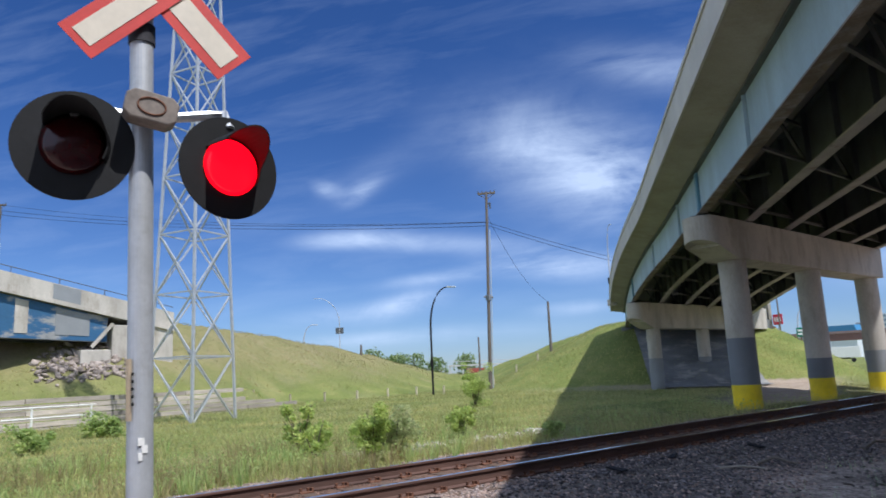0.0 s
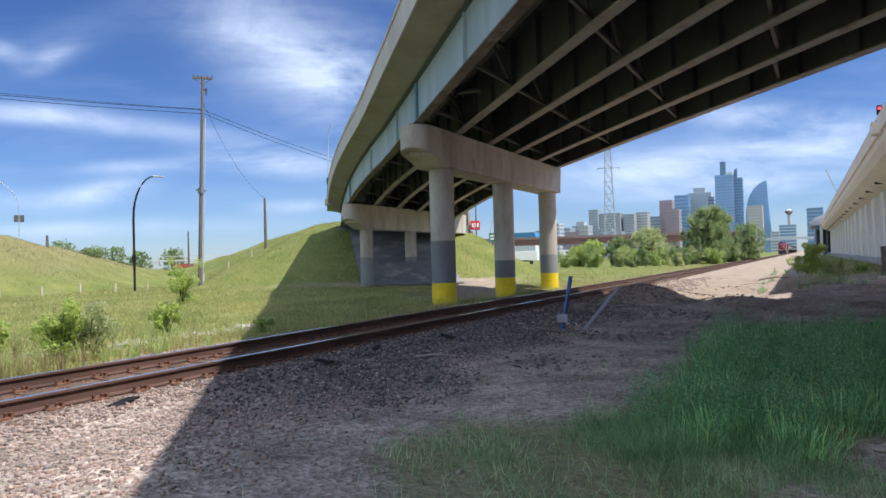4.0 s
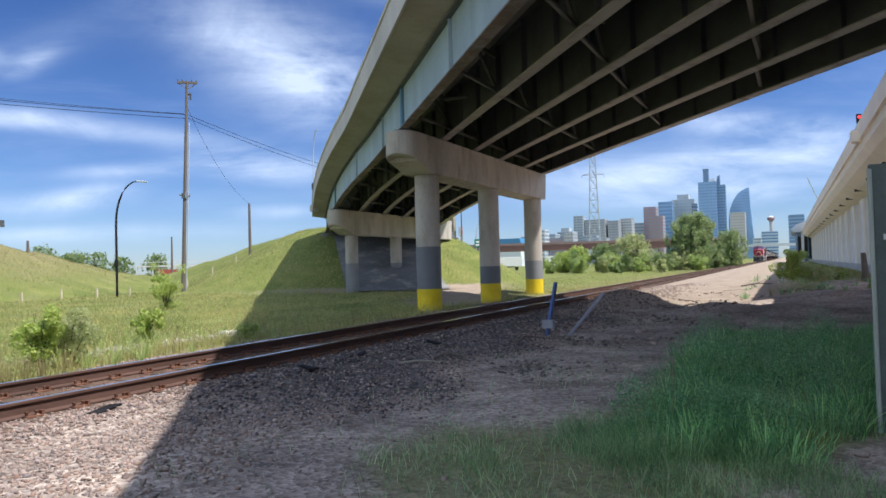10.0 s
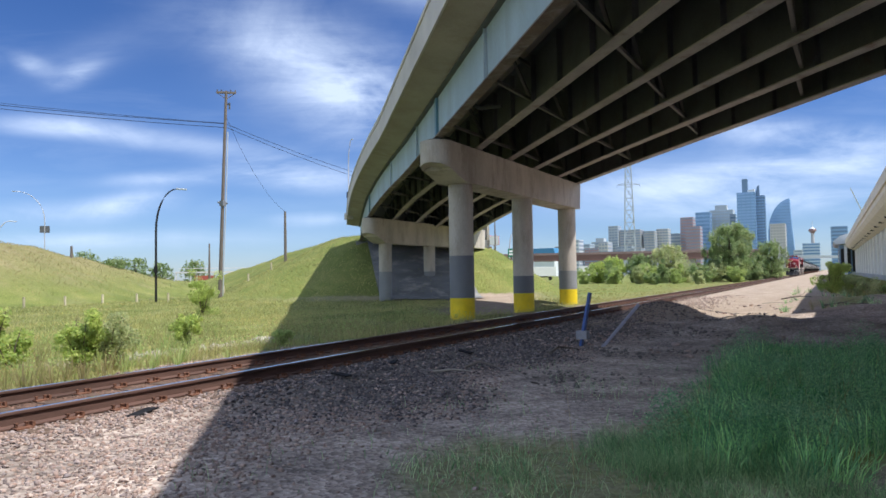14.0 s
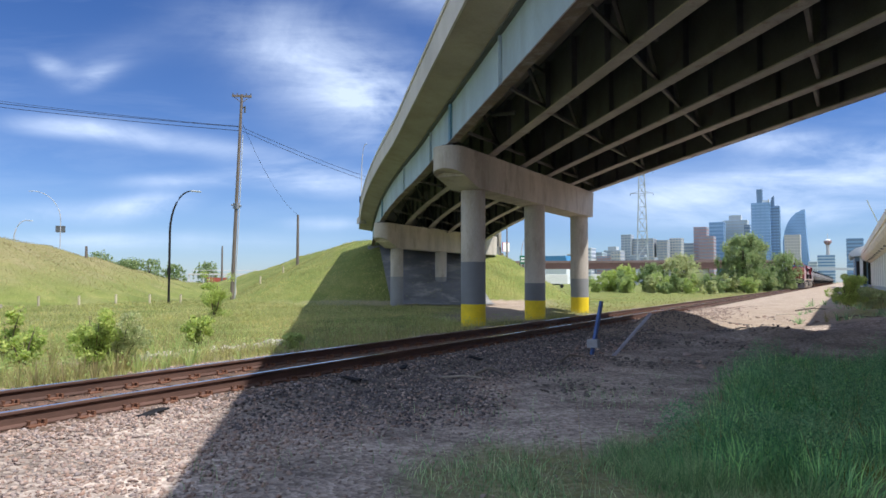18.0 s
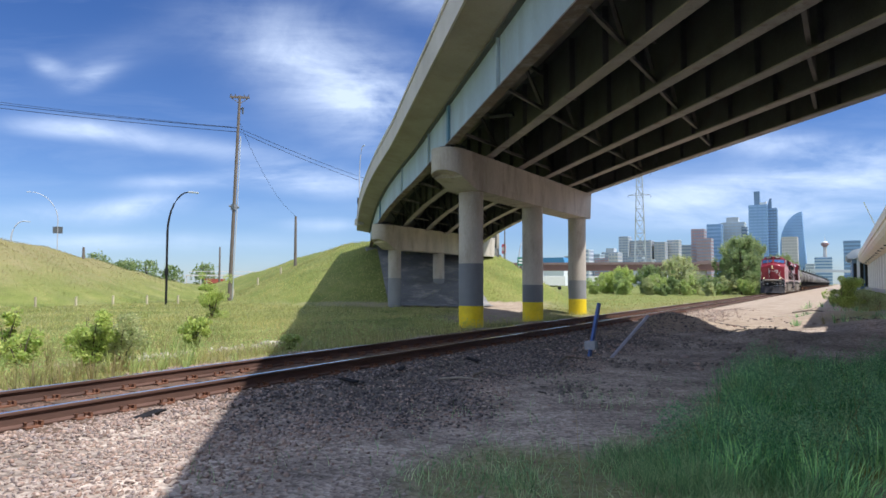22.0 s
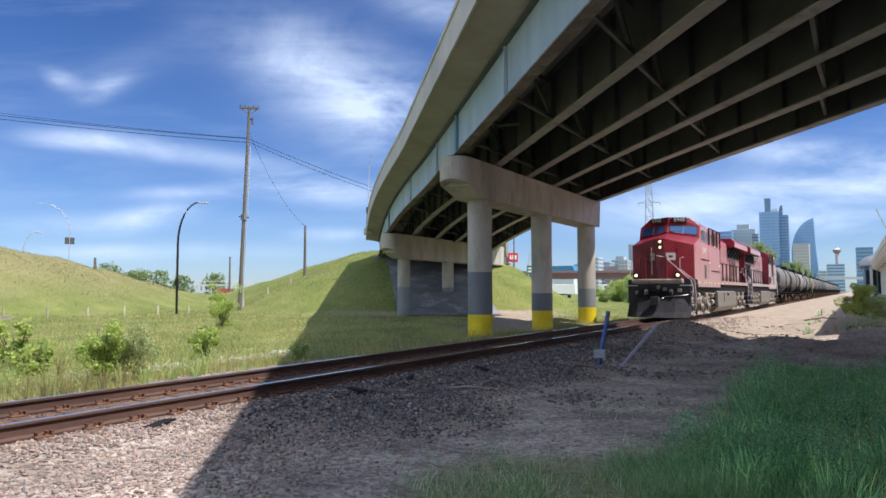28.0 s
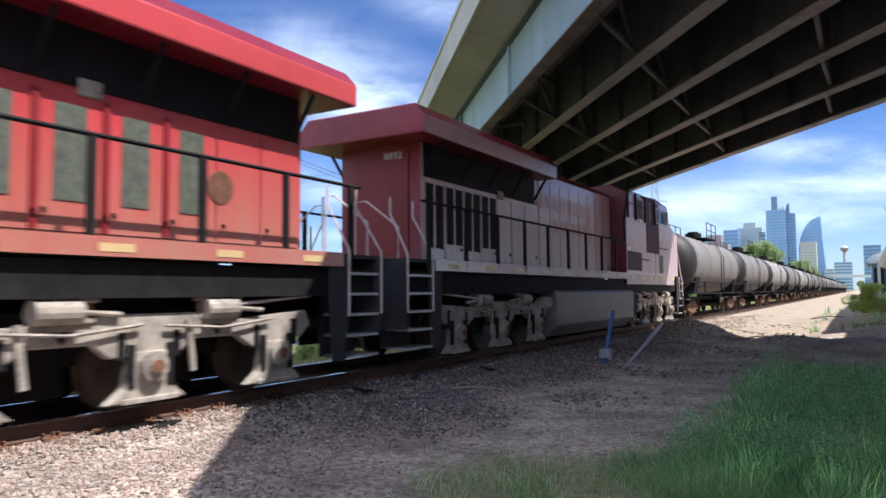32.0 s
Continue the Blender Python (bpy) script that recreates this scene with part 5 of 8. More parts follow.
    # trucks
    for base in (0.55, 14.75):
        tr = P("truck", M().box(-0.7, 0.7, base - 0.2, base + 4.2, 0.55, 1.15).box(-1.0, 1.0, base + 1.6, base + 2.4, 0.7, 1.3), UNDER)
        for y in (base + 0.95, base + 2.95, base + 3.6):
            part("traction_motor", M().box(-0.62, 0.62, y - 0.45, y + 0.45, 0.2, 0.85), UNDER, tr, bevel=0.04)
        for s in (-1, 1):
            xa, xb = min(s * 1.16, s * 1.30), max(s * 1.16, s * 1.30)
            f = M().prism_x([(base - 0.75, 0.86), (base - 0.6, 0.72), (base + 0.35, 0.62), (base + 0.6, 0.80), (base + 1.3, 0.80), (base + 1.5, 0.64), (base + 2.4, 0.64), (base + 2.6, 0.80), (base + 3.3, 0.80), (base + 3.6, 0.62), (base + 4.5, 0.72), (base + 4.7, 0.88), (base + 4.6, 1.10), (base + 3.4, 1.02), (base + 2.6, 1.12), (base + 1.4, 1.12), (base + 0.5, 1.02), (base - 0.6, 1.10)], xa, xb)
            sf = part("side_frame", f, TRUCK, tr, "dusty cast side frame", bevel=0.02)
            for a in (0, 2.0, 4.0):
                y = base + a
                pd = M().prism_x([(y - 0.55, 0.14), (y + 0.50, 0.14), (y + 0.30, 0.30), (y + 0.24, 0.70), (y - 0.24, 0.70), (y - 0.32, 0.30)], xa + 0.02 * s, xb + 0.02 * s)
                part("pedestal", pd, TRUCK, sf, bevel=0.02)
                part("axle_box", M().cyl((s * 1.28, y, 0.53), (s * 1.42, y, 0.53), 0.17, n=16).cyl((s * 1.42, y, 0.53), (s * 1.45, y, 0.53), 0.11, n=12), TRUCK, sf, smooth=False)
                for dy in (-0.36, 0.36):
                    part("spring", M().cyl((s * 1.22, y + dy, 0.62), (s * 1.22, y + dy, 0.92), 0.10, n=10), UNDER, sf)
            xo = s * 1.305
            for y, w, z in ((base + 0.95, 0.20, 0.90), (base + 2.95, 0.20, 0.90), (base + 4.35, 0.16, 0.92), (base - 0.35, 0.16, 0.92)):
                part("casting_hole", M().prism_x([(y - w / 2, z + 0.06), (y + w / 2, z + 0.06), (y + 0.02, z - 0.09)], min(xo, xo - s * 0.012), max(xo, xo - s * 0.012)), UNDER, sf)
            for a in (1.0, 3.0):
                y = base + a
                part("spring_pack", M().box(min(s * 1.2, s * 1.34), max(s * 1.2, s * 1.34), y - 0.30, y + 0.30, 1.04, 1.10), TRUCK, sf, bevel=0.01)
                for i in range(6):
                    part("coil", M().cyl((s * 1.30, y - 0.25 + i * 0.1, 1.09), (s * 1.30, y - 0.25 + i * 0.1, 1.26), 0.045, n=8), RUST, sf)
                part("spring_cap", M().box(min(s * 1.2, s * 1.36), max(s * 1.2, s * 1.36), y - 0.34, y + 0.34, 1.25, 1.31), TRUCK, sf, bevel=0.015)
                part("brake_rod", M().tube([(s * 1.36, y - 0.85, 0.98), (s * 1.38, y, 0.92), (s * 1.36, y + 0.85, 1.0)], 0.022), TRUCK, sf)
                part("brake_hanger", M().bar((s * 1.33, y - 0.5, 1.05), (s * 1.33, y - 0.42, 0.42), 0.07, 0.04), TRUCK, sf)
            for a in (0, 2.0, 4.0):
                y = base + a
                part("journal_cap", M().cyl((s * 1.45, y, 0.53), (s * 1.475, y, 0.53), 0.075, n=12), RUST, sf)
                part("pedestal_tie", M().box(min(s * 1.24, s * 1.36), max(s * 1.24, s * 1.36), y - 0.36, y + 0.36, 0.13, 0.19), TRUCK, sf, bevel=0.01)
                part("wear_plate", M().box(min(s * 1.3, s * 1.335), max(s * 1.3, s * 1.335), y - 0.30, y - 0.21, 0.3, 0.78), UNDER, sf)
                part("wear_plate", M().box(min(s * 1.3, s * 1.335), max(s * 1.3, s * 1.335), y + 0.21, y + 0.30, 0.3, 0.78), UNDER, sf)
            for y in (base + 0.9, base + 3.0):
                part("brake_cylinder", M().cyl((s * 1.34, y - 0.28, 1.16), (s * 1.34, y + 0.22, 1.16), 0.13, n=14).cyl((s * 1.34, y + 0.22, 1.16), (s * 1.34, y + 0.7, 1.12), 0.03, n=8), TRUCK, sf)
            part("sand_pipe", M().tube([(s * 1.3, base + 4.9, 1.45), (s * 1.35, base + 4.6, 1.3), (s * 1.35, base + 3.2, 1.2)], 0.025), GRAB, sf)
    ws = wheelset()
    for y in (0.55, 2.55, 4.55, 14.75, 16.75, 18.75):
        w = new("wheelset", ws)
        w.parent, w.location = lo, (0, y, 0.52)
    return lo


TANK_PAINT = [mat("tank_car_grey", (0.185, 0.170, 0.162), 0.7, var=0.15, scale=0.5, bump=0.05, alt=(0.15, 0.135, 0.125), alt_at=0.57, stretch=(1, 1, 0.4)),
              mat("tank_car_white", (0.28, 0.262, 0.25), 0.7, var=0.12, scale=0.5, bump=0.05, alt=(0.27, 0.24, 0.22), alt_at=0.58, stretch=(1, 1, 0.4)),
              mat("tank_car_dark", (0.10, 0.10, 0.105), 0.55, var=0.2, scale=0.5, bump=0.05)]
# dark heads: shadow on the car ends put into the paint
TANK_HEAD = mat("shadow_black_tank_head", (0.022, 0.020, 0.022), 0.6, var=0.25, scale=1.0, bump=0.05)
CAR_LEN = 16.9


def make_tank_car(paint, label):
    tc = thing("tank_car", label, "tank car", group="tank cars behind the locomotives")
    P = lambda name, m, mt, lab="", bevel=0.0, smooth=False, par=None: part(name, m, mt, par or tc, lab, bevel, smooth)
    n = 28
    rings = []
    L, R, zc = 15.0, 1.52, 2.72
    y0 = (CAR_LEN - L) / 2
    for y, r in ((0.0, 0.25), (0.06, 0.75), (0.2, 1.12), (0.42, 1.36), (0.72, 1.49), (0.95, R), (5.0, R), (L - 5.0, R), (L - 0.95, R), (L - 0.72, 1.49), (L - 0.42, 1.36), (L - 0.2, 1.12), (L - 0.06, 0.75), (L, 0.25)):
        rings.append([(r * math.cos(a), y0 + y, zc + r * math.sin(a)) for a in (2 * math.pi * i / n for i in range(n))])
    shell = P("shell", M().loft(rings), paint, smooth=True)
    shell.data.materials.append(TANK_HEAD)
    for p in shell.data.polygons:
        if abs(p.center.y - CAR_LEN / 2) > L / 2 - 1.0:
            p.material_index = 1
    for y in (2.2, 5.6, 12.0, 15.4):
        rr = [[((R + d) * math.cos(a), y + o, zc + (R + d) * math.sin(a)) for a in (2 * math.pi * i / n for i in range(n))] for o, d in ((0, 0), (0, 0.012), (0.12, 0.012), (0.12, 0))]
        part("seam_band", M().loft(rr, caps=False), paint, shell)
    pipe = P("end_sill", M().box(-1.35, 1.35, 0.35, 0.6, 0.95, 1.25).box(-0.25, 0.25, 0.2, 3.4, 0.85, 1.25), UNDER)
    P("end_sill", M().box(-1.35, 1.35, CAR_LEN - 0.6, CAR_LEN - 0.35, 0.95, 1.25).box(-0.25, 0.25, CAR_LEN - 3.4, CAR_LEN - 0.2, 0.85, 1.25), UNDER)
    P("coupler", M().box(-0.13, 0.13, 0.0, CAR_LEN, 0.8, 0.98), UNDER)
    for s in (-1, 1):
        P("side_rail", M().tube([(s * 1.45, 0.5, 1.75), (s * 1.45, CAR_LEN - 0.5, 1.75)], 0.03), UNDER)
        for y in (0.5, 4.0, 8.8, 13.6, CAR_LEN - 0.5):
            P("rail_post", M().bar((s * 1.45, y, 1.15), (s * 1.45, y, 1.78), 0.05), UNDER)
        P("running_board", M().box(min(s * 1.1, s * 1.5), max(s * 1.1, s * 1.5), 0.5, CAR_LEN - 0.5, 1.16, 1.21), UNDER)
    for y in (2.6, CAR_LEN - 2.6):
        P("saddle", M().prism_y([(-1.25, 1.2), (1.25, 1.2), (1.4, 2.0), (0.9, 1.5), (-0.9, 1.5), (-1.4, 2.0)], y - 0.5, y + 0.5), UNDER)
    dome = P("manway", M().cyl((0, 8.8, 4.15), (0, 8.8, 4.62), 0.45, n=18), UNDER)
    part("valve_cover", M().cyl((0, 8.8, 4.62), (0, 8.8, 4.72), 0.3, n=14), UNDER, dome)
    pf = P("platform", M().box(-1.0, 1.0, 7.4, 10.2, 4.22, 4.28), UNDER)
    for s in (-1, 1):
        rl = M().tube([(s * 1.0, 7.4, 5.1), (s * 1.0, 10.2, 5.1)], 0.025).tube([(s * 1.0, 7.4, 4.7), (s * 1.0, 10.2, 4.7)], 0.02)
        for y in (7.4, 8.8, 10.2):
            rl.bar((s * 1.0, y, 4.25), (s * 1.0, y, 5.1), 0.04)
        part("platform_rail", rl, UNDER, pf)
    for s in (-1, 1):
        ld = M().bar((s * 1.56, 8.4, 1.2), (s * 1.56, 8.4, 3.2), 0.03).bar((s * 1.56, 9.2, 1.2), (s * 1.56, 9.2, 3.2), 0.03)
        ld.bar((s * 1.56, 8.4, 3.2), (s * 1.05, 8.4, 4.3), 0.03).bar((s * 1.56, 9.2, 3.2), (s * 1.05, 9.2, 4.3), 0.03)
        lad = P("ladder", ld, UNDER)
        for i in range(7):
            part("rung", M().bar((s * 1.56, 8.4, 1.4 + i * 0.3), (s * 1.56, 9.2, 1.4 + i * 0.3), 0.025), UNDER, lad)
    for base in (1.7, CAR_LEN - 3.5):
        t = P("truck", M().box(-1.1, 1.1, base + 0.65, base + 1.15, 0.5, 0.85), UNDER)
        for s in (-1, 1):
            xa, xb = min(s * 0.98, s * 1.10), max(s * 0.98, s * 1.10)
            part("side_frame", M().prism_x([(base - 0.3, 0.42), (base + 0.2, 0.36), (base + 0.55, 0.22), (base + 1.25, 0.22), (base + 1.6, 0.36), (base + 2.1, 0.42), (base + 2.1, 0.62), (base + 1.3, 0.80), (base + 0.5, 0.80), (base - 0.3, 0.62)], xa, xb), RUST, t)
        for y in (base, base + 1.8):
            w = new("wheelset", CAR_WHEELS)
            w.parent, w.location = t, (0, y, 0.46)
    return tc


CAR_WHEELS = wheelset(0.46)
TRAIN_START, TRAIN_SPEED = 370.86, 11.95


def train_y(t):
    """How far along the line the first nose stands at t seconds."""
    return TRAIN_START - TRAIN_SPEED * t


TRAIN = []       # (thing, distance behind the first nose, turn)
lead = make_locomotive("8948", RED_DUST_LIT, False)
TRAIN.append((lead, 0.0, 0))
second = make_locomotive("8892", RED_PALED, True)
second["label"] = "paled red diesel locomotive running with its long hood forward"
for y0, y1, z0, z1 in ((3.10, 5.0, 2.75, 4.70), (5.7, 7.5, 2.05, 2.70)):
    part("repainted_panel", M().box(-1.5395, -1.5315, y0, y1, z0, z1), DUCT, second, "cleaner dark red panel")
TRAIN.append((second, 42.6, 180))
pats = [make_tank_car(TANK_PAINT[0], "grey railway tank car with black walkway and stained shell"),
        make_tank_car(TANK_PAINT[1], "off-white railway tank car with black walkway and stained shell"),
        make_tank_car(TANK_PAINT[2], "black railway tank car with top platform")]
ORDER = [0, 0, 1, 0, 1, 0, 0, 2, 0, 1, 0, 0, 1, 2, 0, 0, 1, 0, 2, 0, 0, 1, 0, 0]
used = set()
for i, k in enumerate(ORDER):
    car = pats[k] if k not in used else copy_thing(pats[k], pose(0, 0, 0))
    used.add(k)
    TRAIN.append((car, 45.1 + i * CAR_LEN, 0))


# ---- the distance ----
# pale, bluish colours: distance haze is mixed into the facades
GLASS_BLUE = mat("blue_tower_glass", (0.20, 0.33, 0.52), 0.25, 0.2, var=0.15, scale=0.02, bump=0)
GLASS_DEEP = mat("deep_blue_glass", (0.14, 0.22, 0.33), 0.25, 0.2, var=0.2, scale=0.02, bump=0)
GLASS_PALE = mat("pale_blue_facade", (0.44, 0.53, 0.62), 0.5, var=0.1, scale=0.02, bump=0)
GLASS_SKY = mat("sky_blue_glass", (0.25, 0.41, 0.64), 0.25, 0.2, var=0.1, scale=0.02, bump=0)
F_RED = mat("red_granite", (0.42, 0.28, 0.29), 0.7, var=0.1, scale=0.02, bump=0)
F_GREY = mat("grey_facade", (0.42, 0.46, 0.50), 0.7, var=0.1, scale=0.02, bump=0)
F_BROWN = mat("brown_facade", (0.42, 0.41, 0.42), 0.7, var=0.1, scale=0.02, bump=0)
F_TAN = mat("tan_facade", (0.54, 0.52, 0.51), 0.7, var=0.1, scale=0.02, bump=0)
F_WHITE = mat("white_facade", (0.60, 0.63, 0.66), 0.7, var=0.05, scale=0.02, bump=0)
BAND = mat("window_band_glass", (0.26, 0.32, 0.40), 0.3, 0.1, var=0.15, scale=0.05, bump=0)


def tower(label, x0, x1, y, depth, h, body, band, floors, mullions=0, cap=0.0, parent=None):
    t = parent or thing("office_tower", label, "building", (0, 0, 0), group="downtown towers")
    part("tower_body", M().box(x0, x1, y, y + depth, -2, h), body, t)
    if cap:
        w = x1 - x0
        part("roof_plant", M().box(x0 + w * 0.25, x1 - w * 0.25, y + 2, y + depth * 0.6, h, h + cap), F_GREY, t)
    if floors:
        st = h / floors
        b = M().box(x0 + 0.8, x1 - 0.8, y - 0.35, y, 0, st * 0.5)
        b.box(x1, x1 + 0.35, y + 1, y + depth - 1, 0, st * 0.5).box(x0 - 0.35, x0, y + 1, y + depth - 1, 0, st * 0.5)
        me = b.mesh("window_band", band)
        for i in range(floors):
            o = new("window_band", me)
            o.parent, o.location = t, (0, 0, (i + 0.3) * st)
    for i in range(mullions):
        x = x0 + (x1 - x0) * (i + 1) / (mullions + 1)
        part("pier_strip", M().box(x - 0.5, x + 0.5, y - 0.6, y, 0, h), body, t)
    return t


def make_skyline():
    tower("low teal glass office block behind trees", -341, -318, 1046, 25, 47, GLASS_PALE, BAND, 8)
    tower("pale domed hall behind the freeway", -333, -307, 1104, 30, 52, F_GREY, BAND, 9, cap=6)
    tower("plain grey residential tower block", -320, -304, 1158, 22, 80, F_GREY, BAND, 18, 2)
    tower("grey-brown residential tower with balconies", -303, -269, 1165, 25, 73, F_BROWN, BAND, 17, 3)
    tower("brown residential tower with pale corners", -265.7, -248, 1172, 22, 70, F_BROWN, BAND, 16, 2)
    tower("pale residential tower beside a twin", -250, -231, 1197, 22, 74, F_TAN, BAND, 16, 3)
    tower("low grey-green office building", -263, -243, 1377, 25, 75, F_GREY, BAND, 12)
    tower("red granite office tower with stepped top", -235, -213, 1331, 30, 101, F_RED, BAND, 18, 4)
    tower("lower red granite office tower", -218, -194, 1284, 28, 81, F_RED, BAND, 14, 5)
    tower("blue glass office tower with plain faces", -232, -205, 1484, 30, 121, GLASS_SKY, GLASS_BLUE, 16)
    tower("broad pale grey office slab with roof plant", -214, -168, 1540, 34, 128, GLASS_PALE, F_GREY, 20, 5, cap=10)
    tower("narrow dark glass office tower", -168, -158, 1491, 20, 114, GLASS_DEEP, BAND, 16)
    for x0, x1, y, h, body, lab in ((-333, -312, 930, 40, F_TAN, "low tan apartment block"), (-304, -290, 905, 47, F_WHITE, "white apartment block with dark windows"), (-287, -268, 920, 36, F_RED, "low red brick block"),
                                    (-262, -250, 900, 41, F_TAN, "narrow tan apartment block"), (-246, -226, 930, 37, F_GREY, "low grey office block"), (-222, -208, 905, 33, F_BROWN, "small brown apartment block")):
        tower(lab + " below the towers", x0, x1, y, 20, h, body, BAND, 9, 2)
    a = tower("tall blue glass tower with a roof mast block", -144.5, -114, 1394, 34, 146, GLASS_BLUE, GLASS_SKY, 26, 3)
    part("roof_block", M().box(-135.5, -126.2, 1398, 1412, 146, 171), GLASS_DEEP, a)
    part("roof_frame", M().box(-126, -115, 1396, 1397, 146, 150).box(-116, -115, 1396, 1410, 146, 152), F_WHITE, a)
    b = tower("dark blue glass tower with a slanted roof fin", -116, -99.5, 1416, 26, 141, GLASS_DEEP, GLASS_BLUE, 26, 2)
    part("roof_fin", M().prism_y([(-115.5, 141), (-108, 141), (-108.5, 160), (-112, 157)], 1418, 1430), GLASS_DEEP, b)
    c = thing("crescent_tower", "tall curved blue glass tower with a sloping top", "building", group="downtown towers")
    prof = [(-108, -2), (-57.5, -2)]
    prof += [(-66 + 7.5 * (1 - i / 8) ** 1.3, 34 + 115 * i / 8) for i in range(9)]
    prof += [(-72, 147.5), (-82, 142), (-91, 133), (-98, 121), (-103.5, 106), (-107, 84)]
    part("glass_shell", M().prism_y(prof, 1597, 1640), GLASS_SKY, c)
    for i in range(22):
        z = 12 + i * 6
        xl = -107 + max(0.0, (z - 84) / 63) ** 2 * 35
        part("floor_band", M().box(xl + 2, -62 - max(0, z - 60) * 0.04, 1596.4, 1597, z, z + 0.9), GLASS_BLUE, c)
    tower("tan stone office tower in front of the curved tower", -84.5, -61, 1298, 25, 80, F_TAN, F_BROWN, 16, 4)
    tower("small pale office block", -50, -37, 1299, 20, 35, F_WHITE, BAND, 7)
    tower("square teal glass building under the observation tower", -42, -13, 1490, 30, 52, GLASS_PALE, GLASS_BLUE, 9)
    ot = thing("observation_tower", "slender concrete observation tower with a red-rimmed pod", "tower")
    part("shaft", M().cyl((-25, 1530, 0), (-25, 1530, 72), 3.6, 2.9, n=16), F_BROWN, ot)
    part("pod", M().cyl((-25, 1530, 72), (-25, 1530, 77), 2.6, 7.0, n=20).cyl((-25, 1530, 77), (-25, 1530, 80.5), 7.0, 6.6, n=20), mat("pod_red", (0.26, 0.16, 0.17), 0.6, var=0.1, bump=0), ot, "dark red viewing pod")
    part("pod_roof", M().cyl((-25, 1530, 80.5), (-25, 1530, 83.5), 6.0, 2.6, n=20).cyl((-25, 1530, 83.5), (-25, 1530, 95), 0.6, 0.2, n=6), F_WHITE, ot)
    tower("blue glass office block beyond the guideway", 4.8, 26.4, 1200, 30, 66, GLASS_BLUE, GLASS_DEEP, 12)
    st = thing("station_building", "dark glazed station building with a roof canopy beside the guideway", "building")
    part("station_body", M().box(2.4, 8.8, 196, 226, -0.3, 7.6), GLASS_DEEP, st)
    for i in range(5):
        part("dark_pane", M().box(2.7 + i * 1.2, 3.6 + i * 1.2, 195.9, 196, 1.0, 6.6), BLACK, st)
    part("station_column", M().box(3.4, 4.0, 193.2, 194.2, -0.3, 7.6), F_WHITE, st)
    part("canopy", M().prism_y([(1.6, 7.6), (12, 8.0), (12, 9.0), (6, 10.6), (2.6, 9.6), (1.2, 8.4)], 192.5, 228), F_GREY, st)
    cr = thing("tower_crane", "white luffing construction crane over the roofs", "crane")
    part("jib", M().bar((24, 900, 92), (44, 900, 40), 1.1), F_WHITE, cr)
    part("mast", M().bar((44, 900, -1), (44, 900, 46), 1.6), F_WHITE, cr)
    fo = thing("foot_overbridge", "pale arched overbridge across the line in the distance", "bridge")
    part("span", M().loft([[(x, 420, z), (x, 424, z), (x, 424, z + 1.3), (x, 420, z + 1.3)] for x, z in ((-34, 6.6), (-22, 7.6), (-9, 8.0), (4, 7.6), (16, 6.8))]), F_WHITE, fo)
    for x in (-33, 14):
        part("tower_leg", M().box(x - 1, x + 1, 420.5, 423.5, -1, 6.8), F_WHITE, fo)
    fb = thing("brown_freeway_bridge", "long brown freeway bridge on slim columns", "bridge")
    BR = mat("brown_girder_paint", (0.17, 0.09, 0.08), 0.7, var=0.15, scale=0.1, bump=0)
    part("girder", M().add([(-150, 221, 6.4), (-20, 262, 6.2), (-20, 268, 6.2), (-150, 227, 6.4), (-150, 221, 8.5), (-20, 262, 8.3), (-20, 268, 8.3), (-150, 227, 8.5)],
                           [(0, 3, 2, 1), (4, 5, 6, 7), (0, 1, 5, 4), (1, 2, 6, 5), (2, 3, 7, 6), (3, 0, 4, 7)]), BR, fb)
    part("bridge_parapet", M().add([(-150, 220.8, 8.5), (-20, 261.8, 8.3), (-20, 262.3, 8.3), (-150, 221.3, 8.5), (-150, 220.8, 9.3), (-20, 261.8, 9.1), (-20, 262.3, 9.1), (-150, 221.3, 9.3)],
                                   [(0, 3, 2, 1), (4, 5, 6, 7), (0, 1, 5, 4), (1, 2, 6, 5), (2, 3, 7, 6), (3, 0, 4, 7)]), mat("brown_parapet", (0.25, 0.17, 0.16), 0.8, bump=0), fb)
    for i in range(9):
        f = (i + 0.5) / 9
        x, y = -150 + 130 * f, 224 + 41 * f
        part("pier", M().box(x - 0.8, x + 0.8, y - 1.5, y + 1.5, -1, 6.4), F_BROWN, fb)
    bl = thing("blue_warehouse", "low building with a bright blue roof far off", "building")
    part("warehouse_wall", M().box(-219, -201, 560, 590, -1, 17), F_WHITE, bl)
    part("warehouse_roof", M().prism_y([(-221, 17), (-199, 17), (-201, 23.5), (-219, 23.5)], 558, 592), mat("blue_sheet_roof", (0.06, 0.22, 0.42), 0.5, var=0.1, bump=0), bl)


make_skyline()


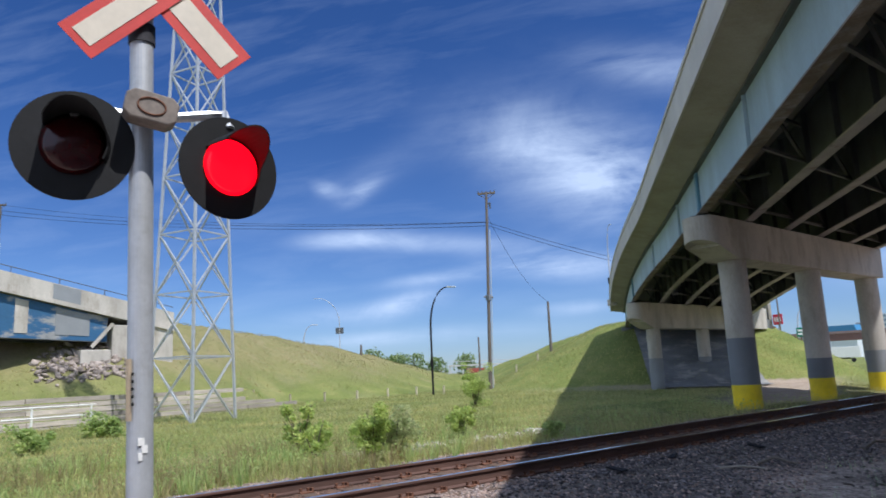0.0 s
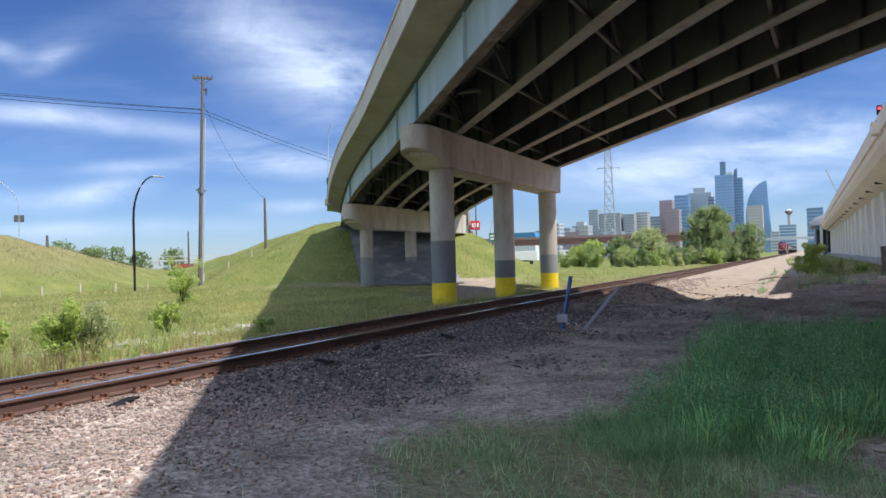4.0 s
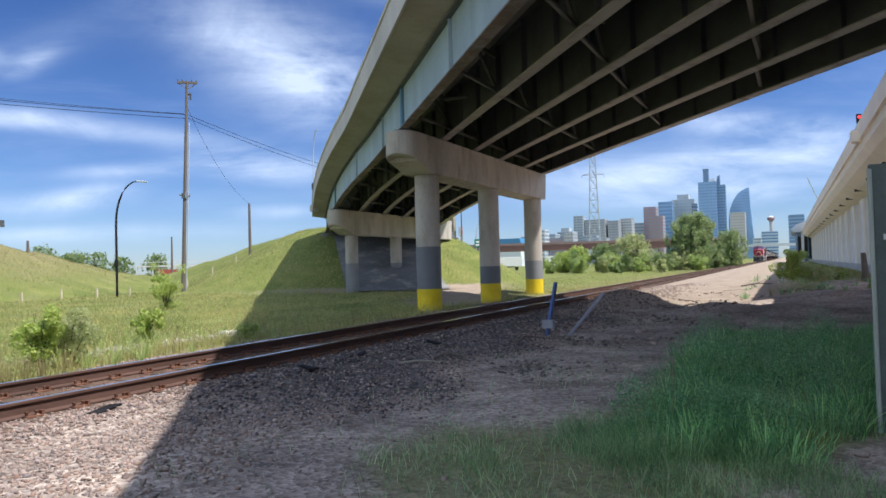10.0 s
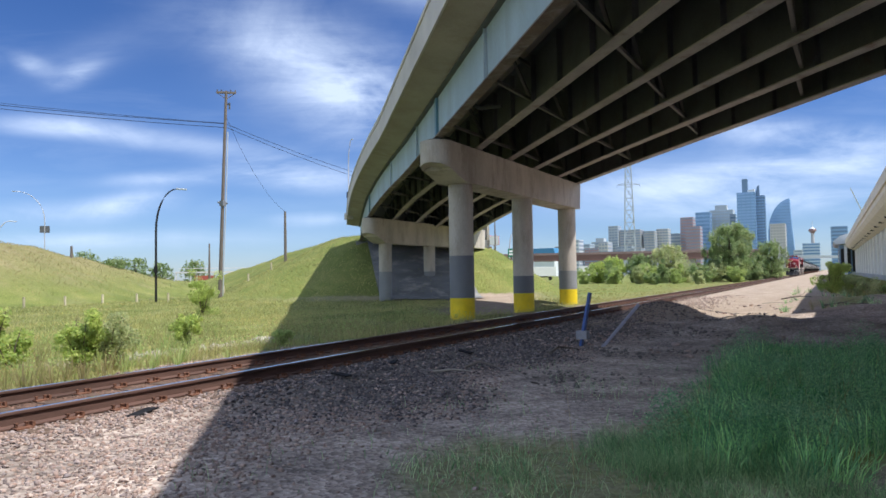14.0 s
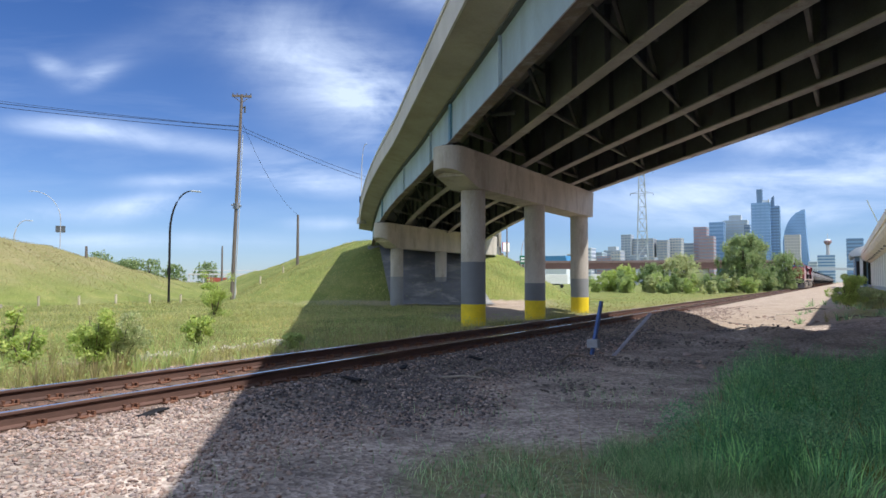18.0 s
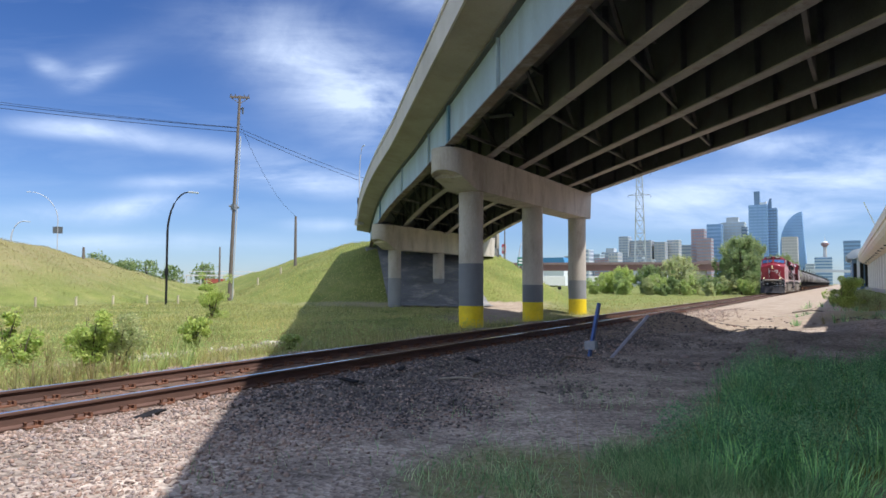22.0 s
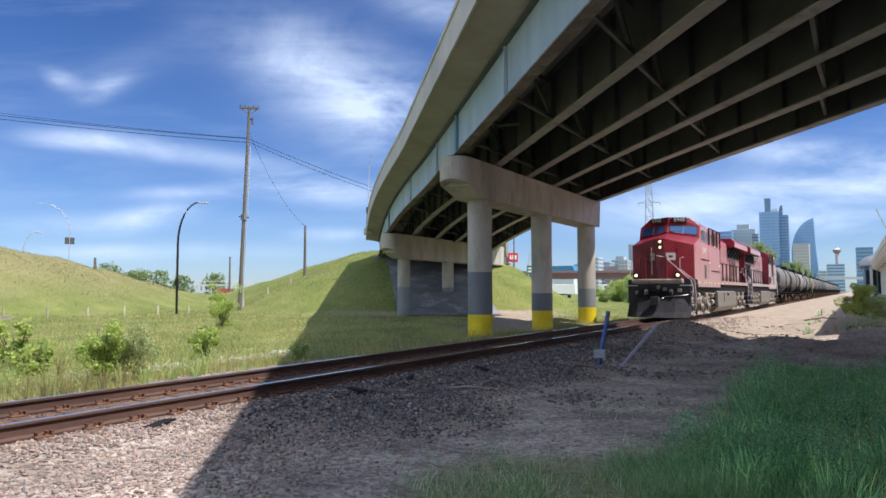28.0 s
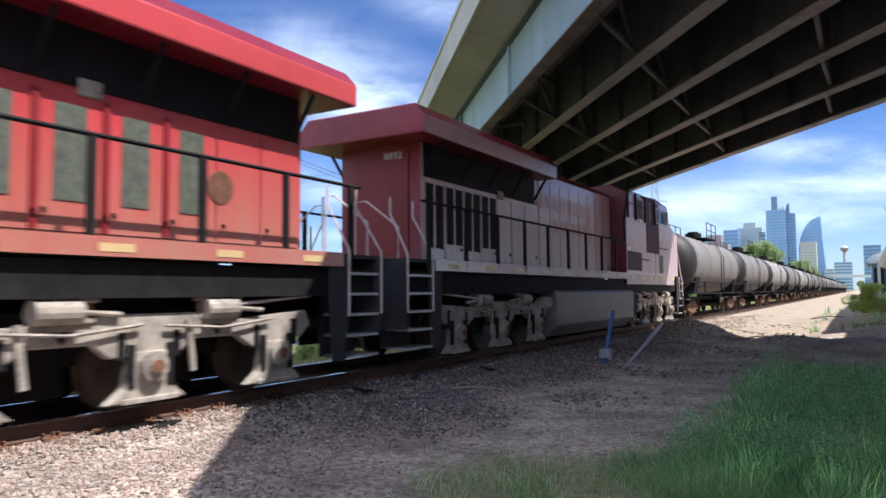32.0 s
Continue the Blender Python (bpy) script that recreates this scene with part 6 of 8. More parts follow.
def lattice_tower(name, label, at, side, top_side, height, rz, levels, r, arms, material):
    t = thing(name, label, "pylon", at, rz)
    def corner(i, z):
        h = (side + (top_side - side) * z / height) / 2
        return Vector((h * (1 if i in (0, 3) else -1), h * (1 if i < 2 else -1), z))
    zs = [height * (1 - (1 - i / levels) ** 1.25) for i in range(levels + 1)]
    for i in range(4):
        part("leg", M().bar(corner(i, -0.3), corner(i, height), r * 1.6), material, t)
    for a, b in zip(zs[:-1], zs[1:]):
        for i in range(4):
            j = (i + 1) % 4
            part("brace", M().bar(corner(i, a), corner(j, b), r).bar(corner(j, a), corner(i, b), r).bar(corner(i, b), corner(j, b), r), material, t)
    for z, l in arms:
        part("cross_arm", M().bar((-l, 0, z), (l, 0, z), r * 1.5).bar((-l, 0, z), (0, 0, z + 1.5), r).bar((l, 0, z), (0, 0, z + 1.5), r), material, t)
        for x in (-l, l):
            part("insulator", M().cyl((x, 0, z), (x, 0, z - 1.4), 0.09, n=8), BLACK, t)
    return t


lattice_tower("lattice_pylon", "tall silvery lattice steel pylon standing in rough grass", (-35.53, 13.29, -0.25), 2.95, 0.95, 34, 24.8, 13, 0.07, ((31, 4.0), (35, 3.2)), ALU)
lattice_tower("lattice_pylon", "slim grey lattice steel pylon in front of downtown", (-100.3, 408, -0.2), 7.0, 2.6, 72, 18, 11, 0.22, ((53, 6.3), (66, 6.3)), F_GREY)


def utility_pole(at, height, lean, label, arm=True):
    p = thing("utility_pole", label, "utility pole", at)
    top = Vector((lean[0], lean[1], height))
    part("pole", M().tube([(0, 0, -0.5), top * 0.5, top], 0.19, 12, 0.12), WOODP, p)
    if arm:
        part("cross_arm", M().bar(top + Vector((-0.66, -0.55, -0.15)), top + Vector((0.66, 0.55, -0.15)), 0.18), WOODP, p)
        for q in (-0.6, -0.3, 0.3, 0.6):
            part("insulator", M().cyl(top + Vector((q, q * 0.84, -0.08)), top + Vector((q, q * 0.84, 0.12)), 0.05, n=8), STEEL_D, p)
        part("fuse_bracket", M().box(top.x - 0.05, top.x + 0.38, top.y + 0.05, top.y + 0.15, top.z - 1.25, top.z - 1.15).box(top.x + 0.26, top.x + 0.36, top.y + 0.03, top.y + 0.15, top.z - 1.7, top.z - 1.1), STEEL_D, p)
        part("arm_brace", M().bar(top + Vector((-0.6, -0.5, -0.2)), top + Vector((0, 0, -0.75)), 0.05).bar(top + Vector((0.6, 0.5, -0.2)), top + Vector((0, 0, -0.75)), 0.05), WOODP, p)
        h = top * 0.455
        part("cable_box", M().cyl(h + Vector((-0.34, -0.28, 0.05)), h + Vector((0.34, 0.28, -0.05)), 0.08, n=8).box(h.x - 0.2, h.x + 0.24, h.y - 0.2, h.y + 0.22, h.z - 0.3, h.z + 0.2), GREYP, p)
        part("conduit", M().tube([(0.2, 0.16, -0.3), h + Vector((0.22, 0.18, 0)), top * 0.8 + Vector((0.2, 0.16, 0))], 0.05), F_GREY, p)
    return p


utility_pole((-47.8, 45.5, 0.0), 18.7, (0.45, 0.46), "tall weathered wooden utility pole with cross arm and transformer")
utility_pole((-52.9, 60.0, 2.2), 6.9, (0.0, 0.0), "short bare wooden pole on the bank", False)
utility_pole((-88.0, 81.6, 0.5), 7.0, (0.0, 0.0), "bare wooden pole in the distance", False)
utility_pole((-75.2, 49.5, 3.6), 2.1, (0.0, 0.0), "stub of a wooden pole on the crest", False)


def cable(a, b, sag, r, name="overhead_cable", label="black overhead cable strung between poles"):
    a, b = Vector(a), Vector(b)
    pts = [a.lerp(b, i / 24) - Vector((0, 0, sag * 4 * (i / 24) * (1 - i / 24))) for i in range(25)]
    tagged(part(name, M().tube(pts, r, 5), BLACK), label, "cable")


PT = Vector((-47.38, 45.93, 18.3))
cable((-109.1, 14.2, 25.5), PT + Vector((0, 0, -2.95)), 1.0, 0.026)
cable((-109.1, 14.2, 26.1), PT + Vector((0, 0, -2.6)), 1.1, 0.026)
cable((-109.1, 14.2, 26.9), PT + Vector((0, 0, -2.55)), 1.2, 0.018)
cable(PT + Vector((0, 0, -2.6)), (-45.7, 88.9, 12.6), 0.9, 0.022)
cable(PT + Vector((0, 0, -2.9)), (-45.7, 88.9, 12.2), 1.0, 0.022)
utility_pole((-45.7, 88.9, 0.0), 13.0, (0.0, 0.0), "wooden utility pole behind the bridge")
utility_pole((-109.1, 14.2, 0.0), 27.0, (0.0, 0.0), "wooden utility pole far along the field")
cable(PT + Vector((0, 0, -1.9)), (-52.9, 60.0, 9.1), 1.2, 0.014)


def street_lamp(at, height, reach, rz, label, material, box=False, slim=1.0):
    s = thing("street_lamp", label, "street lamp", at, rz)
    pts = [(0, 0, -0.3), (0, 0, height * 0.62)]
    for i in range(1, 9):
        a = i / 8 * math.pi / 2
        pts.append((reach * (1 - math.cos(a)) , 0, height * 0.62 + height * 0.38 * math.sin(a)))
    part("lamp_post", M().tube(pts, 0.10 * slim, 10, 0.05 * slim), material, s)
    part("lantern", M().obox(pose(reach + 0.35 * slim, 0, height - 0.02, 0, 4, 0), 0.85 * slim, 0.26 * slim, 0.13 * slim), F_GREY, s, bevel=0.03)
    if box:
        for q in (-0.28, 0.28):
            part("sign_panel", M().box(q - 0.24, q + 0.24, -0.05, 0.05, height * 0.46, height * 0.46 + 0.8), STEEL_D, s)
    else:
        part("hand_hole_box", M().box(-0.14, 0.14, -0.16, -0.05, height * 0.24, height * 0.24 + 0.55), BLACK, s)
    return s


street_lamp((-49.75, 40.3, 0.0), 9.4, 1.7, 40, "curved dark steel street lamp in the grass", BLACK)
street_lamp((-96.3, 53.0, 3.0), 6.9, 1.4, 55, "curved street lamp behind the bank", ALU)
street_lamp((-80.9, 49.9, 3.4), 8.9, 2.9, 235, "grey street lamp with two banner panels", ALU, True, slim=0.6)
sl = street_lamp((-36.75, 49.95, 7.0), 6.6, 0.9, -35, "slim grey street lamp fixed to the bridge parapet", ALU, slim=0.5)
part("mounting_block", M().box(-0.35, 0.35, -0.3, 0.3, -0.3, 0.25), CONC, sl)


def sign(name, label, at, w, h, rz, panel, pole_h, shape="box"):
    s = thing(name, label, "sign", at, rz)
    if shape == "price":
        # the panel turns slowly on top of its post
        part("sign_post", M().cyl((0, 0, -0.5), (0, 0, pole_h - h), 0.10, n=8), F_GREY, s)
        b = part("sign_panel", M().box(-w / 2, w / 2, -0.10, 0.10, pole_h - h, pole_h), panel, s, bevel=0.09)
        for q in (-0.55, 0.0, 0.55):
            part("writing_bar", M().box(q - 0.17, q + 0.17, -0.14, -0.10, pole_h - h * 0.72, pole_h - h * 0.28), WHITE, b)
        part("back_panel", M().box(-w / 2 + 0.06, w / 2 - 0.06, 0.10, 0.13, pole_h - h + 0.06, pole_h - 0.06), WHITE, b, "plain white back")
        return b
    else:
        part("sign_post", M().cyl((0, 0.1, -0.5), (0, 0.1, pole_h), 0.10, n=8), F_GREY, s)
        b = part("sign_board", M().box(-w / 2, w / 2, -0.14, 0.02, pole_h - h, pole_h), panel, s)
        for i in range(2):
            part("writing_bar", M().box(-w * 0.38, w * 0.3, -0.16, -0.14, pole_h - h * (0.42 + 0.36 * i), pole_h - h * (0.22 + 0.36 * i)), WHITE, b)


TURNING_SIGN = sign("pylon_sign", "red roadside price sign turning on a dark tall post", (-62.4, 136.5, 0), 2.2, 2.0, 28, mat("red_sign_enamel", (0.62, 0.02, 0.04), 0.4, var=0.05, bump=0), 10.0, "price")
sign("board_sign", "dark red rectangular roadside signboard", (-55.4, 117.6, 0), 2.0, 1.3, 28, mat("maroon_sign_enamel", (0.16, 0.03, 0.03), 0.4, var=0.05, bump=0), 6.9)
sign("road_sign", "green road sign on a slim post", (-43.1, 101.2, 0), 1.5, 1.3, 25, mat("green_sign_enamel", (0.0, 0.16, 0.09), 0.4, var=0.05, bump=0), 5.7)
utility_pole((-61.0, 134.0, 0.0), 13.0, (0.0, 0.0), "dark tall pole beside the road signs", False)
street_lamp((-43.9, 101.8, 0.3), 8.5, 1.2, 30, "slim grey street lamp beyond the bridge", ALU)


def trailer(at, l, rz, label):
    t = thing("semi_trailer", label, "trailer", at, rz)
    part("box", M().box(-l / 2, l / 2, -1.25, 1.25, 1.1, 3.6), WHITE, t, bevel=0.05)
    part("undercarriage", M().box(-l / 2 + 0.6, l / 2 - 2, -0.9, 0.9, 0.8, 1.1), UNDER, t)
    for x in (-l / 2 + 1.2, -l / 2 + 2.5, l / 2 - 1.5):
        part("wheel_pair", M().cyl((x, -1.2, 0.5), (x, 1.2, 0.5), 0.5, n=14), BLACK, t)


trailer((-69.3, 177, 0), 11.5, 21, "parked white box trailer")
trailer((-55, 182, 0), 6.5, 17, "short white box trailer parked by the freeway")
trailer((-80, 170, 0), 9, 22, "parked white trailer behind the columns")


def shed_gantry():
    g = thing("steel_gantry", "low pale steel gantry over parked blue and red containers", "gantry", (-123.5, 116.5, 0.0), 46.5)
    part("top_beam", M().box(-8.8, 8.8, -0.3, 0.3, 3.2, 3.55), F_TAN, g)
    part("upper_rail", M().bar((-8.0, 0.8, 4.3), (8.0, 0.8, 4.3), 0.12), F_TAN, g)
    for x in (-8.6, -5.5, -4.2, 8.5):
        part("gantry_post", M().box(x - 0.12, x + 0.12, -0.12, 0.12, -0.5, 3.2), F_TAN, g)
    for x, w, c, lab in ((-2.5, 4.5, (0.35, 0.08, 0.06), "red"), (2.6, 5.0, (0.08, 0.16, 0.32), "blue"), (7.0, 3.5, (0.35, 0.08, 0.06), "red")):
        b = thing("container", "%s steel freight container under the gantry" % lab, "container", (-123.5, 116.5, 0.0), 46.5)
        part("container_shell", M().box(x - w / 2, x + w / 2, 1.0, 3.4, -0.2, 2.6), mat(lab + "_container_paint", c, 0.6, var=0.15, scale=1), b, bevel=0.04)


shed_gantry()


# ---- the road bridge beyond the pylon ----
def make_left_overpass():
    o = thing("blue_road_bridge", "older concrete road bridge with peeling blue girders and a pipe railing", "overpass", kind="structure")
    BLUE = mat("peeling_blue_paint", (0.025, 0.10, 0.21), 0.6, var=0.2, scale=0.5, bump=0.1, alt=(0.30, 0.30, 0.29), alt_at=0.56, alt_soft=0.03, stretch=(1, 0.25, 0.6))
    def at(s, off, z):
        # s runs along the deck towards the bank
        fall = 0.228 * (s - 15.5) if s > 4 else -2.62 + 0.05 * (s - 4)
        return Vector((-55.2 + off, s, 8.0 - fall + z))

    def under(s, off, z=0.0):
        # haunched underside of the girders
        return Vector((-55.2 + off, s, 5.34 - 0.05 * (s - 7.6) + z))
    ks = [-45, -30, -15, 0, 6, 12, 19]
    L = lambda prof: M().loft([[at(s, x, z) for x, z in prof] for s in ks])
    part("bridge_parapet", L([(0.35, -1.22), (0.35, 0.0), (0.05, 0.0), (0.05, -1.22)]), CONC, o)
    part("parapet_stain", M().loft([[at(s, x, z) for x, z in ((0.355, -1.1), (0.362, -1.1), (0.362, -0.05), (0.355, -0.05))] for s in (10.6, 12.4)]), GREYP_L, o)
    part("bridge_rail", M().tube([at(s, 0.2, 0.42) for s in ks], 0.03, 6), STEEL_D, o)
    for s in range(-40, 19, 3):
        part("rail_post", M().bar(at(s, 0.2, 0), at(s, 0.2, 0.42), 0.05), STEEL_D, o)
    part("deck_slab", L([(-10, -1.5), (0.45, -1.42), (0.45, -1.22), (-10, -1.22)]), CONC, o)
    for i in range(4):
        o2 = -0.1 - i * 2.8
        part("girder", M().loft([[under(s, o2 - 0.15), under(s, o2 + 0.15), at(s, o2 + 0.15, -1.5), at(s, o2 - 0.15, -1.5)] for s in (-45, -20, 0, 6, 10, 14.3)]), BLUE if i == 0 else STEEL_D, o)
        part("girder_flange", M().loft([[under(s, o2 - 0.3, -0.05), under(s, o2 + 0.3, -0.05), under(s, o2 + 0.3, 0.0), under(s, o2 - 0.3, 0.0)] for s in (-45, 0, 14.3)]), STEEL_D, o)
    for s, w in ((-8, 0.9), (-2, 1.2), (4, 0.9), (8.4, 0.8), (10.9, 2.2)):
        part("girder_panel", M().loft([[under(q, 0.06, 0.35), under(q, 0.09, 0.35), at(q, 0.09, -1.6), at(q, 0.06, -1.6)] for q in (s, s + w)]), GREYP_L if w > 2 else CONC, o)
    part("diagonal_brace", M().bar((-54.8, 13.2, 4.6), (-54.8, 14.6, 6.3), 0.22), CONC, o)
    ab = thing("bridge_abutment", "concrete abutment under the end of the old bridge", "abutment", kind="structure")
    part("abutment_wall", M().box(-66, -54.9, 14.6, 19, -0.5, 6.2), CONC, ab, bevel=0.05)
    part("bearing_shelf", M().box(-66, -54.3, 12.4, 14.4, -0.5, 4.4), CONC, ab, bevel=0.05)
    part("slope_paving", M().prism_x([(1.0, -0.3), (12.4, 3.2), (12.4, -0.3)], -66, -54.6), CONC_L, ab)
    # timber retaining wall with a pipe fence before it
    tw = thing("timber_retaining_wall", "weathered stacked timber retaining wall at the foot of the bank", "retaining wall", kind="structure")
    rnd = random.Random(8)
    for c in range(6):
        for j in range(7):
            y0 = -9 + j * 4.6 + (c % 2) * 2.0
            if y0 > 24.5 - 1.6 * c:
                continue
            line = lambda y: -38.5 - 0.395 * (y - 4) - 0.16 * c + rnd.uniform(-0.04, 0.04)
            z = -0.35 + c * 0.28 + rnd.uniform(-0.015, 0.015)
            part("timber", M().bar((line(y0), y0, z + 0.11), (line(y0 + 4.55), y0 + 4.55, z + 0.11), 0.24, 0.24), WOODG, tw)
    fn = thing("pipe_fence", "pale pipe railing along the timber wall", "fence")
    for i in range(9):
        part("fence_post", M().cyl((-32.6 - 0.395 * (i * 2.6 - 12), -12 + i * 2.6, -0.3), (-32.6 - 0.395 * (i * 2.6 - 12), -12 + i * 2.6, 1.0), 0.045, n=8), WHITE, fn)
    for z in (0.95, 0.5):
        part("fence_rail", M().cyl((-27.86, -12, z), (-36.15, 9, z), 0.035, n=6), WHITE, fn)


make_left_overpass()


# ---- plants ----
def leaf_mat(name, base, var, trans=0.58, rough=0.6, patch=0.5, depth=0.16):
    m = bpy.data.materials.new(name)
    m.use_nodes = True
    nt = m.node_tree
    N, L = nt.nodes.new, nt.links.new
    b = nt.nodes["Principled BSDF"]
    out = nt.nodes["Material Output"]
    b.inputs["Roughness"].default_value, b.inputs["Specular IOR Level"].default_value = rough, 0.25
    g = N("ShaderNodeNewGeometry")
    r = N("ShaderNodeValToRGB")
    L(g.outputs["Random Per Island"], r.inputs[0])
    els = r.color_ramp.elements
    els.new(0.5)
    for e, (p, c) in zip(els, zip((0.0, 0.5, 1.0), var)):
        e.position, e.color = p, (*[base[i] * c[i] for i in range(3)], 1)
    tc, nz = N("ShaderNodeTexCoord"), N("ShaderNodeTexNoise")
    L(tc.outputs["Object"], nz.inputs["Vector"])
    nz.inputs["Scale"].default_value, nz.inputs["Detail"].default_value = patch, 4
    r2 = N("ShaderNodeValToRGB")
    L(nz.outputs["Fac"], r2.inputs[0])
    r2.color_ramp.elements[0].position, r2.color_ramp.elements[1].position = 0.35, 0.68
    r2.color_ramp.elements[0].color, r2.color_ramp.elements[1].color = (1 - depth, 1 - depth * 0.75, 1 - depth * 1.1, 1), (1 + depth, 1 + depth * 0.62, 1 + depth * 0.5, 1)
    mx = N("ShaderNodeMix")
    mx.data_type, mx.blend_type = "RGBA", "MULTIPLY"
    mx.inputs["Factor"].default_value = 1.0
    L(r.outputs[0], mx.inputs["A"])
    L(r2.outputs[0], mx.inputs["B"])
    L(mx.outputs["Result"], b.inputs["Base Color"])
    t = N("ShaderNodeBsdfTranslucent")
    L(mx.outputs["Result"], t.inputs["Color"])
    s = N("ShaderNodeMixShader")
    s.inputs[0].default_value = trans
    L(b.outputs[0], s.inputs[1])
    L(t.outputs[0], s.inputs[2])
    L(s.outputs[0], out.inputs["Surface"])
    return m


GREENS = ((0.75, 0.85, 0.7), (1.0, 1.0, 1.0), (1.35, 1.2, 1.3))
GRASS = leaf_mat("meadow_grass", (0.335, 0.345, 0.13), ((0.84, 0.92, 0.82), (1.0, 1.0, 1.0), (1.3, 1.10, 1.35)), patch=0.22, depth=0.3)
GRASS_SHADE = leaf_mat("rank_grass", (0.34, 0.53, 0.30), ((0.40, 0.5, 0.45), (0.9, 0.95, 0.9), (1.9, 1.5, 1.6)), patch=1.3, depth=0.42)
GRASS_DEEP = leaf_mat("bushy_grass", (0.26, 0.57, 0.31), ((0.3, 0.4, 0.45), (0.9, 0.95, 0.9), (2.3, 1.7, 1.4)), patch=1.6, depth=0.5)
# brighter copy of GRASS, lit up in colour to offset the blades' self-shade
GRASS_LIFTED = leaf_mat("lifted_pale_grass", (0.50, 0.49, 0.215), ((0.82, 0.9, 0.78), (1.0, 1.0, 1.0), (1.18, 1.08, 1.25)), patch=0.3, depth=0.3)
GRASS_DRY = leaf_mat("dry_grass", (0.37, 0.315, 0.165), ((0.7, 0.85, 0.6), (1.0, 1.0, 1.0), (1.25, 1.15, 1.2)))
LEAF = leaf_mat("shrub_leaf", (0.44, 0.54, 0.21), GREENS)
LEAF_BRIGHT = leaf_mat("bright_leaf", (0.50, 0.60, 0.20), GREENS)
LEAF_GREY = leaf_mat("silvery_leaf", (0.50, 0.55, 0.30), GREENS)
LEAF_TREE = leaf_mat("tree_leaf", (0.31, 0.40, 0.20), GREENS, patch=0.35, depth=0.3)
BARK = mat("bark", (0.12, 0.09, 0.065), 0.95, var=0.3, scale=4, bump=0.5, bscale=15)
RNG = np.random.default_rng(7)


def blades(n, sampler, h0, h1, w, bend, seg=1):
    """Tapering blades, each with its own lean; sampler gives (x, y) arrays."""
    x, y = sampler(n)
    n = len(x)
    z = ground_z(x, y) - 0.02
    h = RNG.uniform(h0, h1, n) * RNG.uniform(0.7, 1.0, n)
    a = RNG.uniform(0, 2 * np.pi, n)
    lean = RNG.uniform(0.1, 1.0, n) * bend * h
    la = RNG.uniform(0, 2 * np.pi, n)
    ww = w * RNG.uniform(0.6, 1.3, n)
    rows = []
    for s in range(seg + 1):
        f = s / seg
        k = (1 - f) ** 0.7 if s < seg else 0.0
        cx, cy, cz = x + np.cos(la) * lean * f ** 1.8, y + np.sin(la) * lean * f ** 1.8, z + h * f * (1 - 0.18 * bend * f)
        dx, dy = np.cos(a) * ww * k / 2, np.sin(a) * ww * k / 2
        rows.append((np.stack([cx - dx, cy - dy, cz], 1), np.stack([cx + dx, cy + dy, cz], 1)))
    per = 2 * seg + 1
    v = np.empty((n, per, 3))
    for s in range(seg):
        v[:, 2 * s], v[:, 2 * s + 1] = rows[s]
    v[:, 2 * seg] = rows[seg][0]
    base = (np.arange(n) * per)[:, None]
    tris = []
    for s in range(seg):
        l0, r0 = 2 * s, 2 * s + 1
        if s < seg - 1:
            tris += [(l0, r0, r0 + 2), (l0, r0 + 2, l0 + 2)]
        else:
            tris += [(l0, r0, 2 * seg)]
    f = (base[:, None, :] + np.array(tris)[None]).reshape(-1, 3)
    return v.reshape(-1, 3), f


def tufts(n, sampler, per, h0, h1, w, spread):
    """Clumps of blades that lean outwards from a common foot."""
    x, y = sampler(n)
    n = len(x)
    k = RNG.uniform(0.55, 1.0, n)
    hue = np.repeat(k, per)
    a = RNG.uniform(0, 2 * np.pi, n * per)
    q = RNG.uniform(0, 1, n * per)
    bx, by = np.repeat(x, per) + np.cos(a) * q * 0.07, np.repeat(y, per) + np.sin(a) * q * 0.07
    bz = ground_z(bx, by) - 0.02
    h = RNG.uniform(h0, h1, n * per) * hue
    out = spread * h * q
    mx, my, mz = bx + np.cos(a) * out * 0.45, by + np.sin(a) * out * 0.45, bz + h * 0.62
    tx, ty, tz = bx + np.cos(a) * out * 1.2, by + np.sin(a) * out * 1.2, bz + h * (1.0 - 0.35 * q)
    b = a + np.pi / 2 + RNG.uniform(-0.7, 0.7, n * per)
    ww = w * RNG.uniform(0.6, 1.3, n * per) / 2
    dx, dy = np.cos(b) * ww, np.sin(b) * ww
    v = np.stack([np.stack([bx - dx, by - dy, bz], 1), np.stack([bx + dx, by + dy, bz], 1), np.stack([mx + dx * 0.8, my + dy * 0.8, mz], 1),
                  np.stack([mx - dx * 0.8, my - dy * 0.8, mz], 1), np.stack([tx, ty, tz], 1)], 1)
    base = (np.arange(n * per) * 5)[:, None, None]
    return v.reshape(-1, 3), (base + np.array([(0, 1, 2), (0, 2, 3), (3, 2, 4)])[None]).reshape(-1, 3)


def leaves(pos, size, aspect=1.6, up=0.3):
    """Small four-cornered leaves about the given places."""
    n = len(pos)
    d = RNG.normal(size=(n, 3))
    d[:, 2] = d[:, 2] * 0.6 + up
    d /= np.linalg.norm(d, axis=1)[:, None]
    e = np.cross(d, RNG.normal(size=(n, 3)))
    e /= np.linalg.norm(e, axis=1)[:, None]
    s = (size * RNG.uniform(0.6, 1.4, n))[:, None]
    nrm = np.cross(d, e) * s * 0.18
    v = np.stack([pos - d * s * aspect / 2, pos + e * s / 2 + nrm, pos + d * s * aspect / 2, pos - e * s / 2 + nrm], 1).reshape(-1, 3)
    b = (np.arange(n) * 4)[:, None]
    return v, np.concatenate([b + np.array([[0, 1, 2]]), b + np.array([[0, 2, 3]])])


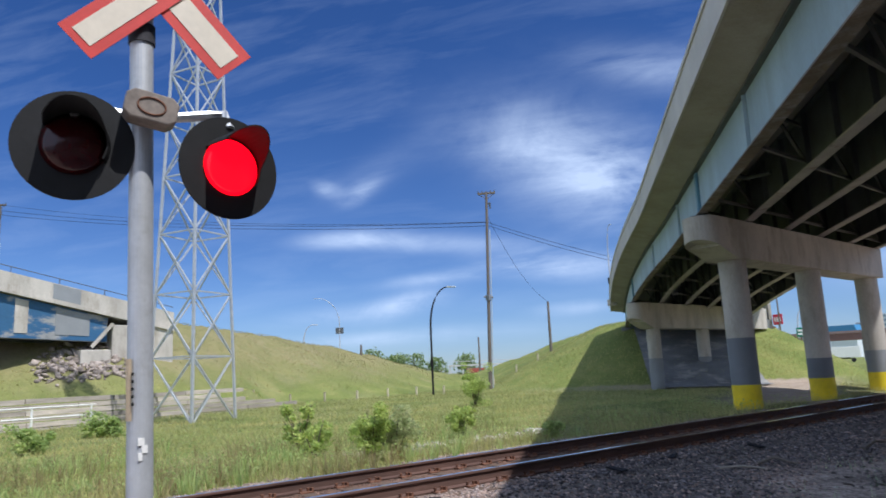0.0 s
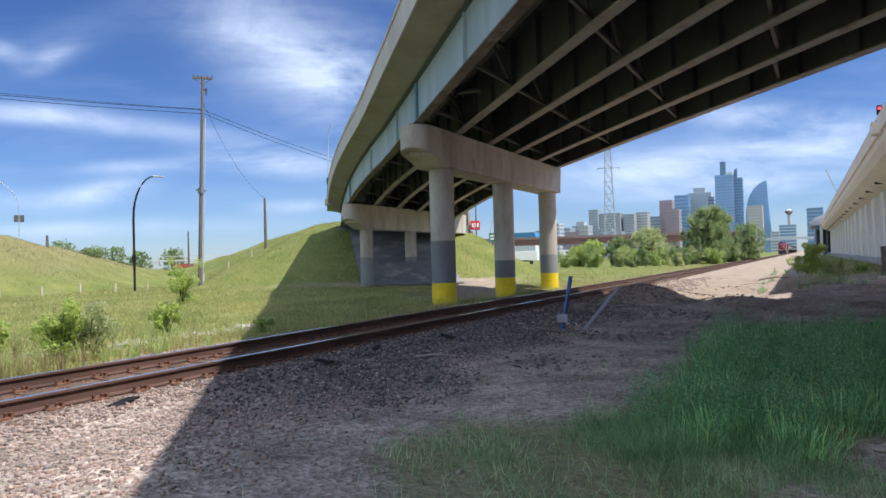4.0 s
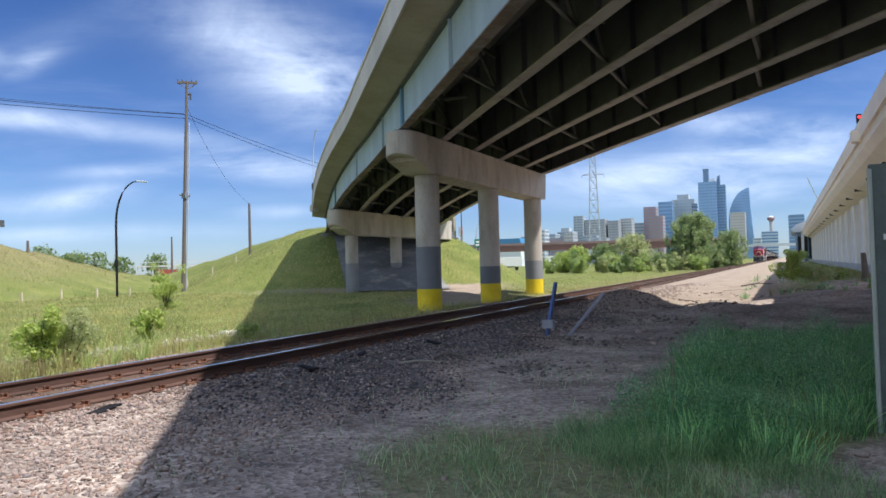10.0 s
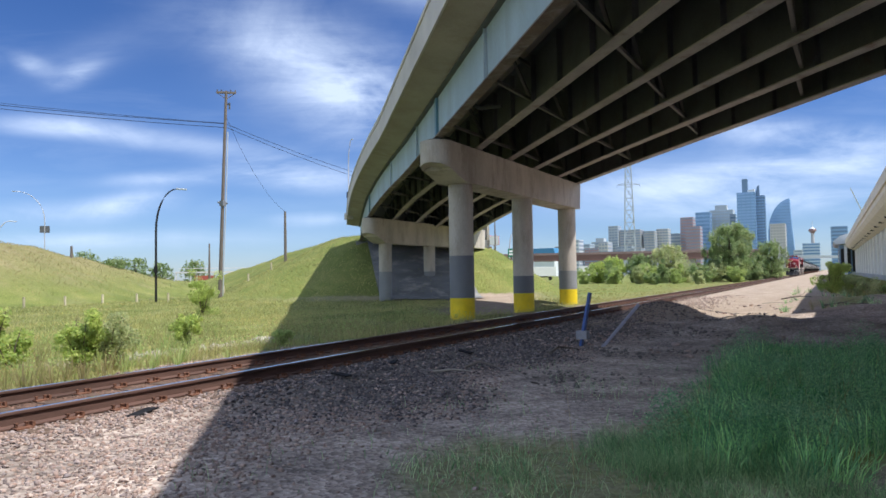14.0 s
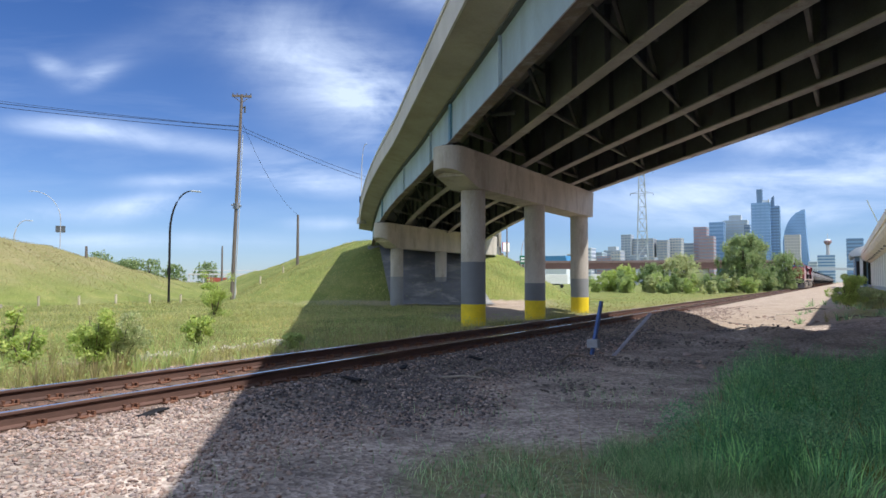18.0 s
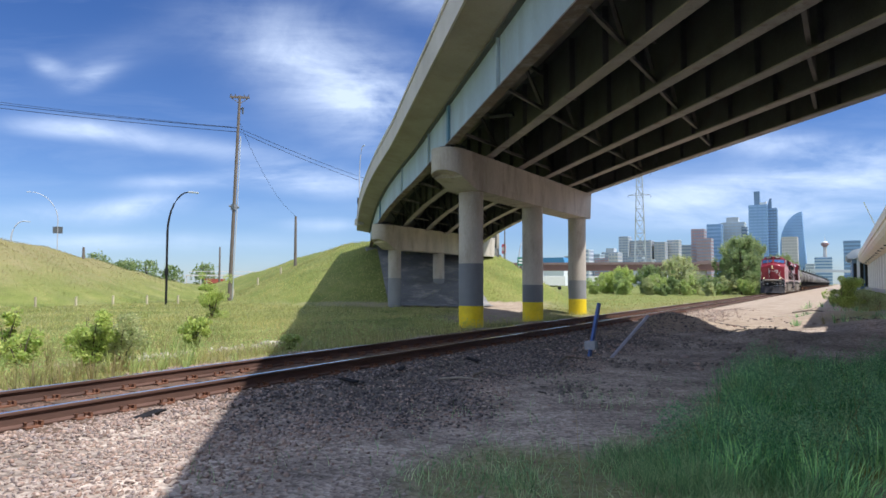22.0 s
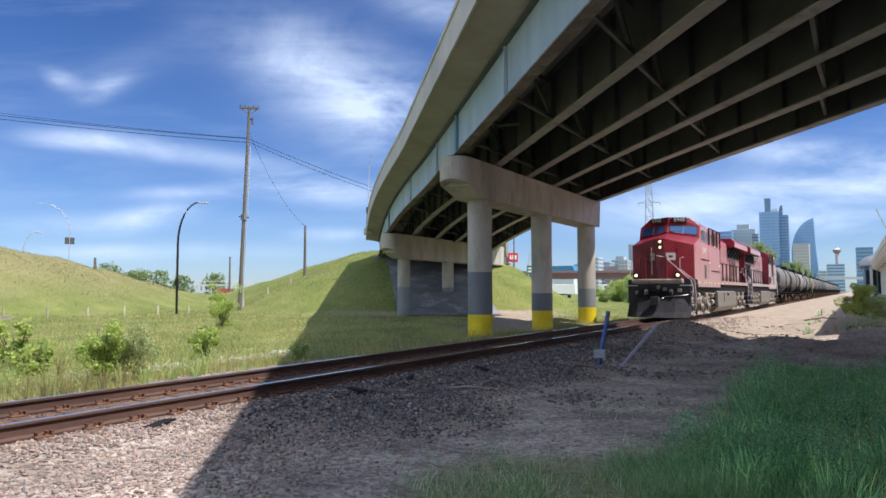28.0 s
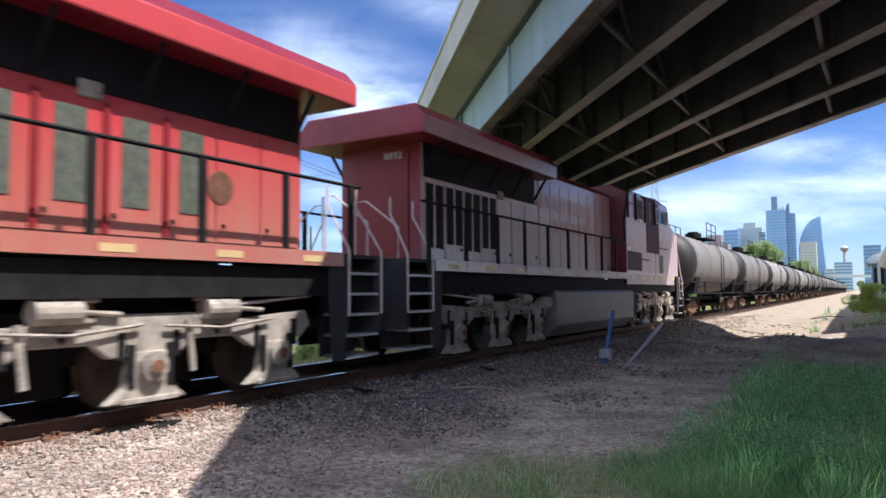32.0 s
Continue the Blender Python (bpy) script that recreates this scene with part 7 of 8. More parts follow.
def stuff(name, vf, material, label, category="grass"):
    ob = new(name, arrays(name, *vf, material))
    return tagged(ob, label, category, kind="stuff")


def within(x0, x1, y0, y1, keep=None, near=None):
    def f(n):
        x, y = RNG.uniform(x0, x1, n * 2), RNG.uniform(y0, y1, n * 2)
        p = np.ones(n * 2)
        if keep is not None:
            p = keep(x, y)
        if near is not None:
            p = p * np.clip(near / np.hypot(x, y), 0, 1) ** 1.5
        k = RNG.uniform(0, 1, n * 2) < p
        return x[k][:n], y[k][:n]
    return f


def not_gravel(x, y):
    g, s, d = zones(x, y)
    return np.clip(1 - 1.3 * g - 1.2 * s, 0, 1)


def patchy(x, y):
    return not_gravel(x, y) * np.clip(0.55 + 0.6 * wob(x, y, 1.3, 6.0), 0.1, 1)


stuff("meadow_grass", blades(70000, within(-24, -10.4, -4, 45, patchy, 16), 0.12, 0.46, 0.016, 1.0, 2), GRASS_LIFTED, "long pale green meadow grass beside the track, colour brightened against self-shade")
stuff("meadow_grass", blades(60000, within(-52, -20, 0, 75, not_gravel, 32), 0.12, 0.34, 0.035, 0.9, 1), GRASS_LIFTED, "green meadow grass in the field")
stuff("meadow_grass", blades(26000, within(-95, -40, 5, 100, not_gravel, 70), 0.08, 0.20, 0.06, 1.0, 1), GRASS, "grass on the road embankments")
stuff("dry_grass", blades(24000, within(-92, -44, 4, 70, lambda x, y: np.clip(zones(x, y)[2] * 1.8, 0, 1)), 0.10, 0.26, 0.06, 1.0, 1), GRASS_DRY, "straw-coloured dry grass on the bank")
stuff("dry_grass", blades(9000, within(-18, -10.6, -4, 22, patchy, 14), 0.2, 0.55, 0.012, 0.6, 2), GRASS_DRY, "dry grass stems along the ballast edge")
stuff("dry_grass", tufts(700, within(-19, -10.8, -5, 9, lambda x, y: np.clip(0.15 + 0.9 * wob(x, y, 0.9, 7.0), 0, 1), 12), 16, 0.3, 0.75, 0.013, 0.7), GRASS_DRY, "tall brownish weeds by the crossing")
stuff("meadow_grass", tufts(900, within(-20, -10.8, -5, 14, lambda x, y: np.clip(0.1 + 0.9 * wob(x, y, 1.1, 2.0), 0, 1), 12), 18, 0.3, 0.7, 0.014, 0.8), LEAF, "rough dark green tufts in the meadow")
stuff("meadow_grass", blades(22000, within(-60, -9.9, 36, 160, not_gravel, 60), 0.08, 0.22, 0.06, 1.0, 1), GRASS, "green grass beyond the overpass")
patch_gaps = lambda x, y: grass_patch(x, y) * np.clip(0.5 + 0.8 * wob(x, y, 0.5, 4.0), 0.06, 1)
patch_high = lambda x, y: (grass_patch(x, y) > 0.6) * np.clip(0.35 + 1.3 * wob(x, y, 0.55, 12.0), 0.03, 1)


def clumps(n, sampler, per, r0, r1, h0, h1, w):
    """Mop-headed grass clumps: blades from a broad foot that arch outwards, high in the middle."""
    x, y = sampler(n)
    n = len(x)
    r, hh = np.repeat(RNG.uniform(r0, r1, n), per), np.repeat(RNG.uniform(h0, h1, n), per)
    tilt, way = np.repeat(RNG.uniform(0, 0.25, n), per), np.repeat(RNG.uniform(0, 2 * np.pi, n), per)
    m = n * per
    a, q = RNG.uniform(0, 2 * np.pi, m), np.sqrt(RNG.uniform(0, 1, m))
    bx, by = np.repeat(x, per) + np.cos(a) * q * r, np.repeat(y, per) + np.sin(a) * q * r
    bz = ground_z(bx, by) - 0.02
    h = hh * (1.05 - 0.55 * q * q) * RNG.uniform(0.55, 1.1, m)
    a = a + RNG.normal(0, 0.6, m)
    out = h * (0.10 + 0.50 * q) * RNG.uniform(0.2, 1.3, m)
    lx, ly = np.cos(a) * out + np.cos(way) * tilt * h, np.sin(a) * out + np.sin(way) * tilt * h
    b = RNG.uniform(0, np.pi, m)
    ww = w * RNG.uniform(0.5, 1.4, m) / 2
    dx, dy = np.cos(b) * ww, np.sin(b) * ww
    rows = []
    for f, k in ((0.0, 0.8), (0.45, 1.0), (0.8, 0.7)):
        c = np.stack([bx + lx * f ** 1.7, by + ly * f ** 1.7, bz + h * (f - 0.22 * f ** 3)], 1)
        e = np.stack([dx * k, dy * k, np.zeros(m)], 1)
        rows += [c - e, c + e]
    rows.append(np.stack([bx + lx, by + ly, bz + h * 0.80], 1))
    v = np.stack(rows, 1).reshape(-1, 3)
    t = np.array([(0, 1, 3), (0, 3, 2), (2, 3, 5), (2, 5, 4), (4, 5, 6)])
    return v, ((np.arange(m) * 7)[:, None, None] + t[None]).reshape(-1, 3)


stuff("rank_grass", blades(40000, within(-4.2, 3.2, 2.6, 18, patch_gaps, 8), 0.10, 0.28, 0.008, 1.2, 3), GRASS_SHADE, "short rank grass beside the gravel")
stuff("rank_grass", clumps(460, within(-2.2, 3.2, 4.2, 18, lambda x, y: patch_gaps(x, y) * (grass_patch(x, y) > 0.65), 9), 70, 0.08, 0.22, 0.14, 0.42, 0.007), GRASS_SHADE, "arching clumps of rank dark green grass")
stuff("rank_grass", clumps(360, within(-2.2, 3.2, 6.0, 18, patch_high, 13), 120, 0.16, 0.40, 0.26, 0.62, 0.0075), GRASS_DEEP, "tall bushy clumps of dark green grass")
stuff("rank_grass", blades(15000, within(-2.6, 0.6, 4.2, 7.5, lambda x, y: np.clip(1.15 - np.hypot((x + 0.85) / 1.1, (y - 5.9) / 1.2) + 0.7 * wob(x, y, 0.5, 4.0), 0, 1), 8), 0.10, 0.30, 0.006, 1.1, 3), GRASS_SHADE, "lighter short grass in front of the rank clumps")
stuff("seed_stalks", blades(260, within(-2.2, 2.6, 5.2, 17, patch_high, 12), 0.7, 1.0, 0.007, 0.35, 3), GRASS_DRY, "pale seed stalks standing above the rank grass")
stuff("gravel_weeds", blades(5000, within(-5.5, 1.5, 2.5, 12, lambda x, y: np.clip(0.25 + 0.5 * wob(x, y, 0.7, 2.0), 0, 1) * np.clip((x + 5.5) / 3, 0, 1)), 0.06, 0.3, 0.007, 0.8, 2), GRASS_SHADE, "thin weeds growing through the gravel")
stuff("meadow_grass", blades(9000, within(-0.5, 4.5, 34, 80, lambda x, y: np.clip((x + 0.2) / 2, 0, 1) * np.clip(0.4 + wob(x, y, 2, 1), 0, 1)), 0.15, 0.5, 0.03, 0.7, 1), GRASS, "rough grass by the guideway wall")


def weed_leaves(n, sampler, h, size):
    x, y = sampler(n)
    z = ground_z(x, y)
    return leaves(np.stack([x, y, z + RNG.uniform(0.02, 1, len(x)) ** 0.8 * h], 1), size)


def weed_mounds(k, sampler, per, size):
    """Leafy herbs in rounded clumps, with dark hollows between them."""
    cx, cy = sampler(k)
    k = len(cx)
    r, h = RNG.uniform(0.16, 0.40, k), RNG.uniform(0.28, 0.72, k)
    i = np.repeat(np.arange(k), per)
    a, q = RNG.uniform(0, 6.283, len(i)), RNG.uniform(0, 1, len(i)) ** 0.6
    top = np.sqrt(1 - 0.9 * q * q) * h[i]
    x, y = cx[i] + np.cos(a) * q * r[i], cy[i] + np.sin(a) * q * r[i]
    return leaves(np.stack([x, y, ground_z(x, y) + top * RNG.uniform(0.25, 1.12, len(i)) ** 0.6], 1), size)


WEED = leaf_mat("mound_weed", (0.24, 0.46, 0.26), ((0.35, 0.5, 0.45), (0.9, 0.95, 0.9), (1.7, 1.35, 1.3)))
stuff("weeds", weed_mounds(170, within(-2.2, 2.8, 6.0, 15.5, lambda x, y: patch_high(x, y), 11), 520, 0.013), WEED, "leafy dark green weeds in bushy clumps", "weeds")
stuff("weeds", weed_leaves(16000, within(-22, -10.8, -3, 30, patchy, 15), 0.40, 0.032), LEAF, "leafy weeds in the meadow", "weeds")


def bush(at, h, r, n, leaf, material, label, clumps=9, stems=6, name="bush", seed=1):
    g = np.random.default_rng(seed)
    b = thing(name, label, "bush", at)
    tips = []
    for i in range(stems):
        a, q = g.uniform(0, 6.28), g.uniform(0.2, 0.85)
        tip = Vector((math.cos(a) * r * q, math.sin(a) * r * q, h * g.uniform(0.6, 0.98)))
        part("stem", M().tube([(0, 0, -0.1), tip * 0.5 + Vector((0, 0, h * 0.08)), tip], 0.012 + 0.008 * h, 5, 0.005), BARK, b)
        tips.append(tip)
    cs, rad = [], []
    clumps, n, leaf = clumps * 4, int(n * 1.7), leaf * 0.8
    for i in range(clumps):
        t = tips[i % stems] * g.uniform(0.12, 1.0)
        cs.append(np.array(t) + g.normal(size=3) * 0.15 * r)
        rad.append(r * g.uniform(0.10, 0.30))
    pick = g.integers(0, clumps, n)
    d = g.normal(size=(n, 3))
    d *= (g.uniform(0.2, 1, n) ** 0.4 / np.linalg.norm(d, axis=1))[:, None]
    pos = np.array(cs)[pick] + d * np.array(rad)[pick][:, None] * np.array([1, 1, 0.9])
    pos[:, 2] = np.abs(pos[:, 2])
    part("foliage", arrays("foliage", *leaves(pos, leaf), material), material, b)
    return b


def tree(at, h, r, n, leaf, label, seed, material=None, crown_from=0.25, name="tree"):
    g = np.random.default_rng(seed)
    t = thing(name, label, "tree", at)
    part("trunk", M().tube([(0, 0, -0.3), (0.05 * r, 0, h * 0.3), (-0.05 * r, 0.04 * r, h * 0.62), (0, 0, h * 0.88)], 0.035 * h, 8, 0.006 * h), BARK, t)
    cs, rad = [], []
    for i in range(260):
        f = g.uniform(0.03 + 0.3 * crown_from, 0.98)
        a = g.uniform(0, 6.28)
        reach = r * math.sqrt(max(0.05, 1 - ((f - 0.52) / 0.52) ** 2)) * g.uniform(0.2, 0.92)
        c = Vector((math.cos(a) * reach, math.sin(a) * reach, h * f))
        if i < 12:
            part("limb", M().tube([(0, 0, h * f * 0.55), c * 0.6 + Vector((0, 0, h * f * 0.25)), c], 0.008 * h, 5, 0.002 * h), BARK, t)
        cs.append(np.array(c))
        rad.append(r * g.uniform(0.05, 0.17))
    pick = g.integers(0, len(cs), n)
    d = g.normal(size=(n, 3))
    d *= (g.uniform(0.05, 1.25, n) ** 0.8 / np.linalg.norm(d, axis=1))[:, None]
    pos = np.array(cs)[pick] + d * np.array(rad)[pick][:, None] * np.array([0.85, 0.85, 1.5])
    part("crown", arrays("crown", *leaves(pos, leaf, 1.3), material or LEAF_TREE), material or LEAF_TREE, t)
    return t


def gz(x, y):
    return float(ground_z(x, y))


bush((-12.6, 8.5, gz(-12.6, 8.5)), 1.2, 0.72, 5000, 0.042, LEAF_BRIGHT, "bright green shrub at the edge of the ballast", 10, 7, seed=3)
bush((-12.55, 9.05, gz(-12.55, 9.05)), 0.95, 0.70, 4500, 0.036, LEAF_GREY, "grey-green flowering shrub beside the ballast", 10, 7, seed=4)
bush((-28.0, 25.5, gz(-28, 25.5)), 2.4, 1.25, 4200, 0.055, LEAF_BRIGHT, "young poplar sapling in the field", 9, 5, "sapling", seed=5)
bush((-15.2, 13.3, gz(-15.2, 13.3)), 1.05, 0.62, 1900, 0.055, LEAF_BRIGHT, "small bright green shrub in the meadow", 7, 5, seed=6)
bush((-15.4, 8.4, gz(-15.4, 8.4)), 1.25, 0.6, 900, 0.07, LEAF_BRIGHT, "leafy bright green shrub beside the ballast", 10, 7, seed=7)
bush((-14.6, 8.3, gz(-14.6, 8.3)), 0.9, 0.6, 800, 0.07, LEAF_BRIGHT, "leafy shrub in tall weeds", 9, 6, seed=8)
bush((-24.0, 4.4, gz(-24.0, 4.4)), 0.7, 0.9, 1500, 0.08, LEAF, "low dark green shrub in the meadow", 9, 6, seed=9)
bush((-25.5, 2.6, gz(-25.5, 2.6)), 0.8, 1.2, 1600, 0.09, LEAF_GREY, "low grey shrub in the meadow", 9, 6, seed=10)
bush((-29, 7.6, gz(-29, 7.6)), 0.7, 1.2, 1600, 0.10, LEAF, "low thicket near the pylon", 9, 6, seed=11)
bush((-12.6, 14.1, gz(-12.6, 14.1)), 0.4, 0.4, 500, 0.06, LEAF, "small dark shrub in the bridge's shade", 6, 4, seed=12)
bush((0.1, 39, gz(0.1, 39)), 1.7, 1.0, 9000, 0.05, LEAF_BRIGHT, "rounded green bush beside the guideway", 12, 7, seed=13)
bush((1.35, 38.8, gz(1.35, 38.8)), 1.15, 1.1, 6000, 0.04, LEAF_GREY, "low green bush by the guideway wall", 10, 7, seed=14)
bush((2.15, 36.7, gz(2.15, 36.7)), 0.75, 0.4, 900, 0.07, LEAF, "small green shrub by the guideway wall", 8, 6, seed=15)
bush((2.5, 25, gz(2.5, 25)), 0.6, 0.5, 1200, 0.05, LEAF, "low weeds at the foot of the guideway wall", 8, 6, seed=16)
tree((-14.6, 129, -0.3), 9.6, 4.9, 34000, 0.17, "large rounded green tree beside the line", 21, crown_from=0.12)
tree((-9.8, 150, -0.3), 7.4, 3.6, 15000, 0.17, "green tree beside the distant track", 22, crown_from=0.1)
tree((-24.5, 127, -0.3), 6.6, 3.6, 15000, 0.16, "shrubby green tree beside the line", 23, LEAF_GREY, 0.08)
tree((-29.5, 126, -0.3), 5.0, 3.0, 11000, 0.16, "bushy green tree near the freeway", 24, crown_from=0.05)
tree((-34.0, 125, -0.3), 4.6, 2.8, 11000, 0.16, "yellow-green bushy tree near the freeway", 25, LEAF_BRIGHT, 0.05)
tree((-37.0, 126, -0.3), 3.8, 2.2, 8000, 0.16, "yellow-green willow bush near the freeway", 26, LEAF_BRIGHT, 0.05)
for i, (x, y, h) in enumerate(((-20.5, 112, 2.6), (-18, 120, 3.2), (-16.5, 108, 2.0), (-12.5, 118, 2.6), (-11.8, 136, 3.4), (-26, 112, 2.6), (-31, 116, 2.8), (-22.5, 104, 1.6), (-21, 124, 4.2), (-27.2, 122, 3.8), (-33, 120, 3.6), (-17.2, 126, 4.0), (-37, 118, 3.0), (-24, 118, 3.0), (-12.8, 142, 4.0), (-10.5, 160, 4.0))):
    bush((x, y, gz(x, y) - 0.05), h, h * 0.8, 3000, 0.15, (LEAF, LEAF_TREE, LEAF_GREY)[i % 3], "green bush in the row beside the line", 9, 5, seed=40 + i)
for i, (x, y, h, r) in enumerate(((-139.5, 98, 6.3, 3.4), (-136, 102.5, 5.2, 3.2), (-133.5, 106, 5.4, 3.4), (-130, 110, 4.4, 2.6), (-142, 104, 5.0, 3.0), (-128, 118, 4.8, 3.0), (-148, 112, 5.4, 3.4))):
    tree((x - 3, y - 1, -0.2), h * 1.3, r * 1.2, 2200, 0.30, "dark green tree on the skyline behind the bank", 60 + i, crown_from=0.08)


# ---- stones ----
def rocks(n, sampler, s0, s1, sink=0.35):
    """Broken stones: eight-cornered lumps with uneven faces."""
    x, y = sampler(n)
    n = len(x)
    z = ground_z(x, y)
    s = RNG.uniform(s0, s1, n) * RNG.uniform(0.6, 1.0, n)
    ico = np.array([(0, 0, 1), (0.9, 0, 0.25), (0.28, 0.85, 0.3), (-0.72, 0.52, 0.2), (-0.72, -0.52, 0.3), (0.28, -0.85, 0.2), (0.5, 0.35, -0.7), (-0.5, 0.3, -0.7), (0, -0.6, -0.7)])
    tri = np.array([(0, 1, 2), (0, 2, 3), (0, 3, 4), (0, 4, 5), (0, 5, 1), (1, 6, 2), (2, 7, 3), (2, 6, 7), (3, 7, 4), (4, 8, 5), (4, 7, 8), (5, 8, 1), (1, 8, 6)])
    v = ico[None] * RNG.uniform(0.5, 1.45, (n, 9, 1)) * np.stack([np.ones(n), RNG.uniform(0.45, 0.95, n), RNG.uniform(0.3, 0.7, n)], 1)[:, None]
    a = RNG.uniform(0, 6.28, n)
    c, q = np.cos(a)[:, None], np.sin(a)[:, None]
    t = RNG.uniform(-0.6, 0.6, n)[:, None]
    X, Y, Z = v[..., 0] * c - v[..., 1] * q, v[..., 0] * q + v[..., 1] * c, v[..., 2]
    Y, Z = Y * np.cos(t) - Z * np.sin(t), Y * np.sin(t) + Z * np.cos(t)
    v = np.stack([X, Y, Z], 2) * s[:, None, None] + np.stack([x, y, z + s * (0.5 - sink)], 1)[:, None]
    return v.reshape(-1, 3), ((np.arange(n) * 9)[:, None, None] + tri[None]).reshape(-1, 3)


def ballast_zone(x, y):
    d = np.abs(x - TRACK_X)
    return np.clip((4.4 - d + 0.6 * wob(x, y, 1.1, 3.0)) / 1.2, 0, 1) * (np.abs(d - 0.7525) > 0.11) * (1 - 0.5 * (d < 0.7))


def loose_zone(x, y):
    return np.clip(0.35 + 0.55 * wob(x, y, 1.6, 8.0), 0.04, 1) * (1 - grass_patch(x, y)) * (x > TRACK_X + 1.2)


BED_STONE = mat("rust_stained_ballast", (0.17, 0.115, 0.09), 0.95, var=0.25, scale=9, bump=0.3, bscale=60, island=0.4, hues=((0.4, 0.4, 0.45), (1.1, 0.9, 0.8), (0.7, 0.65, 0.65), (1.5, 1.3, 1.2), (0.6, 0.5, 0.45), (1.2, 0.95, 0.8)))
# stones coloured dark for the shaded stretch beside the track
DARK_STONE = mat("dark_shadowed_stone", (0.115, 0.105, 0.105), 0.95, var=0.25, scale=9, bump=0.3, bscale=60, island=0.4, hues=((0.35, 0.35, 0.4), (0.9, 0.85, 0.85), (0.5, 0.5, 0.55), (1.6, 1.5, 1.5), (0.6, 0.55, 0.55), (2.6, 2.5, 2.5)))
in_track = lambda x, y: ballast_zone(x, y) * (np.abs(x - TRACK_X) < 0.78)
beside = lambda x, y: ballast_zone(x, y) * (np.abs(x - TRACK_X) > 0.78) * (1 - shade_fines(x, y))
dark_beside = lambda x, y: np.clip(shade_fines(x, y) * 1.3, 0, 1) * (x - TRACK_X > 0.85)
stuff("ballast", rocks(13000, within(-9.1, -7.4, -1.5, 30, in_track, 9), 0.020, 0.050, 0.55), BED_STONE, "rust-stained ballast between the rails", "ballast")
stuff("ballast", rocks(44000, within(-11.3, -3.0, -1.5, 18, beside, 9), 0.013, 0.045), STONE, "broken stone ballast of the track bed", "ballast")
stuff("ballast", rocks(7000, within(-11.3, -3.6, 16, 45, beside, 26), 0.03, 0.06), STONE, "broken stone ballast farther along the track", "ballast")
stuff("ballast", rocks(20000, within(-7.4, -3.0, 5, 32, dark_beside, 14), 0.014, 0.050), DARK_STONE, "dark stones beside the track, deepening the bridge's shade", "ballast")
stuff("gravel", rocks(9000, within(-7, 2.5, 2.2, 24, loose_zone, 8), 0.010, 0.034), STONE, "loose gravel on trodden ground", "gravel")
stuff("rubble", rocks(500, within(-6.5, -0.5, 14, 32, lambda x, y: np.clip(0.2 + 0.6 * wob(x, y, 1.5, 1.0), 0, 1)), 0.04, 0.10), STONE, "scattered rubble on the spoil heaps", "rubble")
RUBBLE = mat("broken_concrete", (0.30, 0.25, 0.215), 0.9, var=0.2, scale=4, bump=0.3, island=0.35)
PALE = mat("pale_rock", (0.46, 0.43, 0.37), 0.9, var=0.15, scale=6, bump=0.3, island=0.25)
stuff("field_rocks", rocks(280, within(-16.0, -12.8, 9.5, 16, lambda x, y: np.exp(-((x + 14.45) / 0.5) ** 2)), 0.05, 0.17), PALE, "pale rocks in a line along the ditch", "rocks")
stuff("rubble", rocks(620, within(-58, -52.5, 9, 16, lambda x, y: np.clip(1.2 - np.hypot((x + 54.6) / 2.4, (y - 13) / 3.4), 0, 1)), 0.15, 0.50), RUBBLE, "heap of broken concrete at the old abutment", "rubble")


def boulder(at, s, seed, material, label):
    g = np.random.default_rng(seed)
    m = M()
    rings = []
    for i in range(6):
        f = i / 5
        r = math.sin(math.pi * (0.08 + 0.84 * f))
        rings.append([(s * r * math.cos(a) * g.uniform(0.85, 1.1), s * r * 0.75 * math.sin(a) * g.uniform(0.85, 1.1), s * 0.62 * (f * 1.5 - 0.35)) for a in (2 * math.pi * k / 9 for k in range(9))])
    b = thing("boulder", label, "rock", at, g.uniform(0, 360))
    part("stone", m.loft(rings), material, b, bevel=s * 0.08)


boulder((0.47, 6.35, gz(0.47, 6.35)), 0.075, 1, RUBBLE, "pale rounded stone at the edge of the grass")
boulder((-0.02, 5.85, gz(-0.02, 5.85)), 0.07, 2, STONE, "grey stone half sunk in gravel")
boulder((-3.0, 16.0, gz(-3.0, 16.0)), 0.12, 3, STONE, "grey stone on the spoil")


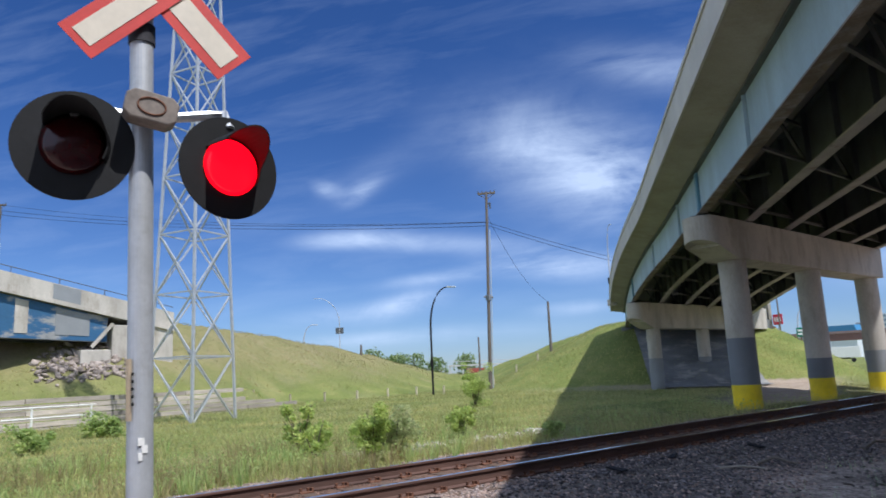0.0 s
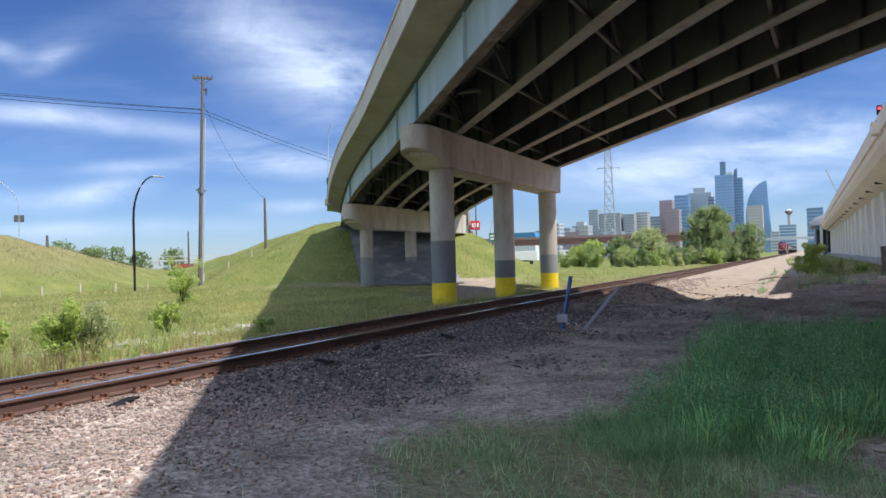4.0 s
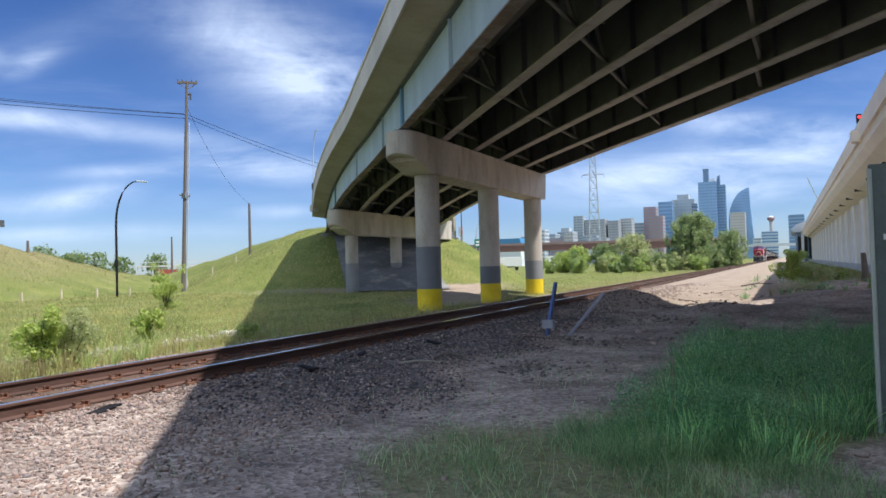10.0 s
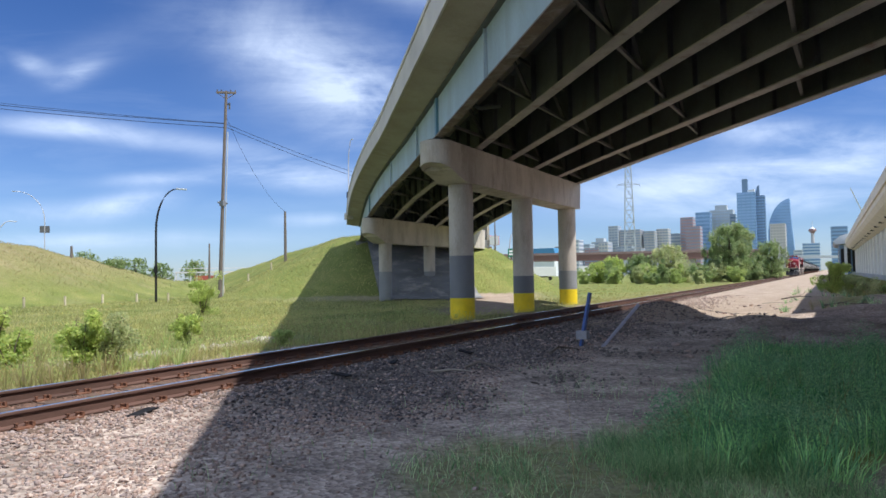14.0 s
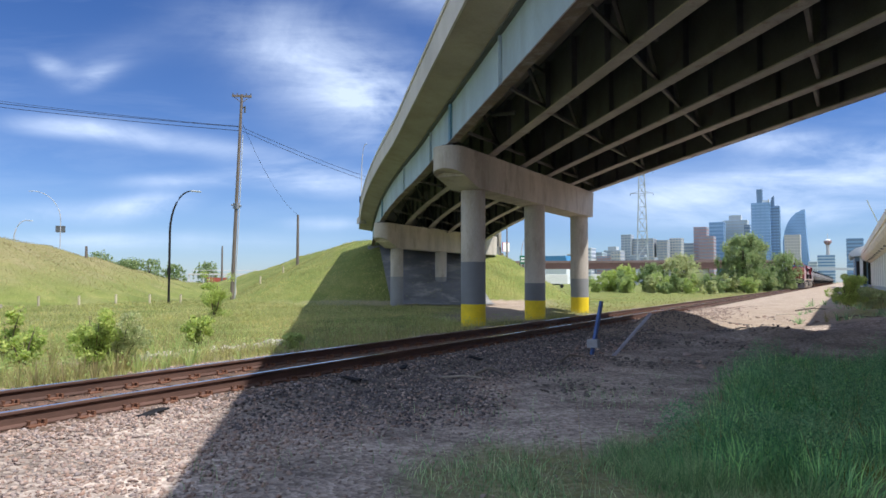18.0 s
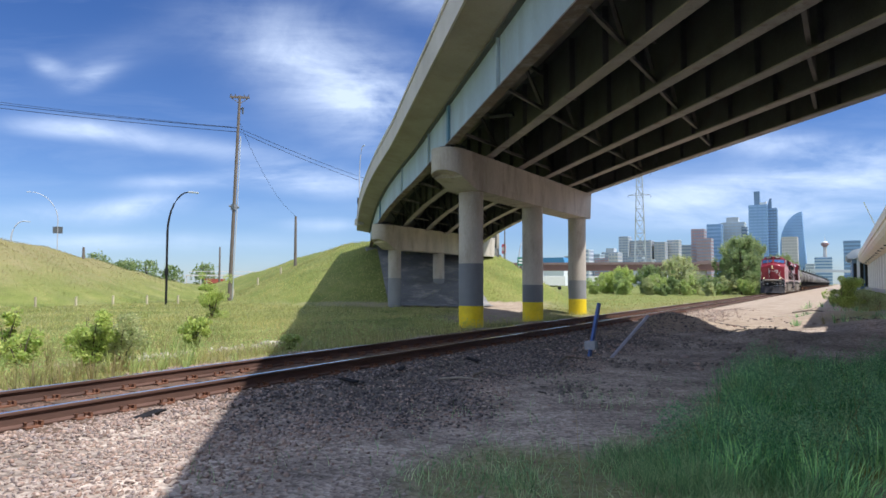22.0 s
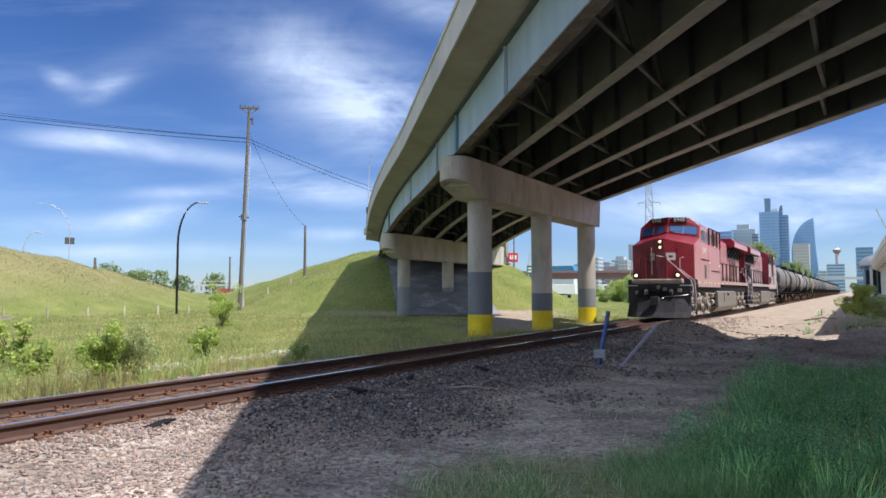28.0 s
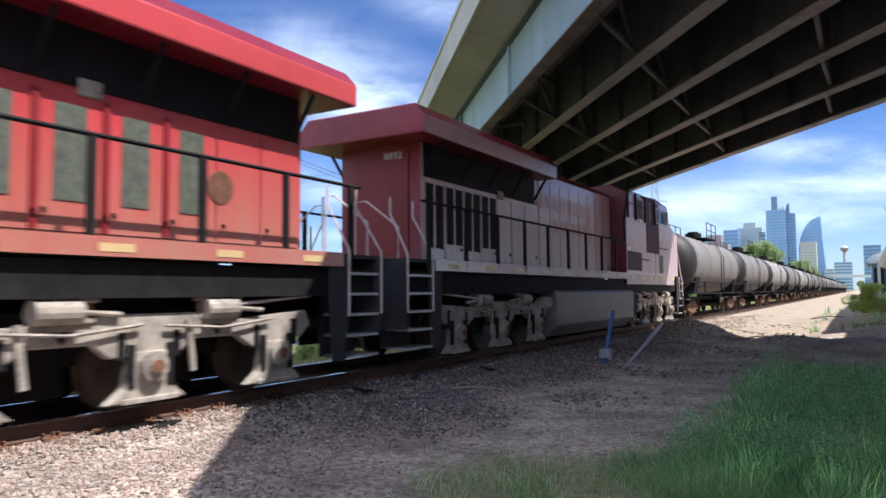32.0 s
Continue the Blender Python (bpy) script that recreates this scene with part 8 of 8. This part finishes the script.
# ---- the crossing signal ----
def crossing_signal():
    c = thing("crossing_signal", "aluminium railway crossing signal with crossbuck and one lit red lamp", "crossing signal", (-3.57, 1.09, gz(-3.57, 1.09)))
    z0 = -gz(-3.57, 1.09)
    c.matrix_basis = Matrix.Translation((-3.55, 1.155, gz(-3.57, 1.09))) @ Matrix.Rotation(radians(-1.5), 4, Vector((-0.956, 0.292, 0)))
    part("mast", M().cyl((-0.012, -0.037, -0.3), (-0.007, -0.024, 4.1 + z0), 0.062, 0.056, n=24), ALU, c, smooth=False)
    # dark ring painting a cast shadow across the mast
    part("mast_sleeve", M().cyl((-0.008, -0.026, 3.36 + z0), (-0.008, -0.026, 3.46 + z0), 0.066, n=24), STEPG, c)
    part("base_plate", M().cyl((0, 0, -0.05), (0, 0, 0.12), 0.2, n=16), CONC, c)
    arm = Vector((0.292, 0.956, 0))
    face = Vector((0.93, -0.10, 0)).normalized()
    za = 2.97 + z0
    turn = math.degrees(math.atan2(arm.y, arm.x))
    jb = part("junction_box", M().prism_y([(-0.125, -0.045), (-0.09, -0.075), (0.09, -0.075), (0.125, -0.045), (0.125, 0.045), (0.09, 0.075), (-0.09, 0.075), (-0.125, 0.045)], -0.06, 0.06), mat("tan_cast_iron", (0.20, 0.165, 0.14), 0.7, var=0.25, scale=8, bump=0.1), c, bevel=0.008)
    jb.matrix_basis = pose(0.0, 0.0, za - 0.01, 0, 11, turn + 6) @ pose(0, -0.12, 0)
    jm = M()
    jm.tube([(0.065 * math.cos(k * math.pi / 12), -0.062, 0.043 * math.sin(k * math.pi / 12)) for k in range(25)], 0.005, 6)
    part("cast_ring", jm, RUST, jb)
    for s, n in ((-1, (0.97, -0.26)), (1, (0.95, 0.06))):
        hub = arm * s * (0.38 if s > 0 else 0.345) + Vector((0, 0, za))
        part("lamp_arm", M().tube([Vector((0, 0, za)) + arm * s * 0.1, Vector((0, 0, za + 0.03)) + arm * s * 0.3, hub + Vector((0, 0, 0.04)), hub + Vector((0, 0, -0.06)) + Vector((0.06, 0, 0))], 0.028, 8), GALV, c)
        d = Vector((n[0], n[1], -0.02)).normalized()
        lc = hub + Vector((0.05, 0, -0.19 if s < 0 else -0.27))
        back = part("lamp_background", M().cyl(lc, lc + d * 0.012, 0.272, n=40), BLACK, c, "black round lamp background disc")
        part("lamp_housing", M().cyl(lc - d * 0.16, lc, 0.11, 0.15, n=20), BLACK, back)
        # tapered visor, cut away below
        x = Vector((-d.y, d.x, 0)).normalized()
        y = d.cross(x)
        rings = []
        for k in range(19):
            a = math.radians(-30 + k * (175 / 18))
            o = x * math.cos(a) + y * math.sin(a)
            ln = 0.06 + 0.25 * max(0.0, math.sin(a))
            rings.append([lc + d * 0.01 + o * 0.165, lc + d * ln + o * 0.150, lc + d * ln + o * 0.144, lc + d * 0.01 + o * 0.158])
        part("visor", M().loft(rings), BLACK, back, "black lamp visor")
        lens_mat = mat("lit_red_lens", (1.0, 0.0, 0.006), 0.25, emit=1.7, var=0.0, bump=0) if s > 0 else mat("dark_red_lens", (0.035, 0.002, 0.003), 0.15, var=0.1, scale=40, bump=0.1)
        part("lens", M().loft([[lc + d * (0.02 + 0.035 * q) + (x * math.cos(t) + y * math.sin(t)) * r for t in (2 * math.pi * i / 28 for i in range(28))] for q, r in ((0, 0.150), (0.5, 0.12), (0.85, 0.07), (1, 0.02))]), lens_mat, back, "glowing red lens" if s > 0 else "dark unlit red lens", smooth=True)
    # crossbuck blades: white with a red border
    REDP = mat("red_reflective_border", (0.58, 0.05, 0.04), 0.5, var=0.1, scale=6, bump=0.02)
    CREAM = mat("cream_reflective_sheet", (0.70, 0.62, 0.50), 0.5, var=0.06, scale=6, bump=0.02)
    zc = 3.67 + z0
    fr = Vector((0.956, -0.292, 0))
    for s, lift in ((1, 0.085), (-1, 0.075)):
        m = Matrix((arm, Vector((0, 0, 1)), -fr)).transposed().to_4x4()
        m.translation = Vector((0, 0, zc)) + fr * lift + arm * 0.075
        m = m @ pose(0, 0, 0, 0, 0, 46 * s - 4)
        b = part("crossbuck_blade", M().obox(m, 1.10, 0.225, 0.006), REDP, c, "red-bordered crossbuck blade")
        part("blade_panel", M().obox(m @ pose(0.30, 0, 0), 0.42, 0.12, 0.012).obox(m @ pose(-0.30, 0, 0), 0.42, 0.12, 0.012), CREAM, b, "cream reflective panel")
    part("bracket", M().box(-0.05, 0.09, -0.08, 0.08, zc - 0.06, zc + 0.06), RUST, c)
    dm = M()
    a0 = math.atan2(-0.29, 0.95)
    ring = [[(0.0655 * math.cos(a0 + 0.35 + q) - 0.011, 0.0655 * math.sin(a0 + 0.35 + q) - 0.034, z) for q in (-0.9 - i * 0.12 for i in range(6))] for z in (1.45 + z0, 1.74 + z0)]
    dm.loft(ring, close=False, caps=False)
    for zz, dy, w in ((1.335, -0.03, 0.030), (1.30, -0.012, 0.026), (1.268, -0.028, 0.018)):
        part("paint_daub", M().box(0.038, 0.0530, dy - 0.03, dy - 0.03 + w, zz + z0, zz + 0.035 + z0), WHITE, c, "white paint daub on the mast")
    part("mast_decal", dm, mat("tan_decal", (0.55, 0.42, 0.27), 0.6, var=0.1), c, "tan sticker on the mast")


crossing_signal()
mast_marks = [o for o in bpy.data.objects if o.name == "mast_decal"][0]
for i in range(5):
    part("number_bar", M().box(0.034, 0.050, -0.086, -0.078, 1.52 + i * 0.035 - gz(-3.57, 1.09), 1.535 + i * 0.035 - gz(-3.57, 1.09)), BLACK, mast_marks)

# ---- posts, fence and small things ----
BLUEP = mat("blue_post_paint", (0.05, 0.11, 0.33), 0.5, var=0.2, scale=4, bump=0.1)
mk = thing("marker_post", "dark blue painted steel marker post leaning in the ballast", "post", (-4.75, 14.9, gz(-4.75, 14.9) - 0.02))
part("post", M().bar((-0.06, 0, -0.1), (0.16, 0.11, 1.18), 0.13, 0.06), BLUEP, mk, bevel=0.008)
part("cable_box", M().box(-0.10, 0.14, -0.14, 0.06, 0.18, 0.36), mat("pale_grey_box", (0.30, 0.31, 0.34), 0.6, var=0.15, scale=5), mk, "pale grey cable box", bevel=0.015)
lp = thing("leaning_post", "grey-blue steel post lying at a slant in the ballast", "post", (-4.40, 15.0, gz(-4.4, 15.0) - 0.03))
part("post", M().bar((0, 0, -0.05), (0.72, 0.62, 0.93), 0.05, 0.06), mat("worn_grey_blue_paint", (0.36, 0.36, 0.44), 0.6, var=0.2, scale=5), lp, bevel=0.008)
gp = thing("sign_post", "dark green steel cabinet panel on a pale post beside the path", "post", (0.76, 7.40, gz(0.76, 7.40)))
part("post", M().box(-0.085, -0.045, -0.075, -0.035, -0.2, 2.36), mat("weathered_pale_post", (0.33, 0.36, 0.31), 0.75, var=0.15, scale=6, stretch=(1, 1, 0.2)), gp, bevel=0.01)
part("panel", M().box(-0.075, 0.55, -0.06, 0.0, -0.2, 2.40), mat("dark_green_panel", (0.075, 0.10, 0.088), 0.6, var=0.2, scale=4), gp, "dark green back of a panel", bevel=0.012)
part("bracket", M().box(0.02, 0.5, -0.09, -0.06, 1.72, 1.77), GALV, gp)
stump = M().tube([(0, 0, -0.1), (0.03, 0.02, 0.6), (-0.02, 0.05, 1.4)], 0.16, 9, 0.11)
dp = thing("timber_stump", "dark weathered timber stump by the guideway wall", "stump", (3.1, 36.4, gz(3.1, 36.4)))
part("stump", stump, WOODP, dp)

bp = M().cyl((0, 0, -0.3), (0, 0, 0.75), 0.09, n=8).mesh("bollard_post", mat("pale_bollard_wood", (0.48, 0.42, 0.30), 0.85, var=0.25, scale=6, rnd=0.2))
for i in range(11):
    x, y = -51.5 + 0.2 * i, 24.0 + 3.0 * i
    p = thing("bollard", "short pale timber bollard in the grass", "bollard", (x, y, gz(x, y)), group="row of bollards along the field")
    o = new("post", bp)
    o.parent = p
for i, (x, y, l, rz) in enumerate(((-5.6, 10.5, 0.7, 20), (-2.4, 20.5, 0.8, 70), (-1.0, 38, 1.6, 15), (1.2, 19.5, 1.5, 65), (-2.0, 33, 1.3, 40))):
    t = thing("driftwood", "dry broken branch lying on the gravel", "branch", (x, y, gz(x, y) + 0.02), rz)
    part("branch", M().tube([(-l / 2, 0, 0), (0, 0.06 * l, 0.03), (l / 2, -0.03 * l, 0.01)], 0.025, 6, 0.012), WOODG, t)


for x, y, rz, w, l in ((-6.85, 5.35, 14, 0.16, 0.42), (-6.5, 8.6, 80, 0.12, 0.34), (-6.6, 10.2, 20, 0.10, 0.30), (-6.35, 12.4, 65, 0.12, 0.40)):
    t = thing("scrap_plate", "dark rusty steel plate lying in the ballast", "scrap metal", (x, y, gz(x, y) + 0.035), rz)
    part("plate", M().obox(pose(0, 0, 0, 4, -3, 0), w, l, 0.02), UNDER, t, bevel=0.004)


# ---- litter, weeds and sticks on the trodden ground ----
stuff("pale_gravel", rocks(420, within(-7.0, 0.5, 4.5, 24, lambda x, y: np.clip(0.3 + 0.7 * wob(x, y, 1.2, 6.0), 0, 1) * (1 - grass_patch(x, y)) * (x > TRACK_X + 1.4), 10), 0.012, 0.035), PALE, "pale chips scattered over dark gravel", "gravel")
# dark clods gathered in the shaded stretch, also deepening its shade
stuff("dark_clods", rocks(3600, within(-7.0, -1.5, 8.5, 26, lambda x, y: np.clip(0.15 + 0.9 * wob(x, y, 0.8, 2.5), 0, 1) * np.clip((-2.2 - x + 0.12 * (y - 9)) / 2, 0.05, 1) * (1 - grass_patch(x, y))), 0.02, 0.075), mat("dark_soil_clod", (0.15, 0.13, 0.12), 0.95, var=0.3, scale=6, bump=0.3, island=0.3), "dark clods of earth and stone", "rubble")
stuff("ridge_weeds", tufts(110, within(-1.6, 3.2, 25, 42, lambda x, y: np.clip(0.2 + 0.8 * wob(x, y, 1.1, 3.0), 0, 1)), 16, 0.15, 0.5, 0.02, 1.2), GRASS_SHADE, "rough weeds on the spoil by the guideway", "weeds")
stuff("ridge_weeds", tufts(80, within(-1.4, 2.8, 27, 44, lambda x, y: np.clip(0.1 + 0.8 * wob(x, y, 0.9, 8.0), 0, 1)), 14, 0.2, 0.55, 0.02, 1.0), GRASS_DRY, "dry stems on the spoil by the guideway", "weeds")
for i, (x, y, rz, l) in enumerate(((-0.9, 31.5, 20, 1.7), (-0.2, 33.0, 60, 1.3), (0.5, 29.2, -15, 1.5), (-1.3, 34.2, 100, 1.2), (1.1, 27.0, 35, 1.4), (-4.6, 13.2, 70, 0.8), (-5.3, 11.0, 10, 0.6))):
    t = thing("driftwood", "dry broken branch lying on the gravel", "branch", (x, y, gz(x, y) + 0.03), rz)
    br = part("branch", M().tube([(-l / 2, 0, 0), (-l * 0.1, 0.07 * l, 0.10), (l / 2, -0.05 * l, 0.02)], 0.035, 6, 0.014), WOODP, t)
    part("twig", M().tube([(-l * 0.1, 0.07 * l, 0.10), (l * 0.12, 0.25 * l, 0.22)], 0.015, 5, 0.006), WOODP, br)


# ---- what moves ----
def roll(wheel, r, sense):
    """Turns a wheelset as it rolls along the rails."""
    n = math.ceil(32.0 * TRAIN_SPEED / r / math.radians(84))
    at = wheel.location.copy()
    walk(wheel, [(32.0 * i / n, pose(*at, sense * math.degrees(TRAIN_SPEED * 32.0 * i / n / r) % 360, 0, 0)) for i in range(n + 1)])


def motions():
    walk(TURNING_SIGN, [(t, pose(0, 0, 0, 0, 0, 15.0 * (t - 3.0))) for t in (0.0, 4.0, 8.0, 12.0, 16.0, 20.0, 24.0, 28.0, 32.0)])
    for i, (ob, back, turn) in enumerate(TRAIN):
        walk(ob, [(t, pose(TRACK_X, train_y(t) + back, RAIL, 0, 0, turn)) for t in (0.0, 8.0, 16.0, 24.0, 32.0)])
        if i < 5:
            for w in ob.children_recursive:
                if w.name.startswith("wheelset"):
                    roll(w, 0.52 if i < 2 else 0.46, 1 if turn == 0 else -1)


motions()
